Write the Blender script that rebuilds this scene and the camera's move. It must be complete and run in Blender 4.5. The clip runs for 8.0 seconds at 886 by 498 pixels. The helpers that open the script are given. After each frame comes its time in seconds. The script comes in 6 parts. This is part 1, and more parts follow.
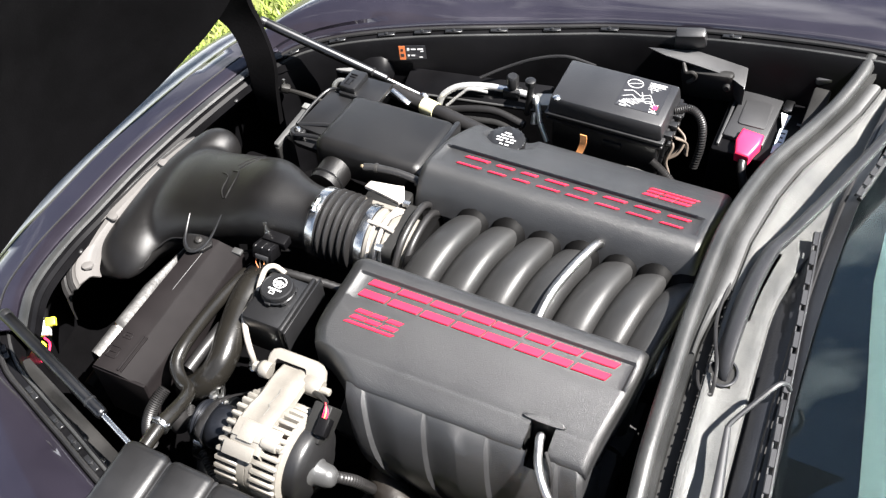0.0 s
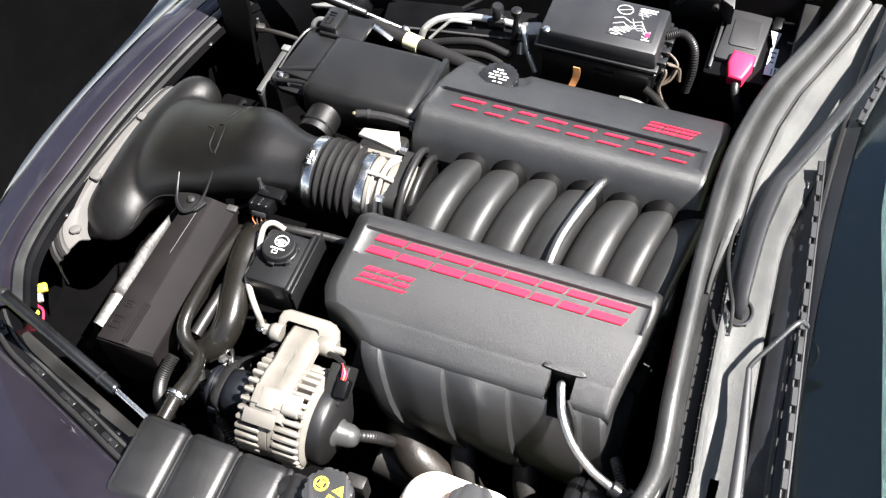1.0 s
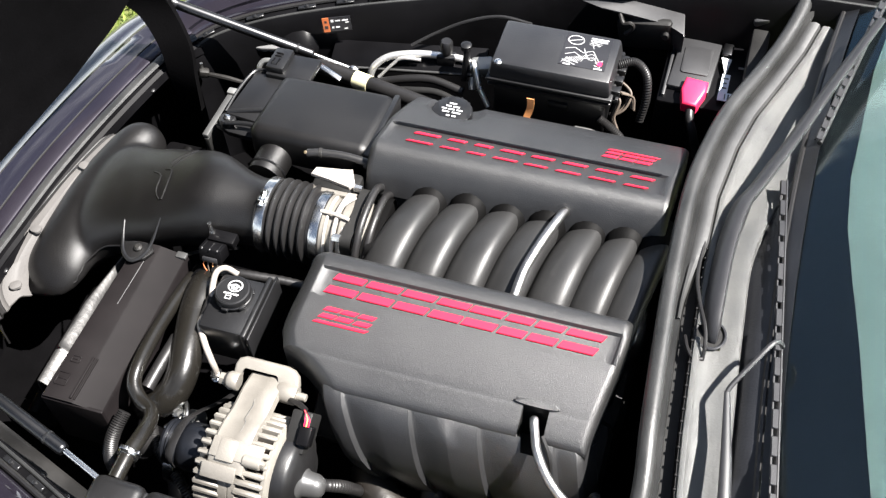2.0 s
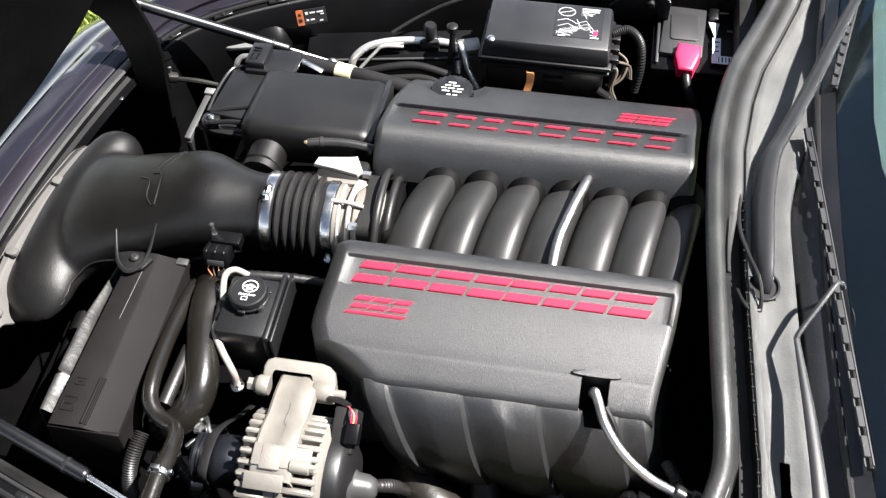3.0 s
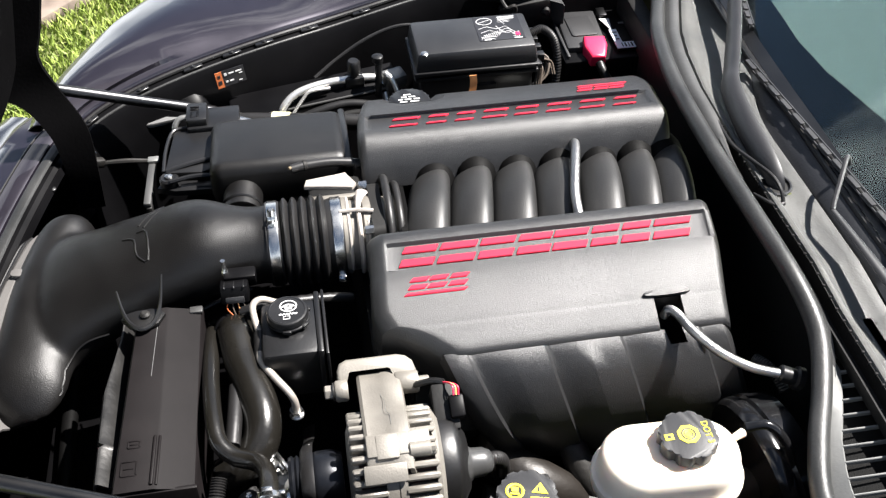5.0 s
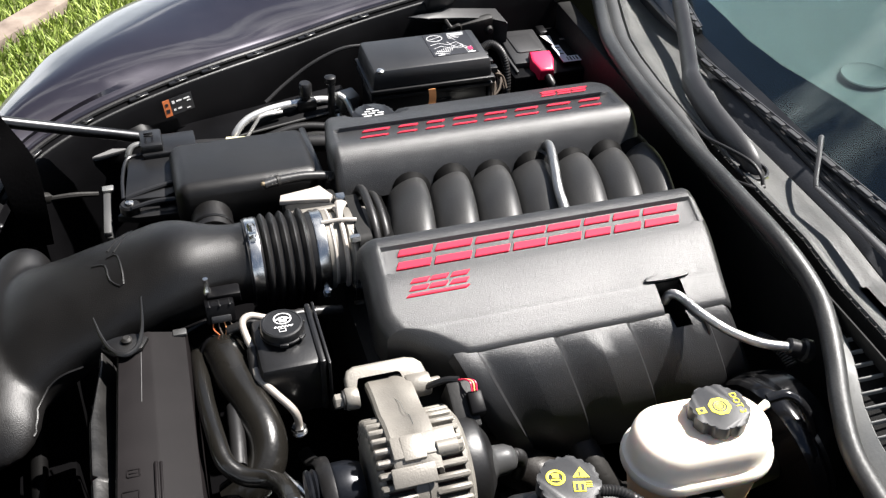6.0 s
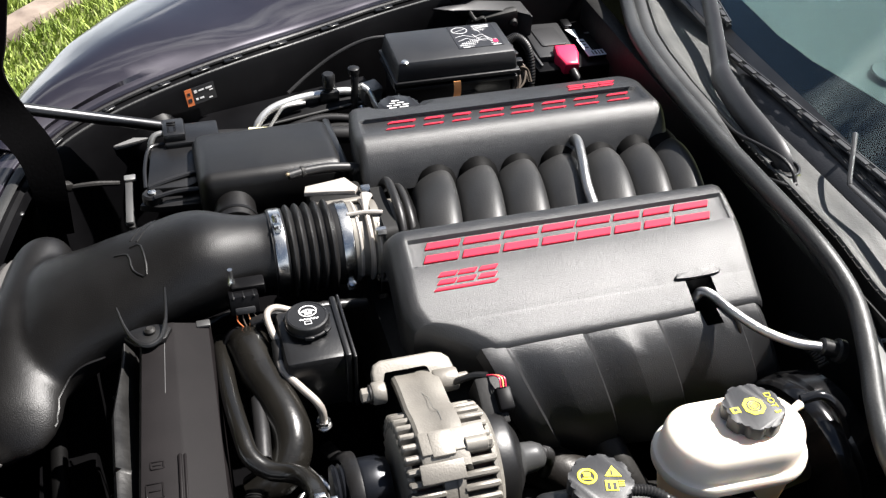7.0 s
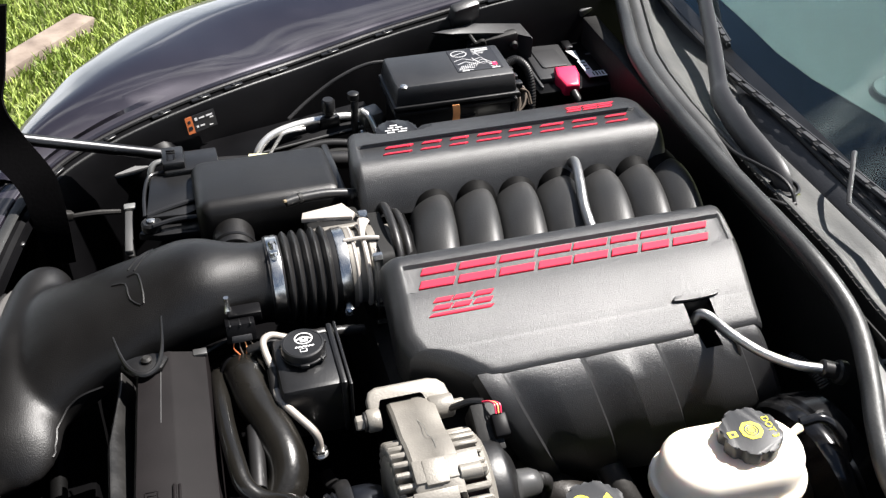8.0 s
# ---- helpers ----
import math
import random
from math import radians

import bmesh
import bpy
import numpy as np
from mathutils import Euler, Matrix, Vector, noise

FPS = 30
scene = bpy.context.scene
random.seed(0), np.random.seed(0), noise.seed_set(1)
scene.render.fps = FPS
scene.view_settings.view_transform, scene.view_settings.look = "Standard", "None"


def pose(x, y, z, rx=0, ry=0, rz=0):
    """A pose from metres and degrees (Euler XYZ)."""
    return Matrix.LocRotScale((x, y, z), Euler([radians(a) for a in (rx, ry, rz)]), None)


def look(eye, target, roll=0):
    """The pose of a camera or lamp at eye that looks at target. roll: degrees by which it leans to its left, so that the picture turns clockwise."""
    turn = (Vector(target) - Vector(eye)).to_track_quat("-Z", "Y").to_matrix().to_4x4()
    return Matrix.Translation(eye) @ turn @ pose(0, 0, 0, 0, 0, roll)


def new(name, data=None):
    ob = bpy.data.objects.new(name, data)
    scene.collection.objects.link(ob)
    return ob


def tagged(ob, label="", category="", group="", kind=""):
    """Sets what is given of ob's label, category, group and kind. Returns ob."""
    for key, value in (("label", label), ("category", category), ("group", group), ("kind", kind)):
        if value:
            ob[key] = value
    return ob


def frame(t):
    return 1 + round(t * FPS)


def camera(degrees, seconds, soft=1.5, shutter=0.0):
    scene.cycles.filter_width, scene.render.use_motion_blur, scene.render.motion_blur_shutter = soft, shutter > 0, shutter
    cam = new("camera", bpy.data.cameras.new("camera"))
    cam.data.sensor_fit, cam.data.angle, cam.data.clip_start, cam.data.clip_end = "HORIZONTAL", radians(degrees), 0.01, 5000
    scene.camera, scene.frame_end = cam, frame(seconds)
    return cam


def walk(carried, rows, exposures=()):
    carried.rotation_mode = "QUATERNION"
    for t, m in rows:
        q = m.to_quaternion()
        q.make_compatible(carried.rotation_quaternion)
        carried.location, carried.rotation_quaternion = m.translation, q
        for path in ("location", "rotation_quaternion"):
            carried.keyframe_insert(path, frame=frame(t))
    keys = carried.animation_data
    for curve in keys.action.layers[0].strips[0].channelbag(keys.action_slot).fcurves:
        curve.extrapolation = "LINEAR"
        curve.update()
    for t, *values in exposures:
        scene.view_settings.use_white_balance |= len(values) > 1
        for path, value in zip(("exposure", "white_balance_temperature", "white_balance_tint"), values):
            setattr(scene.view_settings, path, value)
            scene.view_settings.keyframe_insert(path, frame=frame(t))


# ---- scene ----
cam = camera(45.3, 8.0, soft=1.3)
PATH = [
    (0, (0.397, -0.96, 2.078), (-0.227, 0.158, 0.542), -5.2),
    (0.5, (0.339, -0.92, 2.108), (-0.21, 0.104, 0.48), -5.5),
    (1, (0.281, -0.914, 2.122), (-0.191, 0.086, 0.456), -5.5),
    (1.5, (0.283, -0.9, 2.103), (-0.174, 0.156, 0.468), -5.0),
    (1.7, (0.275, -0.906, 2.092), (-0.165, 0.176, 0.469), -4.8),
    (2.8, (0.139, -0.965, 1.958), (-0.132, 0.242, 0.386), -0.4),
    (3, (0.082, -0.98, 1.946), (-0.152, 0.241, 0.379), -1.4),
    (3.5, (-0.012, -1.022, 1.922), (-0.171, 0.235, 0.374), -3.1),
    (4, (-0.035, -1.084, 1.856), (-0.099, 0.313, 0.426), -0.5),
    (4.5, (-0.164, -1.133, 1.798), (-0.09, 0.298, 0.403), -1.5),
    (5, (-0.295, -1.166, 1.757), (-0.071, 0.294, 0.409), -0.5),
    (5.2, (-0.333, -1.168, 1.746), (-0.037, 0.302, 0.423), -0.6),
    (6.3, (-0.471, -1.161, 1.651), (0.01, 0.335, 0.414), 1.7),
    (6.5, (-0.474, -1.156, 1.653), (-0.005, 0.328, 0.397), 1.6),
    (7, (-0.473, -1.146, 1.65), (-0.02, 0.346, 0.399), 1.8),
    (7.5, (-0.462, -1.142, 1.653), (-0.026, 0.37, 0.419), 0.7),
    (8, (-0.442, -1.146, 1.653), (-0.018, 0.378, 0.43), 0.2),
]
walk(cam, [(t, look(eye, target, roll)) for t, eye, target, roll in PATH], exposures=((0.0, 2.25), (1.5, 2.1), (3.0, 1.92), (4.0, 1.84), (5.0, 1.64), (6.5, 1.41), (8.0, 1.4)))

from mathutils.bvhtree import BVHTree

# ---- light ----
SUN_EL, SUN_AZ = 57.0, 80.0
world = bpy.data.worlds.new("world")
scene.world = world
world.use_nodes = True
wn, wl = world.node_tree.nodes, world.node_tree.links
sky = wn.new("ShaderNodeTexSky")
sky.sky_type, sky.sun_disc = "NISHITA", False
sky.dust_density, sky.ozone_density = 0.15, 2.0
sky.sun_elevation, sky.sun_rotation = radians(SUN_EL), radians(SUN_AZ)
wn["Background"].inputs["Strength"].default_value = 0.032
w_tc = wn.new("ShaderNodeTexCoord")
w_map = wn.new("ShaderNodeMapping")
w_map.inputs["Scale"].default_value = (1.0, 1.0, 2.2)
w_noise = wn.new("ShaderNodeTexNoise")
w_noise.inputs["Scale"].default_value, w_noise.inputs["Detail"].default_value, w_noise.inputs["Roughness"].default_value = 2.6, 6.0, 0.52
w_range = wn.new("ShaderNodeMapRange")
w_range.inputs[1].default_value, w_range.inputs[2].default_value, w_range.inputs[4].default_value = 0.54, 0.72, 0.85
w_mix = wn.new("ShaderNodeMix")
w_mix.data_type = "RGBA"
w_mix.inputs[7].default_value = (36.0, 36.0, 36.5, 1)
wl.new(w_tc.outputs["Generated"], w_map.inputs["Vector"])
wl.new(w_map.outputs[0], w_noise.inputs["Vector"])
wl.new(w_noise.outputs[0], w_range.inputs[0])
wl.new(w_range.outputs[0], w_mix.inputs[0])
wl.new(sky.outputs[0], w_mix.inputs[6])
w_sep = wn.new("ShaderNodeSeparateXYZ")
w_low = wn.new("ShaderNodeMapRange")
w_low.interpolation_type = "SMOOTHSTEP"
w_low.inputs[1].default_value, w_low.inputs[2].default_value, w_low.inputs[3].default_value, w_low.inputs[4].default_value = -0.02, 0.27, 0.8, 0.0
w_haze = wn.new("ShaderNodeMix")
w_haze.data_type = "RGBA"
w_haze.inputs[7].default_value = (38.0, 39.5, 42.0, 1)
wl.new(w_tc.outputs["Generated"], w_sep.inputs[0])
wl.new(w_sep.outputs[2], w_low.inputs[0])
wl.new(w_low.outputs[0], w_haze.inputs[0])
wl.new(w_mix.outputs[2], w_haze.inputs[6])
wl.new(w_haze.outputs[2], wn["Background"].inputs["Color"])
sun_dir = Vector((math.sin(radians(SUN_AZ)) * math.cos(radians(SUN_EL)), math.cos(radians(SUN_AZ)) * math.cos(radians(SUN_EL)), math.sin(radians(SUN_EL))))
sun_data = bpy.data.lights.new("sun", "SUN")
sun_data.energy, sun_data.angle, sun_data.color = 6.5, radians(0.5), (1.0, 0.96, 0.92)
sun = new("sun", sun_data)
sun.matrix_basis = look(sun_dir * 10, (0, 0, 0))


# ---- materials ----
def mat(name, color, rough=0.5, metal=0.0, grain=None, bump=0.0, vary=0.15, coat=0.0, stain=None, spec=None, trans=0.0, sss=0.0, ior=None):
    """A procedural surface: two noises vary colour and roughness, a finer one gives relief. grain: noise scale."""
    m = bpy.data.materials.new(name)
    m.use_nodes = True
    n, l = m.node_tree.nodes, m.node_tree.links
    b = n["Principled BSDF"]
    b.inputs["Metallic"].default_value = metal
    b.inputs["Coat Weight"].default_value = coat
    b.inputs["Coat Roughness"].default_value = 0.02
    b.inputs["Transmission Weight"].default_value = trans
    if sss:
        b.inputs["Subsurface Weight"].default_value = sss
        b.inputs["Subsurface Radius"].default_value = (0.03, 0.02, 0.012)
        b.inputs["Subsurface Scale"].default_value = 0.6
    if spec is not None:
        b.inputs["Specular IOR Level"].default_value = spec
    if ior:
        b.inputs["IOR"].default_value = ior
    tc = n.new("ShaderNodeTexCoord")
    big = n.new("ShaderNodeTexNoise")
    big.inputs["Scale"].default_value, big.inputs["Detail"].default_value = 14.0, 5.0
    l.new(tc.outputs["Object"], big.inputs["Vector"])
    mix = n.new("ShaderNodeMix")
    mix.data_type = "RGBA"
    c = Vector(color)
    mix.inputs[6].default_value = (*(c * (1 - vary)), 1)
    mix.inputs[7].default_value = (*[min(1, v) for v in (Vector(stain) if stain else c * (1 + vary))], 1)
    ramp = n.new("ShaderNodeMapRange")
    ramp.inputs[1].default_value, ramp.inputs[2].default_value = 0.3, 0.72
    l.new(big.outputs[0], ramp.inputs[0])
    l.new(ramp.outputs[0], mix.inputs[0])
    l.new(mix.outputs[2], b.inputs["Base Color"])
    fine = n.new("ShaderNodeTexNoise")
    fine.inputs["Scale"].default_value, fine.inputs["Detail"].default_value = grain or 350.0, 3.0
    l.new(tc.outputs["Object"], fine.inputs["Vector"])
    rr = n.new("ShaderNodeMapRange")
    rr.inputs[3].default_value, rr.inputs[4].default_value = max(0.02, rough - 0.1), min(1, rough + 0.1)
    l.new(big.outputs[0], rr.inputs[0])
    l.new(rr.outputs[0], b.inputs["Roughness"])
    if bump:
        bp = n.new("ShaderNodeBump")
        bp.inputs["Strength"].default_value, bp.inputs["Distance"].default_value = bump, 0.001
        l.new(fine.outputs[0], bp.inputs["Height"])
        l.new(bp.outputs[0], b.inputs["Normal"])
    return m


M_COVER = mat("grained_plastic", (0.0105, 0.0105, 0.011), 0.43, grain=950, bump=0.6, vary=0.14, spec=0.68)
M_DUCT = mat("moulded_plastic", (0.0040, 0.0037, 0.0037), 0.42, grain=700, bump=0.4, vary=0.15, spec=0.40)
M_PLASTIC = mat("black_plastic", (0.008, 0.008, 0.0085), 0.34, grain=300, bump=0.15, vary=0.2, spec=0.4)
M_RUNNER = mat("satin_nylon", (0.0162, 0.016, 0.0159), 0.47, grain=420, bump=0.2, vary=0.15, spec=0.42)
M_RUBBER = mat("rubber", (0.010, 0.0095, 0.0095), 0.42, grain=220, bump=0.2, vary=0.2, spec=0.4)
M_DARK = mat("grimy_black_metal", (0.010, 0.0098, 0.0095), 0.55, grain=120, bump=0.4, vary=0.3, spec=0.2)
M_SEAL = mat("seal_rubber", (0.016, 0.0165, 0.0163), 0.44, grain=260, bump=0.4, vary=0.2, stain=(0.027, 0.027, 0.0265), spec=0.45)
M_COWL = mat("faded_cowl_plastic", (0.125, 0.128, 0.127), 0.56, grain=300, bump=0.3, vary=0.14, stain=(0.165, 0.165, 0.158))
M_PAINT = mat("dark_metallic_paint", (0.015, 0.0125, 0.0195), 0.38, metal=0.5, grain=900, bump=0.02, vary=0.1, coat=1.0)
M_INNER = mat("inner_panel_black", (0.0032, 0.0031, 0.0035), 0.42, spec=0.09, grain=60, bump=0.1, vary=0.25)
M_CAST = mat("cast_aluminium", (0.168, 0.155, 0.136), 0.5, metal=0.3, grain=420, bump=0.3, vary=0.2, stain=(0.23, 0.214, 0.187))
M_STEEL = mat("bright_steel", (0.55, 0.55, 0.54), 0.25, metal=1.0, grain=200, bump=0.05, vary=0.08)
M_BRAID = mat("braided_steel", (0.34, 0.335, 0.33), 0.34, metal=1.0, grain=1100, bump=0.5, vary=0.15)
M_RED = mat("red_enamel", (0.5, 0.010, 0.035), 0.62, spec=0.25, grain=300, bump=0.1, vary=0.08)
M_CAPRED = mat("red_plastic", (0.62, 0.018, 0.07), 0.4, grain=200, bump=0.1, vary=0.1)
M_WHITE = mat("milky_plastic", (0.72, 0.655, 0.56), 0.35, grain=120, bump=0.05, vary=0.03, sss=0.35)
M_YELLOW = mat("yellow_print", (0.72, 0.62, 0.03), 0.5, grain=200, vary=0.1)
M_PRINT = mat("white_print", (0.5, 0.5, 0.5), 0.5, grain=200, vary=0.08)
M_ORANGE = mat("orange_print", (0.42, 0.11, 0.03), 0.5, grain=200, vary=0.08)
M_COPPER = mat("orange_tape", (0.9, 0.38, 0.14), 0.4, grain=200, bump=0.2, vary=0.15)
M_TAPE = mat("cream_tape", (0.5, 0.47, 0.3), 0.5, grain=150, bump=0.2, vary=0.1)
M_TRAY = mat("grey_foam_edge", (0.07, 0.066, 0.063), 0.7, grain=300, bump=0.4, vary=0.12)
M_CONCRETE = mat("kerb_concrete", (0.15, 0.112, 0.088), 0.85, grain=60, bump=0.8, vary=0.3, stain=(0.21, 0.168, 0.135))
M_SOIL = mat("lawn_soil", (0.075, 0.095, 0.018), 0.95, grain=40, bump=0.8, vary=0.3, stain=(0.10, 0.11, 0.028))
M_BANDBLACK = mat("band_black", (0.002, 0.0022, 0.0028), 0.8, grain=300, bump=0.2, vary=0.1, spec=0.0)
M_DASH = mat("dash_grey", (0.024, 0.0325, 0.032), 0.8, grain=300, bump=0.2, vary=0.06, spec=0.05)

M_GRASS = mat("grass_blade", (0.15, 0.23, 0.032), 0.6, grain=30, vary=0.25, stain=(0.33, 0.40, 0.085))
# black of the hood felt; on the bay floor it stands for deep shade
M_FELTBAY = mat("felt_and_bay_black", (0.0016, 0.0015, 0.0017), 0.9, grain=200, bump=0.4, vary=0.3, spec=0.03)
M_BRACKET = mat("grey_bracket", (0.04, 0.04, 0.0395), 0.5, grain=150, bump=0.3, vary=0.2)
M_INKBLACK = mat("ink_black", (0.012, 0.012, 0.014), 0.4, grain=200, vary=0.1)
# near-black cowl colour; on the rear strip it stands for shadow
M_COWLDARK = mat("dark_cowl_plastic", (0.009, 0.0095, 0.0115), 0.45, grain=300, bump=0.3, vary=0.15)
M_MESH = mat("intake_mesh", (0.004, 0.004, 0.004), 0.7, grain=700, bump=1.0, vary=0.3, spec=0.1)
M_WIPER = mat("wiper_black", (0.013, 0.013, 0.0145), 0.48, grain=400, bump=0.15, vary=0.15)
M_IRON = mat("dull_iron", (0.013, 0.012, 0.011), 0.55, metal=0.3, grain=150, bump=0.5, vary=0.3)
M_PALE = mat("machined_plate", (0.36, 0.33, 0.30), 0.45, metal=0.2, grain=200, bump=0.2, vary=0.08)
M_GREYPIPE = mat("grey_metal", (0.25, 0.25, 0.24), 0.4, metal=0.7, grain=150, bump=0.2, vary=0.2)
M_ALU = mat("drawn_aluminium", (0.82, 0.81, 0.78), 0.3, metal=0.8, grain=200, bump=0.05, vary=0.06)
M_TANWIRE = mat("tan_tape", (0.075, 0.058, 0.044), 0.6, grain=150, bump=0.3, vary=0.2)
M_GREYPLATE = mat("grey_plate", (0.10, 0.10, 0.10), 0.5, grain=200, bump=0.2, vary=0.15)
M_PALEBLUE = mat("pale_blue_label", (0.35, 0.45, 0.62), 0.4, grain=80, vary=0.2, stain=(0.75, 0.78, 0.8))
M_COPPERMETAL = mat("tarnished_brass", (0.7, 0.55, 0.35), 0.35, metal=0.9, grain=150, bump=0.2, vary=0.2)
M_LID = mat("lid_plastic", (0.0125, 0.0125, 0.0135), 0.40, grain=420, bump=0.25, vary=0.15, spec=0.6)
M_CAP = mat("cap_plastic", (0.018, 0.018, 0.019), 0.46, grain=520, bump=0.15, vary=0.14)
M_GLOSSBLACK = mat("gloss_black", (0.006, 0.006, 0.0065), 0.18, grain=200, bump=0.02, vary=0.15)
M_TANK = mat("tank_plastic", (0.006, 0.0058, 0.006), 0.4, grain=240, bump=0.15, vary=0.2)
M_COIL = mat("copper_windings", (0.06, 0.022, 0.014), 0.6, grain=300, bump=0.6, vary=0.4)
M_BOOT = mat("grey_boot", (0.035, 0.035, 0.035), 0.35, grain=150, bump=0.1, vary=0.1)
M_BLUEBLACK = mat("blue_black_pulley", (0.009, 0.010, 0.013), 0.35, metal=0.5, grain=150, bump=0.1, vary=0.2)
M_SHROUD = mat("shroud_plastic", (0.0056, 0.0046, 0.0048), 0.52, grain=900, bump=0.2, vary=0.2, stain=(0.0075, 0.0062, 0.0064), spec=0.11)
M_FLANGE = mat("dusty_grey_metal", (0.022, 0.0214, 0.021), 0.38, metal=0.6, grain=120, bump=0.4, vary=0.4, stain=(0.045, 0.0436, 0.042))
M_HOSE = mat("coolant_hose_rubber", (0.0075, 0.0068, 0.0057), 0.25, grain=160, bump=0.2, vary=0.2)
M_NYLON = mat("matt_black_nylon", (0.002, 0.0019, 0.0019), 0.6, grain=300, bump=0.2, vary=0.2, spec=0.07)
M_DULLPIPE = mat("matt_plated_steel", (0.30, 0.272, 0.242), 0.5, metal=0.35, grain=200, bump=0.08, vary=0.12)

M_CASTIRON = mat("cast_iron", (0.014, 0.0115, 0.0095), 0.45, metal=0.3, grain=160, bump=0.4, vary=0.3)
M_STRUT = mat("satin_black_steel", (0.05, 0.05, 0.052), 0.36, metal=1.0, grain=200, bump=0.03, vary=0.1)
M_AMBER = mat("amber_plastic", (0.80, 0.57, 0.37), 0.4, grain=120, bump=0.05, vary=0.12, sss=0.8)
M_FRIT = mat("glass_border_enamel", (0.005, 0.0052, 0.006), 0.35, grain=900, bump=0.2, vary=0.3)

M_GLASS = bpy.data.materials.new("tinted_glass")
M_GLASS.use_nodes = True
gn, gl = M_GLASS.node_tree.nodes, M_GLASS.node_tree.links
gn.clear()
g_out = gn.new("ShaderNodeOutputMaterial")
g_bsdf = gn.new("ShaderNodeBsdfGlass")
g_bsdf.inputs["Color"].default_value, g_bsdf.inputs["Roughness"].default_value, g_bsdf.inputs["IOR"].default_value = (0.86, 0.93, 0.92, 1), 0.0, 1.45
gl.new(g_bsdf.outputs[0], g_out.inputs[0])


# ---- mesh helpers ----
def world_of(ob):
    return ob.matrix_basis if ob.parent is None else world_of(ob.parent) @ ob.matrix_parent_inverse @ ob.matrix_basis


def thing(name, at, label, category, group="", kind=""):
    ob = new(name)
    ob.empty_display_size = 0.02
    ob.matrix_basis = Matrix.Translation(at)
    return tagged(ob, label, category, group, kind)


def part(name, bm, material, parent=None, label="", smooth=True):
    bmesh.ops.recalc_face_normals(bm, faces=bm.faces)
    me = bpy.data.meshes.new(name)
    bm.to_mesh(me)
    bm.free()
    me.materials.append(material)
    if smooth:
        me.shade_smooth()
        me.set_sharp_from_angle(angle=radians(38))
    ob = new(name, me)
    if parent is not None:
        ob.parent = parent
        ob.matrix_parent_inverse = world_of(parent).inverted()
    return tagged(ob, label)


def merge(bm, other, m=None):
    if m is not None:
        bmesh.ops.transform(other, matrix=m, verts=other.verts)
    me = bpy.data.meshes.new("tmp")
    other.to_mesh(me)
    other.free()
    bm.from_mesh(me)
    bpy.data.meshes.remove(me)
    return bm


def box(c, s, bev=0.004, m=None, bm=None, seg=2, taper=None):
    """A bevelled block of size s round c; taper shrinks its top in x and y."""
    b = bmesh.new()
    bmesh.ops.create_cube(b, size=1)
    for v in b.verts:
        if taper and v.co.z > 0:
            v.co.x *= taper[0]
            v.co.y *= taper[1]
        v.co = Vector((v.co.x * s[0], v.co.y * s[1], v.co.z * s[2]))
    if bev:
        bmesh.ops.bevel(b, geom=b.edges[:], offset=bev, segments=seg, affect="EDGES", profile=0.5)
    full = Matrix.Translation(c) @ (m or Matrix())
    return merge(bm or bmesh.new(), b, full)


def flat_box(m, c, s):
    """A plain thin block at c in the frame m."""
    return box((0, 0, 0), s, 0, m @ Matrix.Translation(c))


def spline(pts, k=6):
    """A Catmull-Rom line through pts."""
    p = [Vector(q) for q in pts]
    p = [p[0] * 2 - p[1], *p, p[-1] * 2 - p[-2]]
    out = []
    for a, b, c, d in zip(p, p[1:], p[2:], p[3:]):
        for i in range(k):
            t = i / k
            out.append(0.5 * ((2 * b) + (c - a) * t + (2 * a - 5 * b + 4 * c - d) * t * t + (3 * b - a - 3 * c + d) * t ** 3))
    return out + [p[-2]]


def loft(rings, bm=None, cap=True, closed=True):
    b = bm or bmesh.new()
    rows = [[b.verts.new(v) for v in ring] for ring in rings]
    n = len(rows[0])
    for r, s in zip(rows, rows[1:]):
        for i in range(n if closed else n - 1):
            b.faces.new((r[i], r[(i + 1) % n], s[(i + 1) % n], s[i]))
    if cap and closed:
        b.faces.new(rows[0][::-1])
        b.faces.new(rows[-1])
    return b


def tube(pts, r, n=12, k=6, bm=None, ridges=0.0, flat=1.0):
    """A round hose along pts; r may be a list, ridges gives alternate rings a swell."""
    line = spline(pts, k) if k > 1 else [Vector(p) for p in pts]
    rr = r if isinstance(r, (list, tuple)) else [r] * len(pts)
    rad = np.interp(np.linspace(0, len(pts) - 1, len(line)), range(len(pts)), rr)
    rings, side = [], None
    for i, p in enumerate(line):
        d = (line[min(i + 1, len(line) - 1)] - line[max(i - 1, 0)]).normalized()
        if side is None:
            side = d.cross(Vector((0.13, 0.21, 1))).normalized()
        side = (side - d * side.dot(d)).normalized()
        up = d.cross(side)
        q = rad[i] * (1 + (ridges if i % 2 else 0))
        rings.append([p + side * (q * math.cos(2 * math.pi * j / n)) + up * (q * flat * math.sin(2 * math.pi * j / n)) for j in range(n)])
    return loft(rings, bm)


def lathe(profile, m=None, n=28, bm=None):
    """A turned shape: profile of (radius, height) round z, then moved by m."""
    rings = [[Vector((r * math.cos(2 * math.pi * j / n), r * math.sin(2 * math.pi * j / n), h)) for j in range(n)] for r, h in profile]
    b = loft(rings)
    return merge(bm or bmesh.new(), b, m)


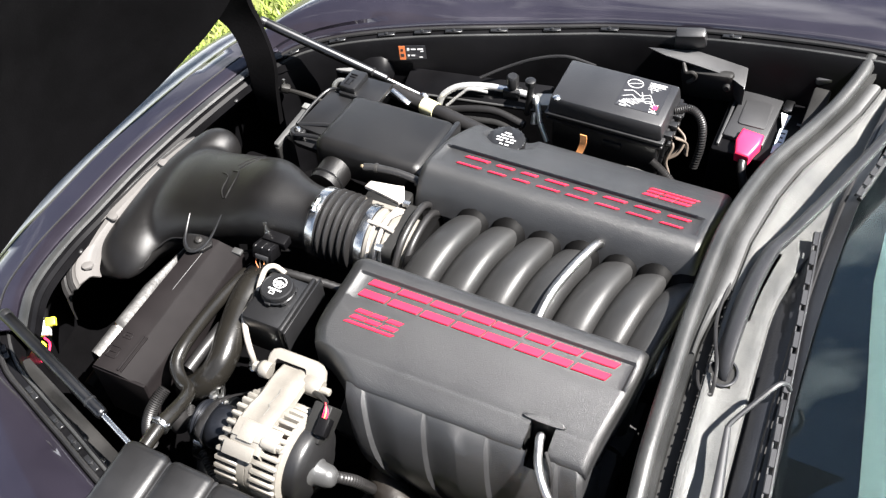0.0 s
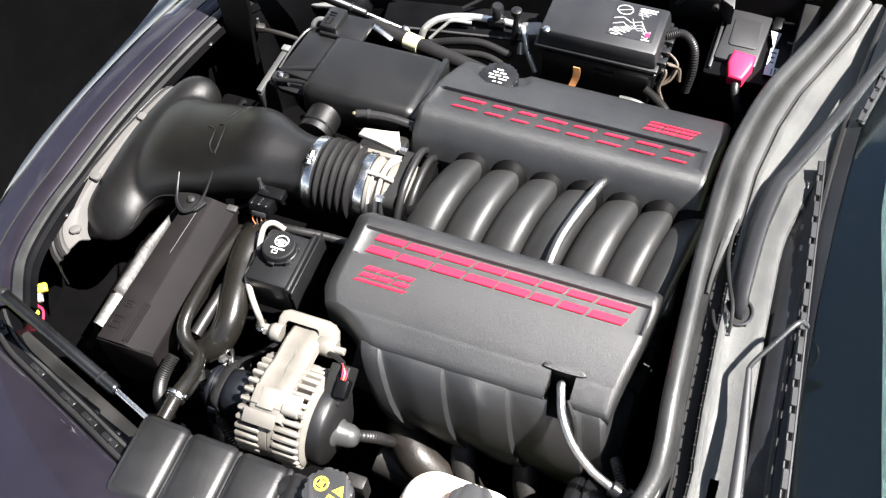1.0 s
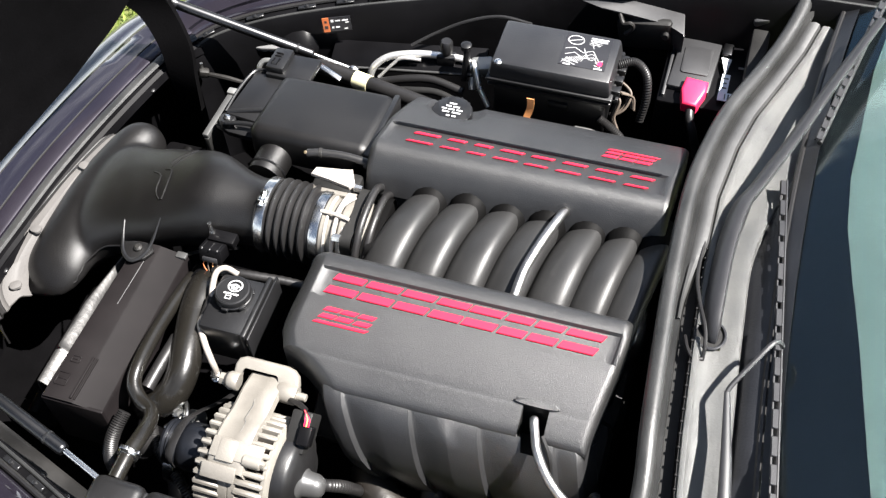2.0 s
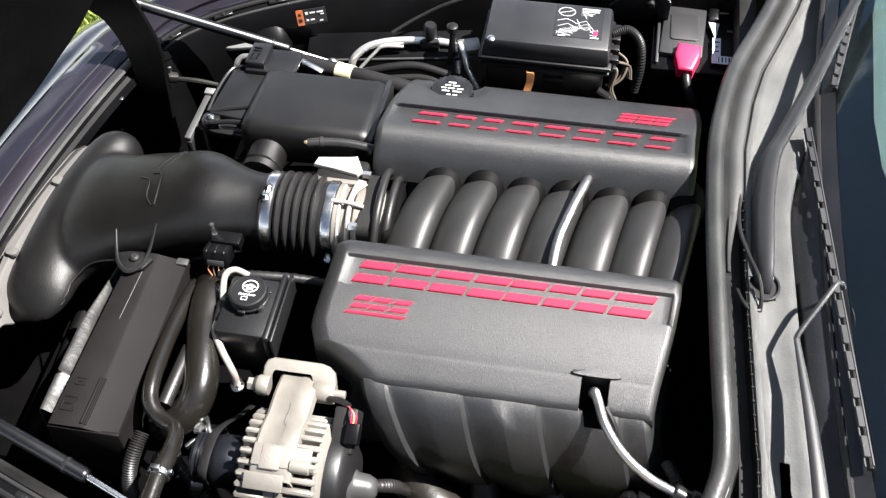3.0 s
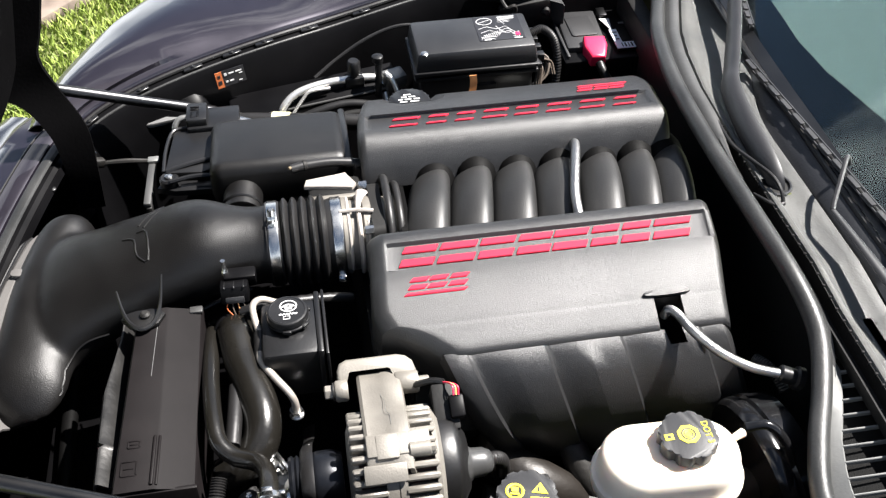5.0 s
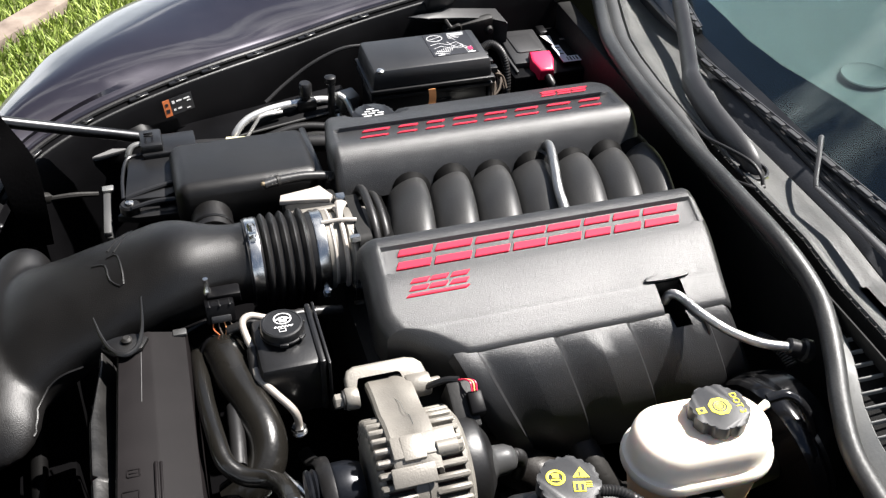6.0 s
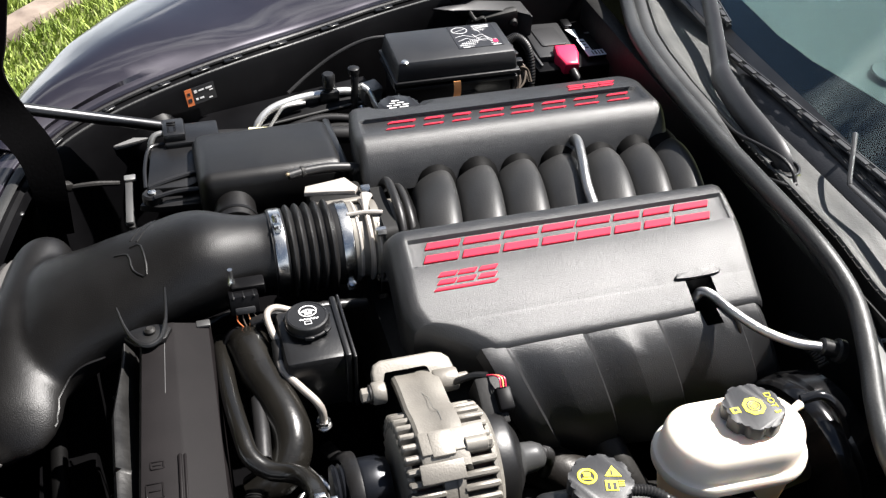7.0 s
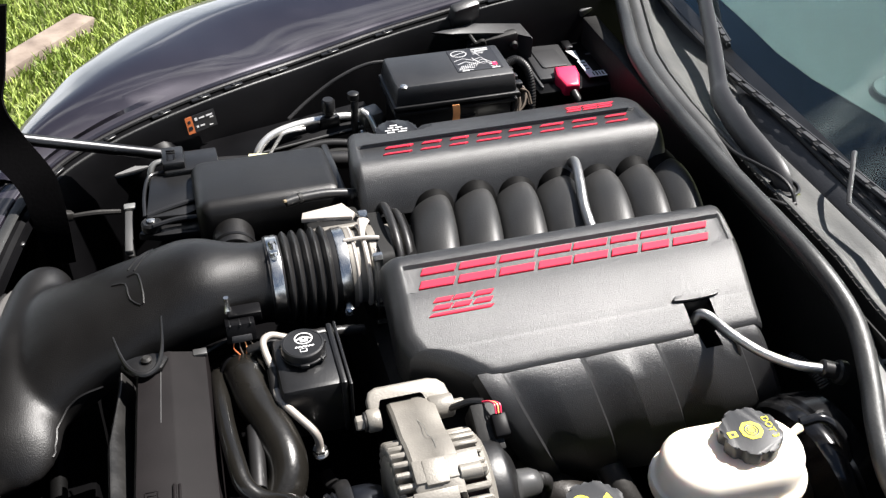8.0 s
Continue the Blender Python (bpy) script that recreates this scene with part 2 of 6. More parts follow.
def prism(outline, h, m=None, bev=0.0, bm=None, seg=2):
    b = bmesh.new()
    lo = [b.verts.new((x, y, 0)) for x, y in outline]
    hi = [b.verts.new((x, y, h)) for x, y in outline]
    n = len(outline)
    b.faces.new(lo[::-1])
    top = b.faces.new(hi)
    for i in range(n):
        b.faces.new((lo[i], lo[(i + 1) % n], hi[(i + 1) % n], hi[i]))
    if bev:
        bmesh.ops.bevel(b, geom=list(top.edges), offset=bev, segments=seg, affect="EDGES", profile=0.5)
    return merge(bm or bmesh.new(), b, m)


def sheet(grid, thick=0.0, bm=None):
    """A skin over a grid of points, given a thickness."""
    b = bmesh.new()
    rows = [[b.verts.new(v) for v in row] for row in grid]
    for r, s in zip(rows, rows[1:]):
        for i in range(len(r) - 1):
            b.faces.new((r[i], r[i + 1], s[i + 1], s[i]))
    bmesh.ops.recalc_face_normals(b, faces=b.faces)
    if thick:
        bmesh.ops.solidify(b, geom=b.faces[:], thickness=thick)
    return merge(bm or bmesh.new(), b)


def along(a, b):
    """A frame at a whose z points to b."""
    a, b = Vector(a), Vector(b)
    return Matrix.Translation(a) @ (b - a).to_track_quat("Z", "Y").to_matrix().to_4x4()


def rounded(w, h, r, n=5):
    """The outline of a rectangle with round corners."""
    out = []
    for cx, cy, a0 in ((w / 2 - r, h / 2 - r, 0), (-w / 2 + r, h / 2 - r, 90), (-w / 2 + r, -h / 2 + r, 180), (w / 2 - r, -h / 2 + r, 270)):
        for i in range(n + 1):
            a = radians(a0 + 90 * i / n)
            out.append((cx + r * math.cos(a), cy + r * math.sin(a)))
    return out


def smooth01(a, b, x):
    t = min(1, max(0, (x - a) / (b - a)))
    return t * t * (3 - 2 * t)


def flat_tube(pts, m, r=0.0022):
    """A thin round bead along pts in the frame m."""
    q = tube(pts, r, 8, 1)
    bmesh.ops.transform(q, matrix=m, verts=q.verts)
    return q


# ---- ground ----
g = bmesh.new()
bmesh.ops.create_grid(g, x_segments=2, y_segments=2, size=400)
tagged(part("ground", g, M_SOIL), "sunlit green lawn soil under grass", "ground", kind="structure")
KERB_DIR, KERB_END = Vector((0.647, 0.762, 0)), Vector((-0.727, 2.479, 0))
kb = bmesh.new()
for i in range(9):
    c = KERB_END - KERB_DIR * (0.46 + i * 0.926) + Vector((0, 0, -0.004))
    box(c, (0.918, 0.10, 0.088), 0.012, pose(0, 0, 0, 0.5 * (i % 3 - 1), 0, math.degrees(math.atan2(0.762, 0.647))), bm=kb)
tagged(part("kerb", kb, M_CONCRETE), "weathered tan concrete kerb strip in the grass", "kerb", kind="structure")


def grass():
    rng = np.random.default_rng(4)
    verts, faces = [], []
    zones = ((-2.4, 0.4, 1.0, 3.8, 66000), (-3.2, -1.1, -0.1, 2.4, 24000), (-0.2, 2.0, 1.1, 3.6, 16000), (-5.0, 4.0, -3.5, 6.0, 60000))
    for xa, xb, ya, yb, count in zones:
        for _ in range(count):
            x, y = rng.uniform(xa, xb), rng.uniform(ya, yb)
            inside = min(x - xa, xb - x, y - ya, yb - y)
            if rng.uniform(0, 1) > inside / 0.5 or -0.95 < x < 2.2 and abs(y) < 0.9:
                continue
            rel = Vector((x, y, 0)) - KERB_END
            if abs(rel.x * KERB_DIR.y - rel.y * KERB_DIR.x) < 0.052 and rel.dot(KERB_DIR) < 0.01:
                continue
            tuft = 0.6 + 0.8 * noise.noise(Vector((x * 4, y * 4, 0)))
            h, w, a = rng.uniform(0.02, 0.05) * (0.7 + 0.5 * tuft), rng.uniform(0.002, 0.0045), rng.uniform(0, 6.28)
            lean, b = rng.uniform(0.2, 0.9) * h, rng.uniform(0, 6.28)
            dx, dy, lx, ly = math.cos(a) * w, math.sin(a) * w, math.cos(b) * lean, math.sin(b) * lean
            k = len(verts)
            verts += [(x - dx, y - dy, 0), (x + dx, y + dy, 0), (x + dx * 0.7 + lx * 0.4, y + dy * 0.7 + ly * 0.4, h * 0.6), (x - dx * 0.7 + lx * 0.4, y - dy * 0.7 + ly * 0.4, h * 0.6), (x + lx, y + ly, h)]
            faces += [(k, k + 1, k + 2, k + 3), (k + 3, k + 2, k + 4)]
    me = bpy.data.meshes.new("grass")
    me.from_pydata(verts, [], faces)
    me.materials.append(M_GRASS)
    tagged(new("grass", me), "bright sunlit lawn grass blades", "grass", kind="stuff")


grass()

# ---- car body ----
LIP = [(-0.70, 0.362, 0.700), (-0.655, 0.408, 0.720), (-0.56, 0.455, 0.742), (-0.44, 0.50, 0.757), (-0.34, 0.535, 0.764), (-0.235, 0.575, 0.766), (-0.14, 0.60, 0.776), (-0.045, 0.622, 0.786), (0.154, 0.645, 0.81), (0.385, 0.655, 0.832), (0.60, 0.65, 0.84)]
NEAR_LIP = [(-0.80, 0.375, 0.69), (-0.72, 0.445, 0.705), (-0.61, 0.492, 0.722), (-0.517, 0.528, 0.736), (-0.436, 0.56, 0.745), (-0.363, 0.585, 0.752), (-0.235, 0.62, 0.765), (-0.10, 0.645, 0.78), (0.154, 0.67, 0.81), (0.385, 0.68, 0.832), (0.60, 0.68, 0.84)]
OUTLINE = [(-0.775, 0.385, 0.68), (-0.752, 0.432, 0.712), (-0.713, 0.503, 0.728), (-0.655, 0.591, 0.738), (-0.597, 0.674, 0.745), (-0.478, 0.805, 0.75), (-0.30, 0.88, 0.752), (-0.10, 0.92, 0.758), (0.15, 0.95, 0.775), (0.40, 0.95, 0.79), (0.60, 0.94, 0.80)]


def fender(side):
    """side: 1 for the far fender, -1 for the one beside the camera."""
    f = thing("fender", (0, 0.7 * side, 0.6), "dark metallic purple-black painted car fender beside the engine bay", "car fender", "fenders")
    line, edge = spline(LIP if side > 0 else NEAR_LIP, 5), spline(OUTLINE, 5)
    n = len(line)
    grid, wall, ledge, strip, flange = [], [], [], [], []
    for i, p in enumerate(line):
        u = i / (n - 1)
        out = Vector((-0.55 * (1 - u) ** 2, 1, 0)).normalized()
        span = edge[i] - p

        def at(o, z):
            q = p + out * o + Vector((0, 0, z))
            return Vector((q.x, q.y * side, q.z))

        def across(o, z):
            q = p + Vector((span.x * o, span.y * o, 0))
            q.z = z if o > 1 else p.z + z
            return Vector((q.x, q.y * side, q.z))

        drop = max(span.z, -0.008)
        grid.append([at(0.0, -0.014), at(0.002, -0.003), at(0.005, 0.0), at(0.012, 0.003)] + [across(o, z) for o, z in ((0.12, 0.008), (0.3, 0.015), (0.5, 0.018), (0.6, 0.0175), (0.68, 0.015), (0.76, 0.015 + 0.22 * (drop - 0.015)), (0.85, 0.015 + 0.5 * (drop - 0.015)), (0.94, 0.015 + 0.8 * (drop - 0.015)), (1.0, drop - 0.002))] + [across(1.06, edge[i].z - 0.07), across(1.08, 0.5), across(1.06, 0.22)])
        ledge.append([at(0.001, -0.012), at(-0.02, -0.014), at(-0.024, -0.018)])
        strip.append(at(-0.006, -0.009))
        flange.append(at(-0.024, -0.014))
        if side > 0:
            wall.append([at(-0.026, -0.014), at(-0.03, -0.022), at(-0.036, -0.05), at(-0.042, -0.08), at(-0.046, -0.12), at(-0.052, -0.18), at(-0.06, -0.4)])
        else:
            wall.append([at(-0.026, -0.014), at(-0.027, -0.022), at(-0.028, -0.05), at(-0.028, -0.08), at(-0.028, -0.12), at(-0.03, -0.2), at(-0.03, -0.32)])
    part("panel", sheet(grid, 0.002), M_PAINT, f)
    part("inner_wall", sheet(wall, 0.003), M_INNER, f, "matt black inner wheelhouse wall")
    part("ledge", sheet(ledge, 0.002), M_INNER, f)
    part("weatherstrip", tube(strip[::3], 0.0045, 8, 3), M_RUBBER, f, "thin black rubber weatherstrip")
    part("flange", tube(flange[::3], 0.003, 8, 3), M_SEAL, f, "grey folded flange edge")
    for j in (4, 9, 13, 16, 19, 23, 28, 34, 40):
        p, q = flange[j], flange[j + 1]
        c = box((0, 0, 0), (0.034, 0.009, 0.004), 0.001, seg=1)
        lathe([(0.004, 0.001), (0.004, 0.004), (0.002, 0.005)], None, 10, c)
        bmesh.ops.transform(c, matrix=Matrix.Translation((p + strip[j]) / 2 + Vector((0, 0, 0.002))) @ (q - p).to_track_quat("X", "Z").to_matrix().to_4x4(), verts=c.verts)
        part("clip", c, M_PLASTIC, f, "small push-in clip")
    return f


far_fender = fender(1)
fender(-1)
part("shelf", box((-0.28, 0.446, 0.682), (0.30, 0.06, 0.012), 0.004, pose(0, 0, 0, 14, -5.5, 4)), M_INNER, far_fender)
# lighter grey bead standing in for the bright highlight on the shelf's edge
part("shelf_highlight", flat_tube([(-0.149, -0.030, 0.005), (0.149, -0.030, 0.005)], Matrix.Translation((-0.28, 0.446, 0.682)) @ pose(0, 0, 0, 14, -5.5, 4)), M_BRACKET, far_fender, "grey bead painted as the shelf's edge highlight")
part("wheelhouse_ledge", prism([(-0.638, 0.402), (-0.60, 0.43), (-0.52, 0.44), (-0.505, 0.41), (-0.56, 0.40)], 0.008, Matrix.Translation((0, 0.005, 0.662)) @ pose(0, 0, 0, 4, -2, 0), 0.003), M_GREYPLATE, far_fender, "dusty grey wheelhouse ledge")
part("wheelhouse_dome", lathe([(0.055, -0.01), (0.05, 0.008), (0.04, 0.018), (0.022, 0.024), (0.0, 0.026)], along((-0.515, 0.44, 0.672), (-0.525, 0.385, 0.727)), 28), M_INNER, far_fender)
part("grommet", lathe([(0.011, 0), (0.0125, 0.002), (0.011, 0.004), (0.008, 0.004), (0.007, 0.001)], along((-0.484, 0.462, 0.724), (-0.484, 0.40, 0.735)), 20), M_RUBBER, far_fender, "round black rubber grommet")
wedge = bmesh.new()
top_pts = [(0.013, 0.574, 0.778), (0.10, 0.605, 0.771), (0.193, 0.640, 0.762), (0.206, 0.556, 0.750), (0.172, 0.576, 0.757), (0.113, 0.571, 0.766), (0.053, 0.568, 0.773)]
hi = [wedge.verts.new(p) for p in top_pts]
lo = [wedge.verts.new((x, y + 0.006, z - dz)) for (x, y, z), dz in zip(top_pts, (0.006, 0.02, 0.07, 0.07, 0.018, 0.012, 0.008))]
wedge.faces.new(hi)
wedge.faces.new(lo[::-1])
for j in range(7):
    wedge.faces.new((hi[j], hi[(j + 1) % 7], lo[(j + 1) % 7], lo[j]))
bmesh.ops.bevel(wedge, geom=wedge.edges[:], offset=0.0025, segments=2, affect="EDGES", profile=0.5)
part("strut_bracket", wedge, M_CAP, far_fender, "grey-black moulded wedge bracket on the wheelhouse")
part("strut_bracket_hinge", box((0.135, 0.580, 0.722), (0.10, 0.02, 0.07), 0.008, pose(0, 0, 0, 8, -8, 0)), M_DARK, far_fender)
part("hinge_bolt", lathe([(0.009, 0), (0.009, 0.004), (0.005, 0.008), (0, 0.008)], along((0.172, 0.57, 0.735), (0.172, 0.5, 0.742)), 12), M_IRON, far_fender)
part("hinge_spring", tube([(0.085, 0.572, 0.765), (0.095, 0.562, 0.752), (0.108, 0.560, 0.756), (0.112, 0.565, 0.742), (0.10, 0.562, 0.728)], 0.004, 8, 5), M_IRON, far_fender, "dull steel hinge spring")
part("bracket_riser", box((0.085, 0.608, 0.792), (0.062, 0.022, 0.05), 0.005, pose(0, 0, 0, 20, -6, 12), taper=(0.86, 1)), M_LID, far_fender)
part("hinge_stop", box((0.338, 0.632, 0.765), (0.05, 0.04, 0.02), 0.006, pose(0, 0, 0, 10, -8, 12)), M_CAP, far_fender)

sticker = thing("warning_sticker", (-0.42, 0.466, 0.70), "small black and orange warning sticker on the inner fender", "sticker")
ST = Matrix.Translation((-0.421, 0.4555, 0.726)) @ pose(0, 0, 0, 80, -4, 18) @ Matrix.Diagonal((0.8, 0.8, 1, 1))
part("backing", flat_box(ST, (0, 0, 0), (0.066, 0.037, 0.001)), M_INKBLACK, sticker)
part("orange_field", flat_box(ST, (-0.0255, 0, 0.001), (0.015, 0.037, 0.001)), M_ORANGE, sticker, "orange warning field")
for x, y, w, h in ((-0.0255, 0.008, 0.006, 0.006), (-0.0255, -0.006, 0.008, 0.008)):
    part("warning_mark", flat_box(ST, (x, y, 0.0018), (w, h, 0.0006)), M_INKBLACK, sticker)
for x, y, w, h in ((-0.010, 0.009, 0.006, 0.006), (0.003, 0.009, 0.012, 0.003), (0.020, 0.009, 0.014, 0.003), (-0.010, -0.008, 0.005, 0.004), (0.001, -0.008, 0.009, 0.003), (0.020, -0.013, 0.008, 0.002), (0.024, 0.003, 0.008, 0.002)):
    part("print_bar", flat_box(ST, (x, y, 0.001), (w, h, 0.0008)), M_PRINT, sticker)

NOSE = [(-0.685, 0.378, 0.712), (-0.72, 0.325, 0.708), (-0.765, 0.18, 0.695), (-0.798, 0.03, 0.682), (-0.81, -0.1, 0.676), (-0.81, -0.2, 0.68), (-0.79, -0.3, 0.69), (-0.74, -0.38, 0.70)]
nose = thing("nose_fascia", (-1.0, 0, 0.5), "glossy dark painted front fascia below the open hood", "car fascia")
line = spline(NOSE, 6)
grid, wall, ledge, strip = [], [], [], []
for p in line:
    out = Vector((p.x + 0.2, p.y * 0.8, 0)).normalized()
    grid.append([p + out * o + Vector((0, 0, z)) for o, z in ((0.0, -0.012), (0.002, -0.002), (0.006, 0.0), (0.03, 0.001), (0.034, -0.004), (0.06, -0.006), (0.085, -0.009), (0.09, -0.014), (0.115, -0.018), (0.14, -0.025), (0.165, -0.038), (0.185, -0.06), (0.195, -0.1), (0.20, -0.25), (0.19, -0.48))])
    ledge.append([p - out * o + Vector((0, 0, z)) for o, z in ((0.0, -0.011), (0.02, -0.012), (0.026, -0.018))])
    wall.append([p - out * o + Vector((0, 0, z)) for o, z in ((0.027, -0.016), (0.03, -0.028), (0.012, -0.05), (-0.02, -0.09), (-0.05, -0.16), (-0.06, -0.3))])
    strip.append(p - out * 0.009 + Vector((0, 0, -0.005)))
part("panel", sheet(grid, 0.002), M_PAINT, nose)
for o, z, r in ((0.034, -0.001, 0.0018), (0.088, -0.011, 0.0016)):
    part("moulded_seam", tube([p + Vector((p.x + 0.2, p.y * 0.8, 0)).normalized() * o + Vector((0, 0, z)) for p in line[::3]], r, 8, 3), M_RUBBER, nose, "dark moulded seam")
part("ledge", sheet(ledge, 0.002), M_INNER, nose)
part("inner_wall", sheet(wall, 0.003), M_INNER, nose)
part("weatherstrip", tube(strip[::3], 0.009, 8, 3, flat=0.6), M_SEAL, nose, "grey rubber weatherstrip along the nose")
for j in (4, 9, 14, 19, 24, 29):
    p = line[j]
    out = Vector((p.x + 0.2, p.y * 0.8, 0)).normalized()
    part("screw", lathe([(0.006, 0), (0.006, 0.003), (0.003, 0.005), (0, 0.005)], Matrix.Translation(p - out * 0.03 + Vector((0, 0, -0.026))), 12), M_PLASTIC, nose, "small dull screw")

# hood, hinged at the nose and standing open
hood = thing("hood", (-0.85, 0, 0.72), "open black hood standing on its front hinges", "car hood")
EDGE = [(-0.735, 0.40, 0.92), (-0.748, 0.33, 0.855), (-0.765, 0.27, 0.82), (-0.785, 0.22, 0.797), (-0.815, 0.16, 0.765), (-0.85, 0.09, 0.735), (-0.88, -0.02, 0.715), (-0.88, -0.12, 0.72), (-0.85, -0.23, 0.745), (-0.80, -0.33, 0.79), (-0.76, -0.42, 0.85)]
grid = []
for p in spline(EDGE, 4):
    grid.append([p + Vector((0.16 * h + 0.05 * h * h, p.y * 0.1 * h, 0.98 * h)) for h in (0, 0.012, 0.03, 0.15, 0.35, 0.6, 0.85, 1.05)])
part("panel", sheet(grid, 0.012), M_FELTBAY, hood, "matt black felt hood underside")
arm_left = [(-0.82, 0.39, 1.0), (-0.80, 0.362, 0.88), (-0.783, 0.343, 0.811), (-0.741, 0.328, 0.783), (-0.708, 0.309, 0.738), (-0.698, 0.30, 0.68), (-0.69, 0.30, 0.60)]
arm_right = [(-0.665, 0.385, 1.0), (-0.688, 0.362, 0.905), (-0.700, 0.35, 0.86), (-0.684, 0.346, 0.805), (-0.652, 0.322, 0.745), (-0.648, 0.306, 0.68), (-0.65, 0.30, 0.60)]
part("hinge_arm", sheet([[a + (b - a) * u for u in (0, 0.06, 0.5, 0.94, 1)] for a, b in zip(spline(arm_left, 5), spline(arm_right, 5))], 0.014), M_FELTBAY, hood, "black stamped hood hinge arm")

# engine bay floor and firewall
# floor coloured near-black so the depth of the bay reads as shade
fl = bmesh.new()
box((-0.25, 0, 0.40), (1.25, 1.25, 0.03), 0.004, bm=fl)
tagged(part("floor", fl, M_FELTBAY), "engine bay floor coloured near-black for deep shade", "bay floor", kind="structure")
tagged(part("wall_firewall", box((0.335, 0, 0.58), (0.03, 1.2, 0.36), 0.004), M_DARK), "dark firewall below the cowl", "firewall", kind="structure")

# ---- cowl ----
SEAL = [(0.21, -0.64, 0.762), (0.217, -0.56, 0.768), (0.240, -0.495, 0.775), (0.268, -0.435, 0.783), (0.289, -0.375, 0.798), (0.291, -0.33, 0.815), (0.284, -0.26, 0.831), (0.277, -0.135, 0.835), (0.272, 0.0, 0.836), (0.273, 0.14, 0.836), (0.287, 0.25, 0.828), (0.306, 0.335, 0.818), (0.338, 0.43, 0.806), (0.368, 0.52, 0.80), (0.39, 0.60, 0.806), (0.398, 0.655, 0.812)]


def front(y):
    """The cowl's front edge at y: its x and z."""
    t = [p[1] for p in SEAL]
    return float(np.interp(y, t, [p[0] for p in SEAL])), float(np.interp(y, t, [p[2] for p in SEAL]))


def base_x(y):
    return 0.418 + 0.12 * y * y


seal = thing("hood_seal", (0.28, 0, 0.82), "thick round black rubber hood seal on the cowl edge", "rubber seal")
part("bulb", tube(SEAL, 0.0125, 14, 6), M_SEAL, seal)
part("foot", sheet([[Vector((p.x + o, p.y, p.z + z)) for o, z in ((0.006, -0.010), (0.014, -0.008), (0.019, -0.006), (0.021, -0.014))] for p in spline(SEAL, 6)], 0.002), M_SEAL, seal, "flat grey rubber foot of the seal")

cowl = thing("cowl_panel", (0.35, 0, 0.8), "faded grey plastic cowl panel below the windshield", "cowl panel")
trough, ridge, shelf, back = [], [], [], []
HOLE = (0.338, -0.10)
ys = [-0.60 + i * 0.01 for i in range(120)]
for y in ys:
    x, z = front(y)
    if y < -0.33:
        x, z = 0.293 + 0.01 * min(0.1, -0.33 - y), max(z, 0.812)
    elif y < 0:
        x = max(x, 0.268)
    b = base_x(y)
    w = b - x
    far_k = 1 + 0.6 * smooth01(0.02, 0.25, y)
    cut = smooth01(-0.08, 0.07, y)
    edge_o = 0.018 + 0.019 * cut
    for strip_, o_h in ((trough, ((0.018, -0.012), (0.021, -0.035), (0.04, -0.035), (0.042, -0.012))), (ridge, ((0.012, -0.016), (0.018, -0.008), (0.024, -0.003), (0.031, -0.002), (0.038, -0.005), (0.041, -0.013)))):
        if strip_ is trough and y < 0.075:
            strip_.append([Vector((x + 0.042 - (0.042 - o) * (0.042 - edge_o) / 0.024, y, z + h)) for o, h in o_h])
        elif strip_ is ridge and y > -0.09:
            strip_.append([Vector((x + 0.012 + (o - 0.012) * (edge_o - 0.010) / 0.027, y, z + h)) for o, h in o_h])
    shelf.append([Vector((x + 0.041 + (o - 0.041) * far_k, y, z + h)) for o, h in ((0.041, -0.014), (0.043, -0.008), (0.046, -0.007), (0.05, -0.0075), (0.055, -0.013), (0.066, -0.015), (0.078, -0.015), (0.088, -0.013), (0.096, -0.011), (0.103, -0.012), (0.106, -0.02))])
    back.append([Vector((min(max(x + o, x + 0.041 + 0.06 * far_k), x + w + 0.004), y, z + h)) for o, h in ((0.103, -0.03), (0.108, -0.028), (w - 0.03, -0.018), (w - 0.012, -0.006), (w + 0.004, 0.0))])
part("trough", sheet(trough, 0.002), M_DARK, cowl, "black drain channel")
part("ridge", sheet(ridge, 0.002), M_BRACKET, cowl, "grey moulded ridge behind the seal")
holed = bmesh.new()
rows = [[holed.verts.new(v) for v in row] for row in shelf]
for r, s in zip(rows, rows[1:]):
    for i in range(len(r) - 1):
        c = (r[i].co + s[i + 1].co) / 2
        if ((c.x - HOLE[0]) / 0.019) ** 2 + ((c.y - HOLE[1]) / 0.021) ** 2 < 1:
            continue
        holed.faces.new((r[i], r[i + 1], s[i + 1], s[i]))
bmesh.ops.solidify(holed, geom=holed.faces[:], thickness=0.003)
part("shelf", holed, M_COWL, cowl, "sun-faded grey shelf with a moulded edge")
# shadow of the gap behind the shelf is put into this strip's colour
part("rear_strip", sheet(back, 0.003), M_COWLDARK, cowl, "cowl strip under the wipers, coloured black as a shadowed gap")
part("hole_collar", tube([(HOLE[0] + 0.0205 * math.cos(a), HOLE[1] + 0.0225 * math.sin(a), 0.824) for a in [i * math.pi / 8 for i in range(17)]], 0.0022, 8, 2), M_COWLDARK, cowl)
part("hole_cup", lathe([(0.019, 0.822), (0.018, 0.80), (0.012, 0.795), (0, 0.795)], Matrix.Translation((HOLE[0], HOLE[1], 0)), 20), M_DARK, cowl)
for i in range(34):
    y = -0.535 + i * 0.0175
    x, z = front(y) if y > -0.33 else (0.293 + 0.01 * min(0.1, -0.33 - y), max(front(y)[1], 0.812))
    part("tooth", box((x + 0.041, y, z - 0.013), (0.006, 0.004, 0.006), 0.001, seg=1), M_DARK, cowl)
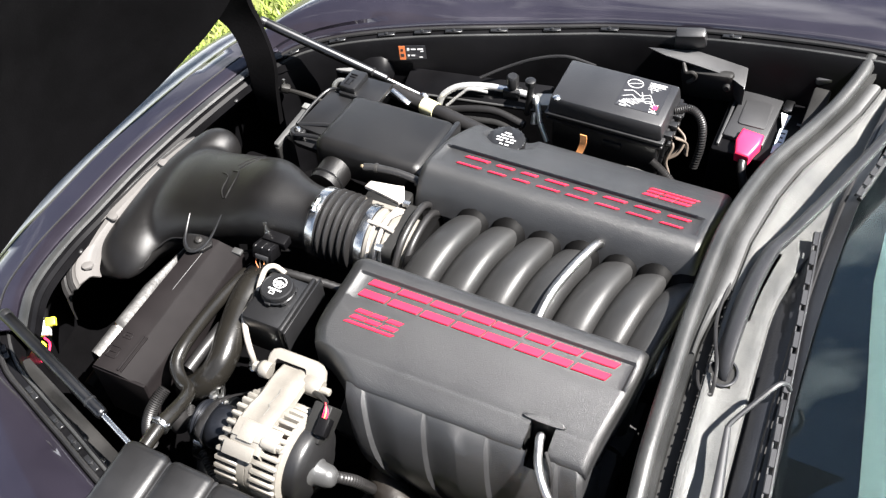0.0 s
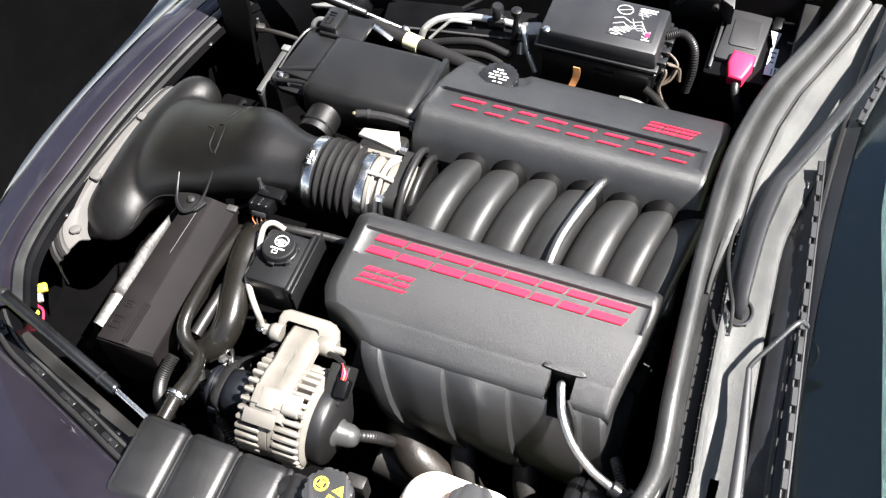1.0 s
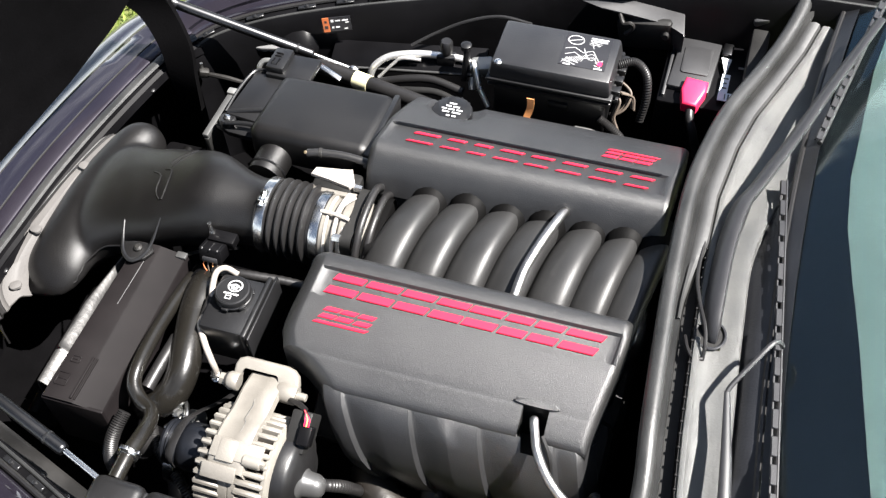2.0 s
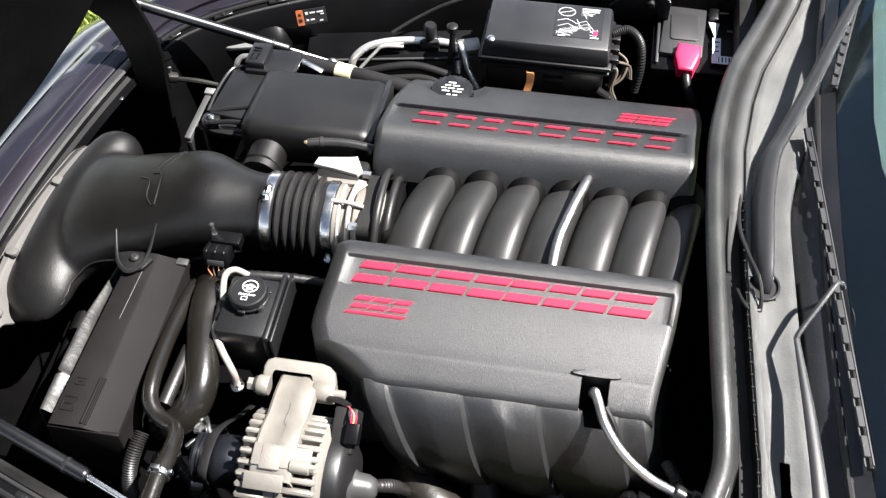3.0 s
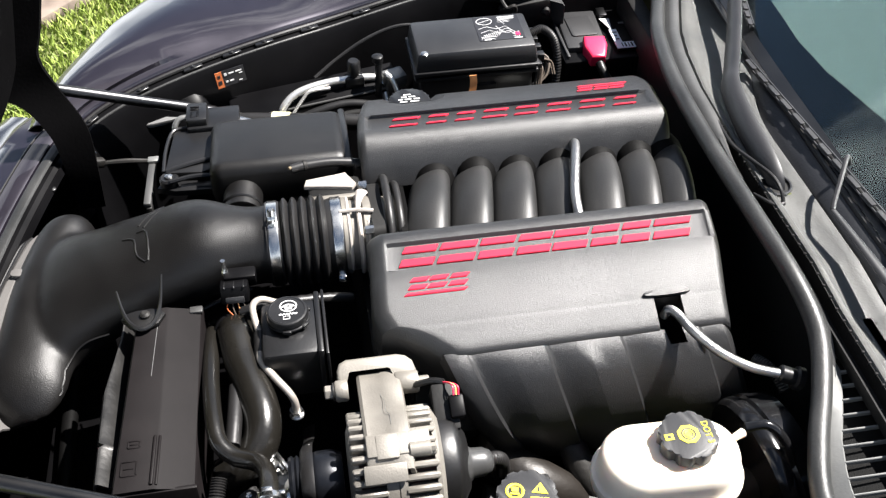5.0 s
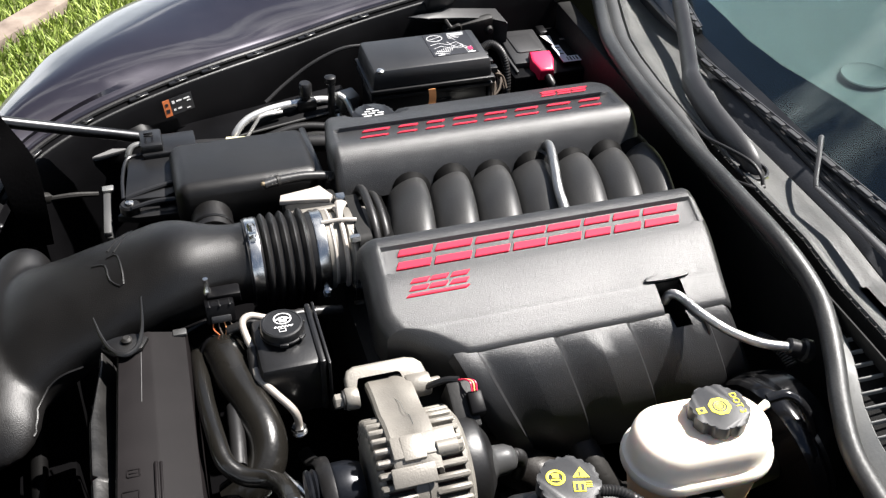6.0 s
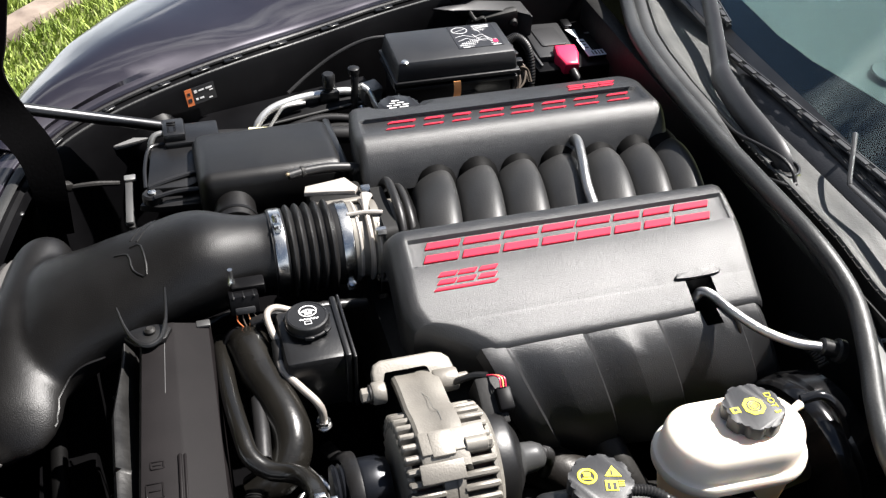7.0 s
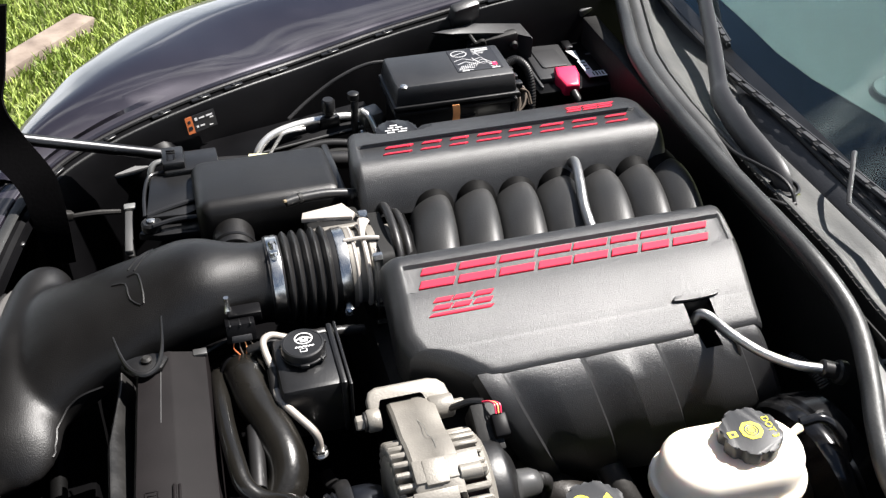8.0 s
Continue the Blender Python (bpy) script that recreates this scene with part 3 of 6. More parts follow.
# air intake grille at the near end
gx = lambda y: float(np.interp(y, [-0.60, -0.55, -0.50, -0.46, -0.43, -0.40, -0.36], [0.243, 0.250, 0.266, 0.285, 0.298, 0.309, 0.309]))
part("grille_frame", sheet([[Vector((min(front(y)[0] + 0.008, gx(y) - 0.004), y, front(y)[1] - 0.006)), Vector((min(front(y)[0] + 0.012, gx(y) - 0.003), y, front(y)[1] - 0.002)), Vector((gx(y) - 0.002, y, 0.779)), Vector((gx(y), y, 0.777)), Vector((gx(y) + 0.001, y, 0.765))] for y in [-0.62 + i * 0.02 for i in range(14)]], 0.003), M_COWL, cowl, "grey grille frame")
part("grille_mesh", sheet([[Vector((gx(y) + o, y, 0.762 + 0.1 * o)) for o in (-0.004, 0.02, 0.045, 0.07)] for y in (-0.60, -0.56, -0.52, -0.48, -0.44, -0.40, -0.37)], 0.003), M_MESH, cowl, "black intake mesh")
for i in range(9):
    y = -0.402 - i * 0.0212
    xa, xb = gx(y) - 0.002, 0.322 - (y + 0.4) * 0.13
    part("grille_bar", box(((xa + xb) / 2, y, 0.776), (xb - xa, 0.0026, 0.007), 0.001, seg=1), M_COWL, cowl, "pale grey grille bar")

# ---- wipers ----
def wiper(armline, armr, blade, bend):
    wp = thing("windshield_wiper", armline[0], "black windshield wiper resting at the glass base", "windshield wiper", "wipers")
    part("arm", tube(armline, armr, 10, 5, flat=0.55), M_WIPER, wp, "tapered black wiper arm")
    if bend:
        part("hook", tube(bend, 0.0035, 8, 4), M_WIPER, wp)
    a, b = Vector(blade[0]), Vector(blade[1])
    d = (b - a).normalized()
    up = Vector((-0.43, 0, 0.9))
    q = bmesh.new()
    n = 14
    for i in range(n):
        u0, u1 = i / n, (i + 0.72) / n
        c = (a + (b - a) * (u0 + u1) / 2) + up * 0.013
        box(c, ((b - a).length * (u1 - u0), 0.009, 0.003), 0.001, (d.to_track_quat("X", "Z")).to_matrix().to_4x4(), bm=q, seg=1)
    for s in (-0.0045, 0.0045):
        side = d.cross(up).normalized() * s
        tube([a + up * 0.012 + side, b + up * 0.012 + side], 0.0016, 6, 1, bm=q)
    part("blade_frame", q, M_WIPER, wp, "slotted black blade frame")
    part("rubber", tube([a + up * 0.004, b + up * 0.004], 0.004, 8, 1), M_RUBBER, wp)
    return wp


def glass_pt(y, s, lift=0.0):
    """A point of the windshield: s metres up the rake from its base."""
    return Vector((base_x(y) + s * 0.90 + 0.15 * y * y * s, y, 0.836 + s * 0.43 - 0.06 * abs(y) ** 1.5 + lift))


far_w = wiper([(0.338, -0.10, 0.80), (0.337, -0.095, 0.825), (0.335, -0.06, 0.838), (0.336, 0.03, 0.844), (0.346, 0.11, 0.848), (0.362, 0.15, 0.850), (0.402, 0.25, 0.858), (0.448, 0.374, 0.870), (0.505, 0.52, 0.884)], [0.016, 0.017, 0.0185, 0.019, 0.0185, 0.0165, 0.016, 0.0145, 0.012], (glass_pt(0.27, 0.02, 0.004), glass_pt(0.62, 0.06, 0.004)), None)
part("pivot_clip", box((0.366, 0.148, 0.858), (0.008, 0.012, 0.005), 0.002), M_STEEL, far_w, "small bright hinge clip")
wiper([(0.402, -0.52, 0.815), (0.394, -0.41, 0.838), (0.384, -0.31, 0.848), (0.376, -0.25, 0.853), (0.369, -0.20, 0.857)], [0.012, 0.010, 0.008, 0.006, 0.004], ((0.406, 0.182, 0.832), (0.450, -0.36, 0.842)), [(0.369, -0.20, 0.857), (0.374, -0.19, 0.862), (0.395, -0.158, 0.876), (0.412, -0.132, 0.884), (0.422, -0.122, 0.876), (0.428, -0.118, 0.862)])
washer = thing("washer_hose", (0.33, -0.08, 0.82), "thin black washer hose looping over the cowl", "washer hose")
part("hose", tube([(0.312, 0.10, 0.81), (0.307, 0.06, 0.828), (0.306, -0.01, 0.832), (0.315, -0.06, 0.84), (0.328, -0.10, 0.842), (0.333, -0.125, 0.836), (0.334, -0.14, 0.82)], 0.0028, 8), M_RUBBER, washer)
part("tail", tube([(0.334, -0.14, 0.823), (0.322, -0.142, 0.823), (0.312, -0.128, 0.822), (0.306, -0.105, 0.815)], 0.0028, 8), M_RUBBER, washer)

# ---- windshield ----
wind = thing("windshield", (0.6, 0, 0.9), "raked tinted car windshield reflecting the sky", "windshield")
pane = part("pane", sheet([[glass_pt(y, s) for s in (0, 0.1, 0.2, 0.35, 0.5, 0.75)] for y in [i * 0.08 for i in range(-9, 10)]], 0.004), M_GLASS, wind)
pane.visible_shadow = False
part("border", sheet([[glass_pt(y, s, 0.0045) for s in (0.0, 0.008, 0.016, 0.02)] for y in [i * 0.08 for i in range(-9, 10)]], 0.001), M_FRIT, wind, "black enamel border")
part("lower_trim", tube([glass_pt(y, -0.004, 0.002) for y in [i * 0.1 for i in range(-7, 8)]], 0.005, 8, 3), M_RUBBER, wind)
# upper edge of a near-black sheet lying just under the glass
BAND_Y, BAND_X = (-0.7, -0.45, -0.25, -0.08, 0.0, 0.1, 0.2, 0.45, 0.7), (0.60, 0.565, 0.538, 0.517, 0.505, 0.493, 0.491, 0.51, 0.55)
band = []
for y in [i * 0.05 for i in range(-14, 15)]:
    s1 = (float(np.interp(y, BAND_Y, BAND_X)) - base_x(y)) / 0.9
    band.append([glass_pt(y, s1 * k, -0.0075) for k in (0.0, 0.3, 0.6, 0.9, 1.0)])
part("black_band", sheet(band, 0.001), M_BANDBLACK, wind, "wide black band along the glass base")
dash = thing("dashboard", (0.8, 0, 0.8), "sunlit grey dashboard top behind the windshield", "dashboard")
part("pad", sheet([[Vector((0.45 + o + 0.1 * y * y, y, 0.80 + 0.07 * o - 0.02 * y * y)) for o in (0, 0.1, 0.3, 0.6, 1.0)] for y in [i * 0.1 for i in range(-7, 8)]], 0.01), M_DASH, dash)
part("speaker_grille", lathe([(0.04, 0), (0.042, 0.003), (0.04, 0.005), (0.036, 0.003), (0.0, 0.003)], Matrix.Translation((0.66, 0.10, 0.817)), 28), M_DASH, dash)


# ---- engine covers ----
PROFILE = [(0.083, 0.757), (0.090, 0.785), (0.097, 0.808), (0.105, 0.817), (0.113, 0.8205), (0.124, 0.8195), (0.128, 0.819), (0.1305, 0.8185), (0.172, 0.812), (0.1745, 0.8115), (0.18, 0.811), (0.192, 0.809), (0.205, 0.806), (0.218, 0.802), (0.23, 0.798), (0.241, 0.794), (0.251, 0.79), (0.253, 0.789), (0.2545, 0.7884), (0.256, 0.7879), (0.2585, 0.787), (0.262, 0.7855), (0.27, 0.782), (0.279, 0.7778), (0.286, 0.774), (0.291, 0.770), (0.2925, 0.764)]
SKIRT = [(0.2885, 0.768), (0.2905, 0.7675), (0.301, 0.754), (0.3145, 0.735), (0.3255, 0.716), (0.334, 0.697), (0.339, 0.68), (0.340, 0.66), (0.335, 0.63), (0.322, 0.58)]
RIBS = (-0.133, -0.034, 0.064, 0.168)


def engine_cover(side, x0, x1, slot):
    """side -1: the bank beside the camera; x0 and x1: its ends."""
    m = Matrix.Identity(4) if side < 0 else Matrix.Rotation(math.pi, 4, "Z")
    if side > 0:
        x0, x1 = -x1, -x0
    prof = PROFILE if side < 0 else [(0.066, 0.757), (0.078, 0.783), (0.090, 0.804), (0.102, 0.8158)] + [(d if d < 0.18 else 0.18 + (d - 0.18) * 0.86, z) for d, z in PROFILE[4:]]
    cover = thing("engine_cover", (0.5 * (x0 + x1) * (-side), 0.2 * side, 0.7), "black grained plastic engine cover with raised red emblem bars", "engine cover", "engine covers")
    ends = (-0.214, -0.210, 0.222, 0.226) if side < 0 else (-0.236, -0.232, 0.206, 0.21)
    us = sorted({0, 0.003, 0.008, 0.016, 0.022, 0.028, 0.041, 0.972, 0.984, 0.992, 0.997, 1} | {round(0.03 + 0.94 * i / 40, 4) for i in range(41)} | {(x - x0) / (x1 - x0) for x in (ends + ((0.118, 0.154) if slot else ()))})
    b = bmesh.new()
    grid = []
    for d, z in prof:
        cut = 0.010 * smooth01(0.225, 0.253, d) + 0.078 * min(1, max(0, (d - 0.252) / 0.0405)) ** 0.6 if side < 0 else 0.0
        lo, hi = x0 + cut - 0.008 * smooth01(0.113, 0.24, d), x1 - 0.022 * smooth01(0.12, 0.3, d)
        row = []
        ul, ur = (0.118 - x0) / (x1 - x0), (0.154 - x0) / (x1 - x0)
        dl, dr = 0.118 - (lo + ul * (hi - lo)), 0.154 - (lo + ur * (hi - lo))
        for u in us:
            q = lo + u * (hi - lo)
            if slot and d > 0.24:
                q += float(np.interp(u, [ul - 0.15, ul, ur, ur + 0.12], [0, dl, dr, 0])) * smooth01(0.24, 0.252, d)
            e = min(u, 1 - u) * (hi - lo)
            roll_r, roll_z = (0.026, 0.018) if u < 0.5 and side < 0 else (0.014, 0.012)
            zz = z - 0.045 * (1 - min(1, e / 0.0012)) - roll_z * max(0, 1 - e / roll_r) ** 2
            q += 0.002 * (1 if u < 0.5 else -1) * max(0, 1 - e / 0.004)
            inset = smooth01(ends[0], ends[1], q) * (1 - smooth01(ends[2], ends[3], q))
            zz -= 0.005 * inset * smooth01(0.128, 0.1305, d) * (1 - smooth01(0.172, 0.1745, d))
            if side > 0:
                dent = math.hypot((q - 0.125) / 0.05, (d - 0.252) / 0.04)
                zz -= 0.012 * (1 - smooth01(0.75, 1.0, dent))
            row.append(b.verts.new(Vector((q, -d, zz))))
        grid.append(row)
    for i, (r, s) in enumerate(zip(grid, grid[1:])):
        for j in range(len(r) - 1):
            mid = (r[j].co.x + s[j + 1].co.x) / 2
            if slot and 0.1175 < mid < 0.1545 and prof[i][0] > 0.2525:
                continue
            b.faces.new((r[j], r[j + 1], s[j + 1], s[j]))
    bmesh.ops.remove_doubles(b, verts=b.verts, dist=1e-5)
    bmesh.ops.transform(b, matrix=m, verts=b.verts)
    part("shell", b, M_COVER, cover)

    # ribbed skirt below the crease
    if side < 0:
        b = bmesh.new()
        xs = sorted({-0.168, -0.16, -0.15, 0.212, 0.207, 0.2} | {r + o for r in RIBS for o in (-0.0012, 0.0, 0.0035, 0.0045, 0.010, 0.018, 0.028, 0.04, 0.054)} | {-0.14 + 0.02 * i for i in range(17)} | {0.119, 0.124, 0.147, 0.153})
        grid = []
        for k, (d, z) in enumerate(SKIRT):
            down = min(1.1, (0.768 - z) / 0.15)
            row = []
            for x in xs:
                q = x + 0.045 * down + 0.028 * down * (1 - smooth01(-0.168, 0.0, x))
                e = min(x + 0.168, 0.212 - x)
                back = 0.012 * max(0, 1 - e / 0.014) ** 2
                past = min([x - r for r in RIBS if x - r >= 0], default=0.06)
                rise = (0.007 - 0.007 * past / 0.004 if past < 0.004 else 0.007 * smooth01(0.004, 0.062, past)) if k > 1 else 0.0
                row.append(b.verts.new(Vector((q, -(d + rise - back), z + rise * 0.5 - back))))
            grid.append(row)
        for i, (r, s) in enumerate(zip(grid, grid[1:])):
            for j in range(len(r) - 1):
                mid = (xs[j] + xs[j + 1]) / 2
                if slot and (0.119 < mid < 0.153 and i < 1 or 0.124 < mid < 0.147 and i == 1):
                    continue
                b.faces.new((r[j], r[j + 1], s[j + 1], s[j]))
        part("ribbed_skirt", b, M_COVER, cover, "lower skirt with upright ribs")

    def top(x, d, lift=0.0):
        z = np.interp(d, [p[0] for p in prof], [p[1] for p in prof])
        return m @ Vector((x, -d, z + lift))

    def bar(xa, xb, da, db, lean=0.006, lift=0.004, base=-0.006):
        """A raised slanted emblem bar between xa and xb, da and db out from the ridge."""
        q = bmesh.new()
        lo, hi = [], []
        for x, d in ((xa, db), (xb, db), (xb + lean, da), (xa + lean, da)):
            lo.append(q.verts.new(top(x, d, base)))
            hi.append(q.verts.new(top(x, d, base + lift)))
        face = q.faces.new(hi)
        for i in range(4):
            q.faces.new((lo[i], lo[(i + 1) % 4], hi[(i + 1) % 4], hi[i]))
        bmesh.ops.bevel(q, geom=list(face.edges), offset=0.0008, segments=1, affect="EDGES")
        return q

    off = 0 if side < 0 else -0.018
    for x, w in [(-0.196, 0.046), (-0.146, 0.050), (-0.092, 0.048), (-0.040, 0.046), (0.008, 0.048), (0.060, 0.038), (0.102, 0.040), (0.146, 0.052)]:
        x, w = x + off, w - (0.002 if side < 0 else 0.013)
        thin = 0.0 if side < 0 else 0.0034
        part("emblem_bar", bar(x + 0.003, x + w + 0.003, 0.1345 + thin, 0.1448 - thin), M_RED, cover, "raised red emblem bar", smooth=False)
        part("emblem_bar", bar(x - 0.004, x + w - 0.004, 0.1548 + thin, 0.1665 - thin), M_RED, cover, "raised red emblem bar", smooth=False)
    for x in (-0.190, -0.165, -0.138):
        part("emblem_bar", bar(x + off, x + off + 0.022, 0.189, 0.1955, base=-0.001, lift=0.003), M_RED, cover, "raised red emblem bar", smooth=False)
        part("emblem_bar", bar(x + off - 0.004, x + off + 0.018, 0.2, 0.2065, base=-0.001, lift=0.003), M_RED, cover, "raised red emblem bar", smooth=False)
    part("emblem_bar", bar(-0.200 + off, -0.122 + off, 0.2105, 0.2145, base=-0.001, lift=0.003), M_RED, cover, "raised red emblem bar", smooth=False)
    if side > 0:
        # gloss bead added on the far cover's recess lip to draw its sun glint
        part("glint_bead", tube([top(x, 0.1738, 0.0004) for x in (-0.225, -0.1, 0.05, 0.20)], 0.0013, 8, 4), M_GLOSSBLACK, cover, "gloss bead added for the sun glint on the recess lip")
    if slot:
        w = bmesh.new()
        for c, s in (((0.1172, -0.265, 0.738), (0.002, 0.03, 0.08)), ((0.1548, -0.265, 0.738), (0.002, 0.03, 0.08)), ((0.136, -0.25, 0.742), (0.038, 0.002, 0.085)), ((0.136, -0.272, 0.70), (0.038, 0.046, 0.002))):
            box(c, s, 0, bm=w)
        part("slot_well", w, M_DARK, cover, "dark well below the slot")
        lens = [(0.0315 * math.cos(a), 0.0085 * math.sin(a) if math.sin(a) > 0 else 0.003 * math.sin(a)) for a in [i * math.pi / 16 for i in range(32)]]
        part("slot_hood", prism(lens, 0.005, Matrix.Translation((0.136, -0.250, 0.7895)) @ pose(0, 0, 0, 20, 0, 0), 0.002), M_COVER, cover)
    return cover


engine_cover(-1, -0.238, 0.238, True)
engine_cover(1, -0.228, 0.253, False)
oil = thing("oil_cap", (-0.131, 0.243, 0.77), "black ribbed oil filler cap with white print", "oil cap")
capline = [((0.033 + 0.0016 * math.cos(12 * a)) * math.cos(a), (0.033 + 0.0016 * math.cos(12 * a)) * math.sin(a)) for a in [i * 2 * math.pi / 72 for i in range(72)]]
part("cap", prism(capline, 0.022, Matrix.Translation((-0.131, 0.243, 0.765)), 0.003), M_PLASTIC, oil)
for y, row in ((0.015, ((-0.002, 0.012),)), (0.0085, ((-0.008, 0.009), (0.005, 0.011))), (0.002, ((-0.014, 0.008), (-0.002, 0.011), (0.012, 0.010))), (-0.0045, ((-0.010, 0.012), (0.008, 0.014))), (-0.0125, ((-0.004, 0.006), (0.006, 0.007)))):
    for x, w in row:
        part("print_bar", box((-0.131 + x, 0.243 + y, 0.7873), (w, 0.0028, 0.0008), 0), M_PRINT, oil, "white printed bar")

# ---- intake manifold ----
manifold = thing("intake_manifold", (0.05, 0, 0.6), "black nylon intake manifold with seven bulging runners", "intake manifold")
RUNNER_W = (0.0318, 0.0318, 0.0318, 0.0328, 0.0322, 0.029, 0.027)
for i, xc in enumerate((-0.135, -0.072, -0.009, 0.054, 0.120, 0.178, 0.229)):
    rings = []
    lean = 0.06 if i % 2 else -0.06
    arc = spline([(xc - 0.006 + 0.2 * (y + 0.05), y, z) for y, z in ((0.108, 0.655), (0.096, 0.70), (0.070, 0.731), (0.030, 0.752), (-0.02, 0.757), (-0.07, 0.742), (-0.105, 0.708), (-0.125, 0.655))], 6)
    for k, p in enumerate(arc):
        d = (arc[min(k + 1, len(arc) - 1)] - arc[max(k - 1, 0)]).normalized()
        up = d.cross(Vector((-1, 0, 0)))
        wide = RUNNER_W[i] * (0.975 + 0.04 * smooth01(0.25, 0.75, k / (len(arc) - 1)) + lean * (0.5 - k / (len(arc) - 1)))
        ring = []
        for a in [j * math.pi / 20 for j in range(40)]:
            c, q = math.cos(a), math.sin(a)
            crown = 0.006 + 0.035 * q ** 0.95 if q > 0 else 0.006 + 0.03 * q
            ring.append(p + Vector((1, 0, 0)) * (wide * c + 0.013 * max(0, q) ** 1.5 - 0.006) - up * crown)
        rings.append(ring)
    part("runner", loft(rings), M_RUNNER, manifold)
# rear humps far darker than the runners: the shade behind them as colour
for i, xc in enumerate((-0.117, -0.054, 0.009, 0.072, 0.136, 0.194, 0.240)):
    rise = 0.003 if i % 2 else 0.0
    part("rear_runner", tube([(xc, 0.126, 0.68), (xc, 0.119, 0.719 + rise), (xc, 0.102, 0.742 + rise), (xc, 0.078, 0.750 + rise), (xc, 0.045, 0.733)], [0.036, 0.036, 0.036, 0.034, 0.027], 20, 5), M_NYLON, manifold, "rear runner with its shadow put into a near-black colour")
part("plenum", box((0.045, 0, 0.69), (0.42, 0.19, 0.10), 0.03, seg=3), M_GLOSSBLACK, manifold)
part("flange", box((-0.175, 0.0, 0.722), (0.014, 0.115, 0.10), 0.014, seg=3), M_NYLON, manifold, "black throttle flange")
part("bolt", lathe([(0.007, 0), (0.007, 0.006), (0.004, 0.008), (0, 0.008)], along((-0.185, 0.06, 0.75), (-0.185, 0.055, 0.76)), 12), M_STEEL, manifold, "bright hex bolt")

block = thing("engine_block", (0, 0, 0.45), "dark cast engine block deep in the bay", "engine block")
part("block", box((0.0, 0, 0.56), (0.50, 0.40, 0.22), 0.03), M_DARK, block)
part("valve_cover", box((0.02, -0.235, 0.63), (0.44, 0.13, 0.08), 0.02, pose(0, 0, 0, 30)), M_DARK, block)
part("valve_cover", box((0.02, 0.235, 0.65), (0.44, 0.13, 0.08), 0.02, pose(0, 0, 0, -30)), M_DARK, block)
for x in (-0.10, 0.0, 0.10, 0.19):
    part("exhaust_pipe", tube([(x, -0.27, 0.60), (x + 0.005, -0.32, 0.60), (x + 0.02, -0.36, 0.57), (x + 0.05, -0.38, 0.52)], 0.02, 12), M_IRON, block, "dull cast exhaust runner")
part("exhaust_collector", tube([(-0.12, -0.37, 0.55), (0.05, -0.385, 0.53), (0.22, -0.40, 0.50)], 0.028, 14), M_IRON, block)
part("exhaust_pipe", tube([(-0.105, -0.31, 0.575), (-0.085, -0.340, 0.592), (-0.055, -0.365, 0.588), (-0.02, -0.375, 0.565), (0.01, -0.38, 0.53)], [0.024, 0.030, 0.032, 0.030, 0.026], 18, 6), M_CASTIRON, block, "dull brown cast exhaust runner")

# ---- intake tract ----
AX = Vector((0, 0.0, 0.728))
TOX = Matrix.Translation(AX) @ Matrix.Rotation(math.pi / 2, 4, "Y")
bellows = thing("intake_bellows", (-0.32, 0, 0.67), "black ribbed rubber intake bellows with steel clamps", "intake bellows")
prof = [(0.050, -0.371), (0.0605, -0.371), (0.0605, -0.351)]
for i in range(5):
    c = -0.344 + i * 0.0132
    prof += [(0.056, c - 0.0062), (0.061, c - 0.0042), (0.0645, c - 0.001), (0.0645, c + 0.001), (0.061, c + 0.0042), (0.056, c + 0.0062)]
prof += [(0.0575, -0.279), (0.0575, -0.262), (0.05, -0.262)]
part("bellows", lathe(prof, TOX, 44), M_RUBBER, bellows)
for x, r in ((-0.361, 0.0605), (-0.2705, 0.0575)):
    cl = part("clamp", lathe([(r - 0.001, x - 0.0072), (r + 0.0012, x - 0.0072), (r + 0.0018, x - 0.005), (r + 0.0012, x), (r + 0.0018, x + 0.005), (r + 0.0012, x + 0.0072), (r - 0.001, x + 0.0072)], TOX, 44), M_STEEL, bellows, "bright steel band clamp")
    a = radians(75 if x < -0.3 else -35)
    c = AX + Vector((x, -math.cos(a) * (r + 0.004), math.sin(a) * (r + 0.004)))
    t = Vector((0, math.sin(a), math.cos(a)))
    sc = tube([c - t * 0.012, c + t * 0.010], 0.0045, 8, 1)
    lathe([(0.0055, 0), (0.0055, 0.004), (0.002, 0.005), (0, 0.005)], along(c + t * 0.010, c + t * 0.03), 6, sc)
    box(c - t * 0.002, (0.011, 0.008, 0.012), 0.0015, pose(0, 0, 0, math.degrees(a)), bm=sc)
    part("worm_screw", sc, M_STEEL, cl)

throttle = thing("throttle_body", (-0.23, 0.02, 0.67), "cast aluminium throttle body with bright bolts", "throttle body")
part("barrel", lathe([(0.05, -0.263), (0.056, -0.263), (0.056, -0.255), (0.051, -0.252), (0.051, -0.236), (0.056, -0.232), (0.056, -0.222), (0.052, -0.22), (0.052, -0.185)], TOX, 36), M_CAST, throttle)
part("flange_plate", box((-0.213, 0, 0.725), (0.010, 0.115, 0.112), 0.014, seg=3), M_DARK, throttle, "dark throttle flange")
part("motor_housing", box((-0.268, 0.060, 0.756), (0.078, 0.050, 0.034), 0.007), M_DARK, throttle, "dark throttle motor housing")
part("motor_lid", prism([(-0.044, -0.004), (-0.010, -0.008), (0.026, -0.016), (0.032, -0.006), (0.018, 0.022), (0.006, 0.016), (-0.040, 0.012)], 0.006, Matrix.Translation((-0.268, 0.064, 0.773)), 0.0015), M_PALE, throttle, "pale machined cover plate")
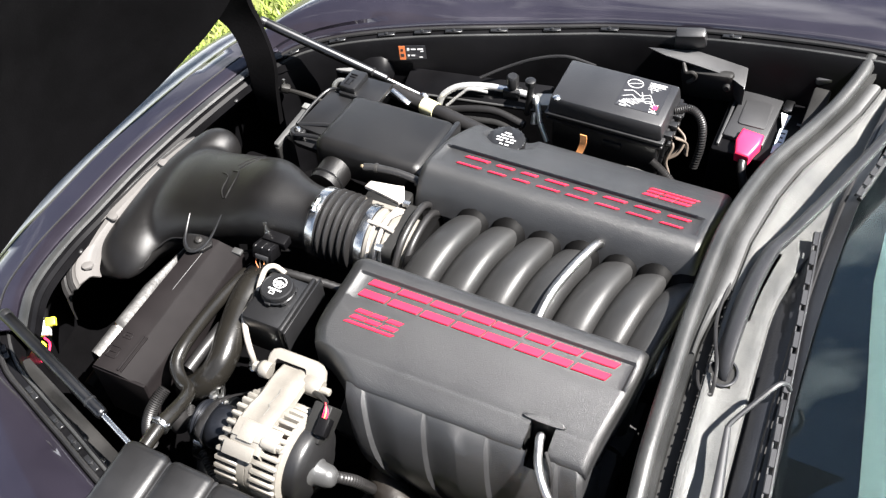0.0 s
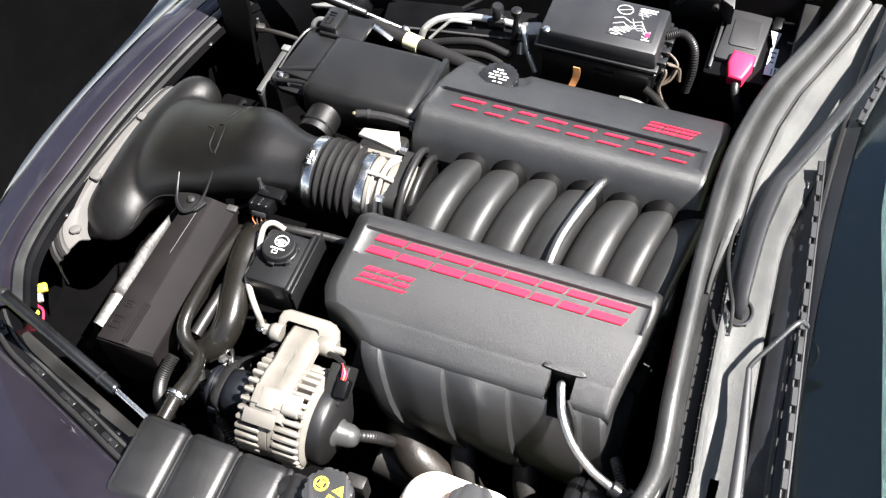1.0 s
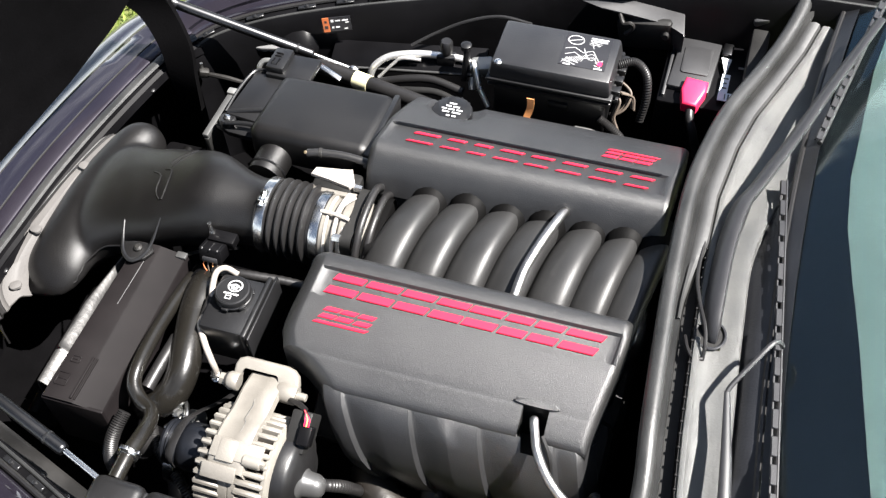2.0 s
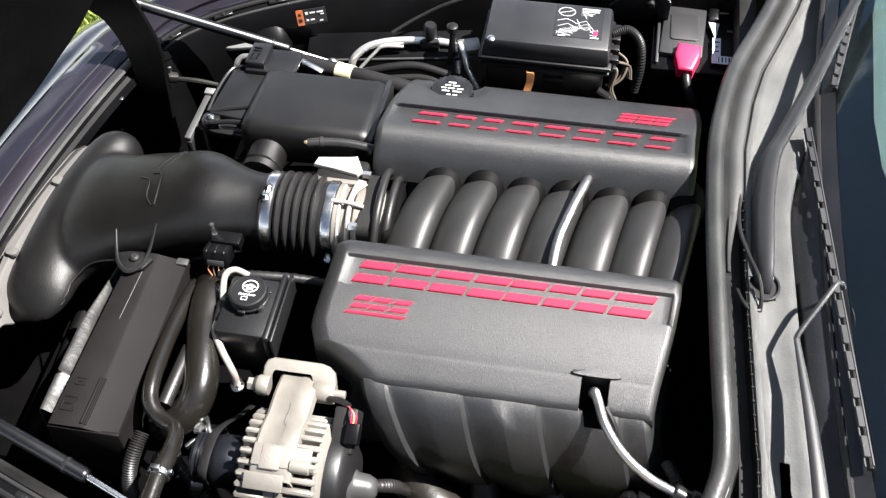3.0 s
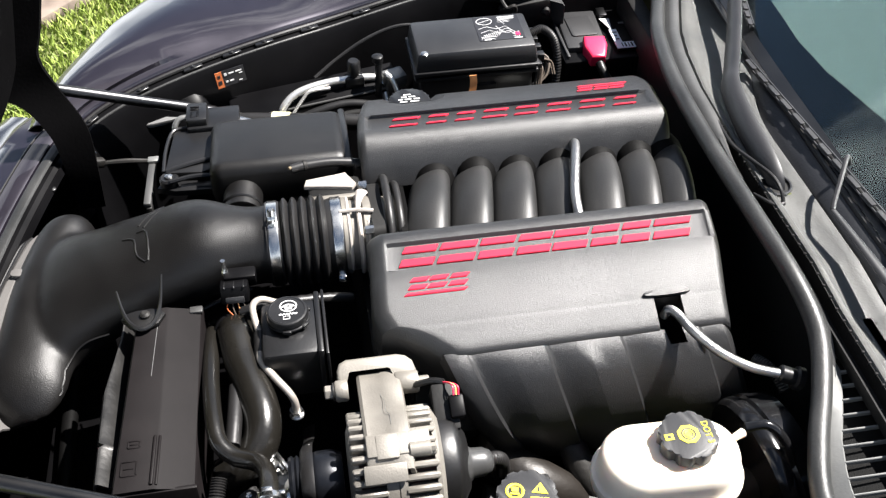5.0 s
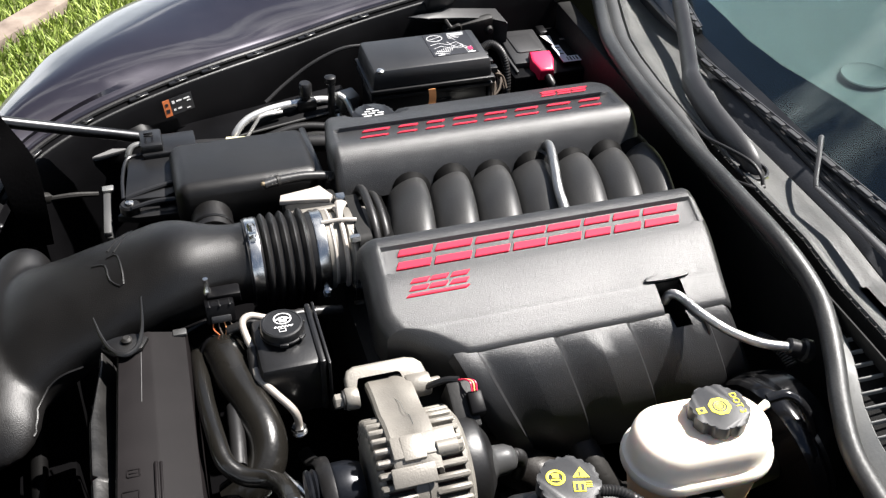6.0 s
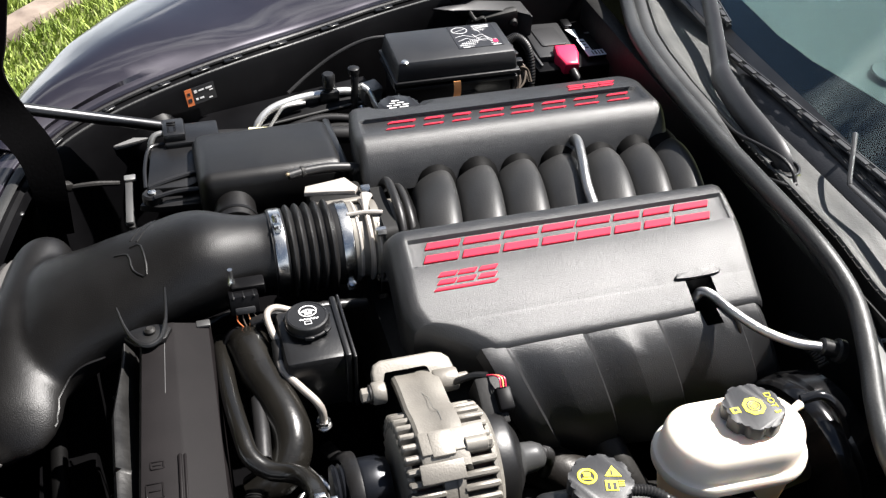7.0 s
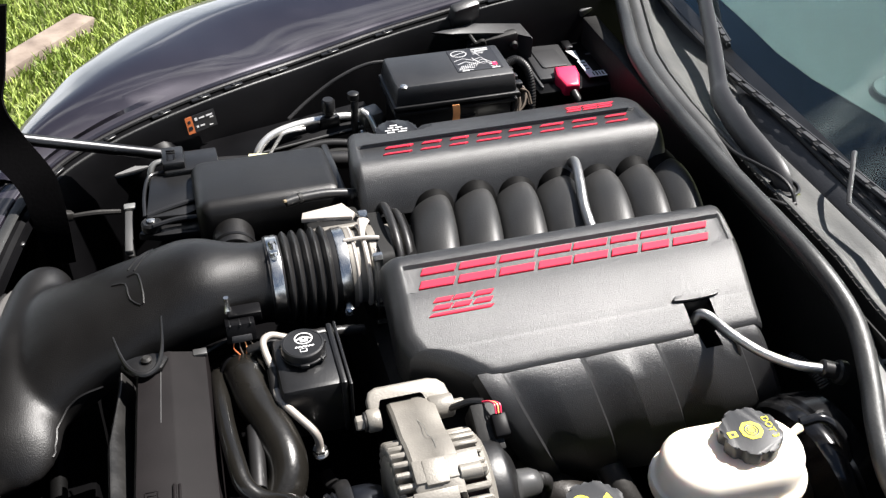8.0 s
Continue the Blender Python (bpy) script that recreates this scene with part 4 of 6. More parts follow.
part("motor_gasket", box((-0.266, 0.040, 0.768), (0.082, 0.012, 0.010), 0.003), M_CAST, throttle)


def barrel_arc(x, r, a0, a1, n=9):
    return [(x, -r * math.cos(radians(a0 + (a1 - a0) * i / (n - 1))), AX.z + r * math.sin(radians(a0 + (a1 - a0) * i / (n - 1)))) for i in range(n)]


for x, r, a0, a1, thick in ((-0.239, 0.0555, -35, 128, 0.0036), (-0.254, 0.0550, -20, 118, 0.0026), (-0.226, 0.0545, -30, 60, 0.0026)):
    part("rib", tube(barrel_arc(x, r, a0, a1), thick, 8, 3), M_PALE, throttle, "bright cast rib")
part("rib", tube([(-0.266, -0.012, 0.785), (-0.240, -0.014, 0.787), (-0.218, -0.017, 0.785)], 0.003, 8, 3), M_PALE, throttle)
part("rib", tube([(-0.230, 0.030, 0.783), (-0.236, 0.008, 0.788), (-0.240, -0.014, 0.787)], [0.009, 0.005, 0.003], 8, 4, flat=0.5), M_PALE, throttle)
for y, z in ((-0.050, 0.778), (0.05, 0.778), (-0.056, 0.702), (-0.058, 0.672)):
    part("bolt", lathe([(0.0065, 0), (0.0065, 0.012), (0.004, 0.014), (0, 0.014)], along((-0.221, y, z), (-0.3, y, z)), 6), M_STEEL, throttle, "bright hex bolt")

crank = thing("breather_hose", (-0.2, 0.06, 0.7), "black rubber breather hose beside the manifold", "breather hose")
part("hose", tube([(-0.328, 0.09, 0.790), (-0.305, 0.096, 0.790), (-0.26, 0.102, 0.786), (-0.215, 0.10, 0.774), (-0.185, 0.075, 0.745), (-0.18, 0.05, 0.70)], 0.007, 10), M_RUBBER, crank)
part("fitting", lathe([(0.0028, 0), (0.0032, 0.003), (0.0026, 0.005), (0, 0.006)], along((-0.328, 0.089, 0.792), (-0.335, 0.08, 0.805)), 12), M_COPPERMETAL, crank, "brass fitting end")
for a, b in (((-0.310, 0.0955, 0.790), (-0.305, 0.0965, 0.790)), ((-0.235, 0.1015, 0.7795), (-0.228, 0.101, 0.7775))):
    part("clamp_ring", lathe([(0.0072, 0), (0.0083, 0.0008), (0.0083, 0.005), (0.0072, 0.006)], along(a, b), 16), M_IRON, crank, "dull clamp ring")
crank2 = thing("breather_hose", (-0.2, 0.0, 0.7), "pair of black rubber hoses behind the throttle body", "breather hose")
part("hose", tube([(-0.198, 0.085, 0.72), (-0.197, 0.07, 0.768), (-0.196, 0.035, 0.792), (-0.196, -0.03, 0.785), (-0.197, -0.07, 0.74), (-0.198, -0.085, 0.69)], 0.0062, 10), M_RUBBER, crank2)
part("hose", tube([(-0.183, 0.08, 0.715), (-0.182, 0.066, 0.758), (-0.181, 0.03, 0.782), (-0.181, -0.03, 0.775), (-0.183, -0.068, 0.73), (-0.184, -0.085, 0.68)], 0.0062, 10), M_RUBBER, crank2)

# ---- air duct ----
duct = thing("air_duct", (-0.6, -0.05, 0.52), "wide black moulded plastic air intake duct", "air duct")
SECT = [(-0.355, 0.0, 0.728, 0.058, 0.058, 0, 0), (-0.372, 0.0, 0.728, 0.058, 0.058, 0, 0), (-0.378, 0.0, 0.728, 0.0555, 0.0555, 0, 0), (-0.41, 0.0, 0.728, 0.059, 0.056, 2, 1), (-0.45, 0.002, 0.7245, 0.069, 0.057, 6, 2), (-0.50, 0.006, 0.714, 0.080, 0.056, 11, 3), (-0.555, 0.008, 0.699, 0.090, 0.055, 16, 4), (-0.60, 0.010, 0.685, 0.094, 0.053, 22, 5), (-0.64, 0.006, 0.670, 0.100, 0.053, 28, 8), (-0.68, 0.0, 0.650, 0.110, 0.050, 38, 10), (-0.70, -0.01, 0.63, 0.11, 0.045, 46, 12)]
LOBE = [(0.150, -0.672, 0.655, 0.014, 0.02), (0.139, -0.675, 0.655, 0.034, 0.040), (0.115, -0.681, 0.654, 0.045, 0.053), (0.07, -0.691, 0.650, 0.051, 0.056), (0.0, -0.704, 0.640, 0.057, 0.059), (-0.08, -0.713, 0.630, 0.058, 0.051), (-0.135, -0.717, 0.626, 0.055, 0.039), (-0.158, -0.716, 0.620, 0.045, 0.030), (-0.172, -0.714, 0.615, 0.029, 0.019), (-0.179, -0.713, 0.613, 0.012, 0.009)]
rings = []
fine_sect = zip(spline([q[:3] for q in SECT], 3), spline([q[3:6] for q in SECT], 3), spline([(q[6], 0, 0) for q in SECT], 3))
for (x, y, z), (w, h, tilt), (roll, _, _) in fine_sect:
    e = 1.0 - 0.12 * smooth01(0.40, 0.45, -x)
    shoulder = 0.15 * math.exp(-((x + 0.47) / 0.045) ** 2) - 0.05 * math.exp(-((x + 0.60) / 0.03) ** 2)
    crown = 0.015 * math.exp(-((x + 0.466) / 0.048) ** 2)
    ring = []
    for j in range(36):
        a = 2 * math.pi * j / 36
        c, k = math.cos(a), math.sin(a)
        hh, ww = h * math.copysign(abs(k) ** e, k), w * math.copysign(abs(c) ** e, c)
        ww *= 1 + shoulder * (c > 0) * c
        hh += crown * max(0, k) * (0.85 + 0.15 * c)
        ring.append(Vector((x - hh * math.sin(radians(tilt)), y + ww, z + hh * math.cos(radians(tilt)) + ww * math.sin(radians(roll)))))
    rings.append(ring)
shell = loft(rings)
loft([[Vector((x + rx * math.copysign(abs(math.cos(a)) ** 0.9, math.cos(a)) - 0.04 * max(0, -math.sin(a)), y + 0.25 * (z + rz * math.sin(a) - 0.62), z + rz * math.sin(a) * (1.0 if math.sin(a) > 0 else 0.95))) for a in [j * math.pi / 16 for j in range(32)]] for (y, x, z), (rx, rz, _) in zip(spline([q[:3] for q in LOBE], 4), spline([(*q[3:], 0) for q in LOBE], 4))], shell)
body = part("shell", shell, M_DUCT, duct)
# the two lobes run into each other in one smooth skin
fuse_skin = body.modifiers.new("fuse", "REMESH")
fuse_skin.mode, fuse_skin.voxel_size = "VOXEL", 0.005
soften = body.modifiers.new("soften", "SMOOTH")
soften.factor, soften.iterations = 0.5, 9
bpy.context.view_layer.update()
skinned = bpy.data.meshes.new_from_object(body.evaluated_get(bpy.context.evaluated_depsgraph_get()))
body.modifiers.clear()
body.data = skinned
skinned.shade_smooth()
skin_bm = bmesh.new()
skin_bm.from_mesh(skinned)
skin = BVHTree.FromBMesh(skin_bm)
RIM = [(-0.705, 0.128, 0.686), (-0.716, 0.105, 0.688), (-0.739, 0.04, 0.686), (-0.755, -0.03, 0.675), (-0.768, -0.092, 0.662), (-0.772, -0.148, 0.65), (-0.766, -0.178, 0.641), (-0.756, -0.194, 0.637), (-0.744, -0.204, 0.634)]
RIM_OUT = [(-0.728, 0.128, 0.684), (-0.739, 0.103, 0.686), (-0.761, 0.02, 0.682), (-0.774, -0.042, 0.674), (-0.79, -0.098, 0.66), (-0.794, -0.157, 0.65), (-0.787, -0.20, 0.64), (-0.772, -0.222, 0.634), (-0.756, -0.234, 0.63)]
rim, rim_out = spline(RIM, 5), spline(RIM_OUT, 5)
part("tray_rim", sheet([[p + (q - p) * o + Vector((0, 0, h)) for o, h in ((-0.5, -0.02), (-0.1, -0.004), (0.1, 0.0), (0.75, 0.0), (0.85, -0.003), (1.0, -0.004))] for p, q in zip(rim, rim_out)], 0.003), M_TRAY, duct, "pale grey foam-edged filter tray rim")
part("tray_lip", sheet([[p + (q - p) * o + Vector((0, 0, h)) for o, h in ((1.0, -0.006), (1.12, -0.002), (1.3, -0.003), (1.36, -0.008), (1.5, -0.006), (1.7, -0.008), (1.75, -0.03), (1.8, -0.07))] for p, q in zip(rim, rim_out)], 0.003), M_RUBBER, duct, "stepped black outer lip of the tray")
for k in (10, 20, 34):
    p = rim[k]
    d = (rim[k + 1] - p).normalized()
    part("tray_clip", prism(rounded(0.016, 0.020, 0.007, 4), 0.005, Matrix.Translation(p + Vector((0, 0, 0.001))) @ pose(0, 0, 0, 0, 0, math.degrees(math.atan2(d.y, d.x))), 0.0015), M_TRAY, duct)
# bracket with an upright V of wire-thin edges
vb = prism([(-0.026, -0.008), (-0.010, -0.004), (0.010, -0.004), (0.022, -0.008), (0.028, -0.018), (0.019, -0.034), (0.0, -0.041), (-0.019, -0.034), (-0.030, -0.018)], 0.005, Matrix.Translation((-0.543, -0.105, 0.7265)) @ pose(0, 0, 0, -2, 0, 4), 0.001)
br = part("bracket", vb, M_DUCT, duct, "black bracket screwed to the shroud")
part("bracket_edge", tube([(-0.577, -0.087, 0.750), (-0.570, -0.112, 0.739), (-0.560, -0.134, 0.734), (-0.543, -0.146, 0.732), (-0.527, -0.136, 0.734), (-0.519, -0.112, 0.742), (-0.515, -0.078, 0.764)], [0.0014, 0.0024, 0.0032, 0.0036, 0.0032, 0.0024, 0.0014], 8, 5), M_PLASTIC, br)
part("bracket_screw", lathe([(0.007, 0), (0.007, 0.003), (0.004, 0.006), (0, 0.006)], Matrix.Translation((-0.54, -0.122, 0.733)), 12), M_IRON, br, "small bolt")
# raised outline crest on top of the duct
for pts in ([(-0.575, 0.016), (-0.557, 0.007), (-0.552, -0.023), (-0.535, -0.037), (-0.539, 0.014), (-0.554, 0.02)], [(-0.544, 0.026), (-0.517, 0.07)], [(-0.552, 0.034), (-0.538, 0.058), (-0.521, 0.074)]):
    pts = [skin.ray_cast(Vector((x, y, 0.9)), Vector((0, 0, -1)))[0] for x, y, _ in spline([(*p, 0) for p in pts], 3)]
    part("moulded_line", tube(pts, 0.0016, 6, 1), M_DUCT, duct)
part("moulded_line", tube([skin.find_nearest(Vector(p))[0] for p in spline([(-0.605, -0.078, 0.668), (-0.636, -0.098, 0.664), (-0.652, -0.135, 0.65), (-0.658, -0.165, 0.636)], 4)], 0.0018, 6, 1), M_DUCT, duct)
part("seam", tube([(-0.40, -0.058, 0.70), (-0.46, -0.073, 0.69), (-0.52, -0.098, 0.672), (-0.60, -0.135, 0.64)], 0.003, 8, 5), M_DUCT, duct)
sensor = thing("airflow_sensor", (-0.43, -0.075, 0.72), "black airflow sensor with coloured plug wires", "airflow sensor")
part("body", box((-0.412, -0.075, 0.741), (0.044, 0.022, 0.018), 0.003), M_INNER, sensor)
splug = part("plug", box((-0.420, -0.096, 0.735), (0.038, 0.032, 0.026), 0.003, pose(0, 0, 0, -20)), M_INNER, sensor)
for dx in (-0.013, 0.0, 0.013):
    part("plug_rib", box((-0.420 + dx, -0.098, 0.748), (0.003, 0.022, 0.003), 0.0008, pose(0, 0, 0, -20), seg=1), M_PLASTIC, splug)
part("plug_lock", box((-0.420, -0.111, 0.733), (0.026, 0.008, 0.010), 0.002, pose(0, 0, 0, -20)), M_CAP, splug, "dark grey plug lock")
part("stud", lathe([(0.006, 0), (0.005, 0.006), (0.0035, 0.008), (0.0035, 0.024), (0, 0.024)], Matrix.Translation((-0.432, -0.071, 0.746)), 10), M_STEEL, sensor, "bright sensor stud")
for j, mt in enumerate((M_ORANGE, M_TANWIRE, M_COPPER, M_TANWIRE)):
    x = -0.430 + j * 0.006
    part("wire", tube([(x, -0.11, 0.73), (x + 0.002 * (j - 1), -0.117, 0.722), (-0.424 + 0.003 * j, -0.122, 0.712), (-0.418, -0.122, 0.70)], 0.0009, 6, 4), mt, sensor, "thin coloured wire")
part("loom", tube([(-0.415, -0.118, 0.715), (-0.39, -0.12, 0.722), (-0.35, -0.115, 0.72), (-0.30, -0.105, 0.71), (-0.26, -0.10, 0.70)], 0.007, 10, 8, ridges=0.12), M_RUBBER, sensor)

# ---- resonator box ----
airbox = thing("resonator_box", (-0.35, 0.2, 0.65), "black plastic intake resonator box with rounded edges", "resonator box")
part("body", box((-0.345, 0.197, 0.735), (0.213, 0.16, 0.075), 0.02, pose(0, 0, 0, -7), seg=4), M_DUCT, airbox)
part("end_band", box((-0.241, 0.197, 0.733), (0.012, 0.166, 0.07), 0.005, pose(0, 0, 0, -7)), M_PLASTIC, airbox)
part("neck", lathe([(0.026, 0), (0.030, 0.001), (0.030, 0.05), (0.026, 0.055)], along((-0.408, 0.072, 0.725), (-0.404, 0.14, 0.728)), 26), M_DUCT, airbox)
part("neck_band", lathe([(0.031, 0), (0.033, 0.002), (0.031, 0.004)], along((-0.407, 0.085, 0.7255), (-0.404, 0.14, 0.728)), 26), M_PLASTIC, airbox)
part("wing", prism([(-0.524, 0.182), (-0.466, 0.176), (-0.44, 0.19), (-0.44, 0.292), (-0.512, 0.292)], 0.010, Matrix.Translation((0, 0, 0.727)), 0.002), M_PLASTIC, airbox, "flat black side wing")
part("web", prism([(-0.538, 0.165), (-0.524, 0.19), (-0.47, 0.20), (-0.44, 0.18), (-0.44, 0.15), (-0.51, 0.154)], 0.010, Matrix.Translation((0, 0, 0.712)), 0.002), M_PLASTIC, airbox)
part("boss", lathe([(0.015, 0), (0.015, 0.010), (0.012, 0.013), (0.008, 0.012), (0, 0.012)], Matrix.Translation((-0.518, 0.174, 0.722)), 20), M_PLASTIC, airbox)
part("boss_screw", lathe([(0.006, 0), (0.006, 0.003), (0, 0.005)], Matrix.Translation((-0.518, 0.174, 0.734)), 12), M_STEEL, airbox, "dull screw")
part("rear_tab", box((-0.448, 0.312, 0.738), (0.084, 0.062, 0.012), 0.003, pose(0, 0, 0, -3)), M_PLASTIC, airbox)
part("clip_cap", box((-0.474, 0.315, 0.747), (0.034, 0.056, 0.018), 0.004, pose(0, 0, 0, -4)), M_PLASTIC, airbox, "ribbed clip cap")
for dx, dy, w, h in ((-0.008, -0.010, 0.004, 0.016), (0.002, -0.010, 0.004, 0.016), (-0.003, -0.0185, 0.014, 0.003), (-0.003, 0.004, 0.014, 0.003), (-0.003, 0.011, 0.014, 0.003)):
    part("clip_mark", box((-0.474 + dx, 0.315 + dy, 0.7565), (w, h, 0.002), 0.0006, pose(0, 0, 0, -4), seg=1), M_INNER, airbox)
part("arm_rib", tube([(-0.516, 0.162, 0.734), (-0.48, 0.168, 0.736), (-0.446, 0.166, 0.736)], 0.004, 8, 4), M_PLASTIC, airbox)
part("arm_rib", tube([(-0.522, 0.186, 0.736), (-0.486, 0.196, 0.739), (-0.446, 0.206, 0.740)], 0.004, 8, 4), M_PLASTIC, airbox)
part("wing_edge", tube([(-0.526, 0.186, 0.735), (-0.524, 0.24, 0.737), (-0.514, 0.288, 0.738), (-0.49, 0.296, 0.739)], 0.003, 8, 4), M_PLASTIC, airbox)
part("pipe", tube([(-0.512, 0.295, 0.71), (-0.512, 0.302, 0.735), (-0.503, 0.31, 0.746), (-0.485, 0.313, 0.747)], 0.005, 10), M_GREYPIPE, airbox, "pale bent pipe")
post = thing("support_bracket", (-0.55, 0.22, 0.6), "grey upright support bracket", "bracket")
part("web", box((-0.553, 0.205, 0.703), (0.012, 0.115, 0.010), 0.003, pose(0, 0, 0, 0, 0, -2)), M_BRACKET, post)
part("leg", box((-0.553, 0.17, 0.65), (0.010, 0.05, 0.10), 0.003), M_DARK, post)
part("lip", box((-0.549, 0.256, 0.710), (0.018, 0.014, 0.006), 0.002), M_GREYPIPE, post)
cross = thing("cross_rod", (-0.62, 0.31, 0.62), "dull aluminium rod with a knuckle joint", "cross rod")
part("rod", tube([(-0.722, 0.316, 0.655), (-0.66, 0.33, 0.657), (-0.61, 0.332, 0.657), (-0.57, 0.333, 0.652)], [0.003, 0.004, 0.005, 0.004], 8), M_IRON, cross)
part("knuckle", box((-0.652, 0.331, 0.660), (0.02, 0.016, 0.016), 0.004, pose(0, 0, 0, 0, 20, 30)), M_IRON, cross)
part("knuckle_pin", tube([(-0.655, 0.333, 0.655), (-0.655, 0.335, 0.680)], 0.003, 8, 1), M_STEEL, cross)

# ---- fuse box, battery and the far side ----
fuse = thing("fuse_box", (0.0, 0.42, 0.6), "black plastic underhood fuse box with printed lid", "fuse box")
lid = part("lid", box((0.003, 0.424, 0.772), (0.215, 0.118, 0.036), 0.006, taper=(0.955, 0.94)), M_LID, fuse, "black lid with a white diagram")
part("lid_lip", box((0.003, 0.424, 0.752), (0.222, 0.125, 0.008), 0.003), M_PLASTIC, fuse)
part("body", box((0.003, 0.427, 0.695), (0.20, 0.108, 0.10), 0.006), M_PLASTIC, fuse)
part("body_rim", box((0.003, 0.426, 0.738), (0.218, 0.12, 0.008), 0.003), M_PLASTIC, fuse)
part("front_tab", box((0.02, 0.371, 0.712), (0.035, 0.006, 0.014), 0.002), M_PLASTIC, fuse)
part("lid_bolt", lathe([(0.007, 0), (0.007, 0.004), (0.004, 0.006), (0, 0.006)], Matrix.Translation((-0.088, 0.373, 0.785)), 12), M_STEEL, lid, "dull bolt head")
for i in range(4):
    part("side_latch", box((0.116, 0.385 + i * 0.026, 0.757), (0.016, 0.014, 0.012), 0.002), M_PLASTIC, fuse)
    part("side_latch", box((0.114, 0.387 + i * 0.026, 0.737), (0.016, 0.012, 0.01), 0.002), M_PLASTIC, fuse)
FL = Matrix.Translation((0.052, 0.432, 0.7904))
part("label_field", box((0, 0, 0), (0.08, 0.08, 0.0008), 0, FL), M_INKBLACK, lid, "black printed field")


def ring_print(cx, cy, r, w, mt, parent, m, sx=1.0):
    pts = [(cx + r * sx * math.cos(a), cy + r * math.sin(a), 0.001) for a in [i * math.pi / 10 for i in range(21)]]
    q = tube(pts, w, 6, 1)
    bmesh.ops.transform(q, matrix=m @ Matrix.Diagonal((1, 1, 0.3, 1)), verts=q.verts)
    part("print_ring", q, mt, parent, "printed ring")


def line_print(pts, w, mt, parent, m):
    q = tube([(x, y, 0.001) for x, y in pts], w, 6, 1)
    bmesh.ops.transform(q, matrix=m @ Matrix.Diagonal((1, 1, 0.3, 1)), verts=q.verts)
    part("print_line", q, mt, parent, "printed line")


ring_print(-0.022, 0.024, 0.011, 0.0008, M_PRINT, lid, FL, 1.25)
for pts in ([(-0.033, 0.02), (-0.012, 0.028)], [(-0.036, 0.0), (-0.02, 0.006), (-0.004, -0.004), (0.012, 0.004), (0.02, -0.01), (0.028, -0.022)], [(0.004, 0.03), (0.012, 0.01), (0.02, 0.018), (0.008, 0.028)], [(-0.034, -0.014), (-0.018, -0.006), (-0.002, -0.018), (0.016, -0.012), (0.026, -0.028)], [(-0.03, -0.022), (-0.008, -0.03)], [(-0.036, -0.028), (-0.012, -0.036)], [(0.02, -0.024), (0.032, -0.016), (0.03, -0.034), (0.02, -0.03)], [(-0.004, 0.006), (0.004, -0.014)]):
    line_print(pts, 0.0007, M_PRINT, lid, FL)
for x, y, w in ((0.018, 0.034, 0.03), (0.02, 0.028, 0.024), (-0.026, -0.038, 0.012), (0.028, -0.038, 0.014)):
    part("print_bar", box((x, y, 0.0008), (w, 0.0025, 0.0006), 0, FL), M_PRINT, lid, "white printed bar")
for i in range(9):
    line_print([(-0.036 + 0.004 * i, -0.034 + 0.001 * i), (-0.028 + 0.004 * i, -0.02 + 0.0015 * i)], 0.0005, M_PRINT, lid, FL)
for i in range(5):
    line_print([(0.002, 0.034 - 0.004 * i), (0.034 - 0.003 * i, 0.035 - 0.004 * i)], 0.0005, M_PRINT, lid, FL)
ring_print(0.012, -0.012, 0.007, 0.0005, M_PRINT, lid, FL)
part("print_bar", box((0.029, -0.025, 0.0008), (0.008, 0.010, 0.0006), 0, FL), M_CAPRED, lid, "small red printed mark")
loom = thing("wiring_loom", (0.14, 0.42, 0.65), "corrugated black wiring loom with bare cable ends", "wiring loom")
part("conduit", tube([(0.108, 0.44, 0.765), (0.135, 0.452, 0.768), (0.158, 0.45, 0.745), (0.165, 0.44, 0.70), (0.16, 0.43, 0.65)], 0.0068, 10, 18, ridges=0.18), M_RUBBER, loom)
part("conduit", tube([(0.095, 0.37, 0.70), (0.115, 0.365, 0.69), (0.135, 0.36, 0.675), (0.15, 0.355, 0.655)], 0.0072, 10, 14, ridges=0.18), M_RUBBER, loom)
for j, pts in enumerate(([(0.11, 0.41, 0.73), (0.125, 0.395, 0.725), (0.12, 0.38, 0.70), (0.13, 0.37, 0.68)], [(0.118, 0.43, 0.74), (0.14, 0.415, 0.73), (0.135, 0.395, 0.71), (0.115, 0.385, 0.695)], [(0.125, 0.40, 0.74), (0.145, 0.41, 0.725), (0.15, 0.40, 0.705)])):
    for o in (0.0, 0.005, 0.010):
        part("cable", tube([(x - o * 0.7, y + o, z - o * 0.6) for x, y, z in pts], 0.0021, 8, 5), M_TANWIRE if o < 0.008 else M_RUBBER, loom, "thin tan taped wire")
part("cable", tube([(0.06, 0.335, 0.70), (0.09, 0.332, 0.702), (0.12, 0.33, 0.69), (0.14, 0.325, 0.67)], 0.006, 8, 5), M_GREYPIPE, loom)
tag = thing("warning_tag", (-0.024, 0.34, 0.7), "curled orange paper tag on a cable", "paper tag")
part("strip", sheet([[Vector((-0.026 + 0.006 * math.sin(h * 2.2) + o, 0.302 + 0.012 * h + 0.004 * math.cos(h * 2), 0.735 + 0.042 * h)) for o in (0, 0.004, 0.008, 0.012)] for h in [i / 8 for i in range(9)]], 0.001), M_COPPER, tag)

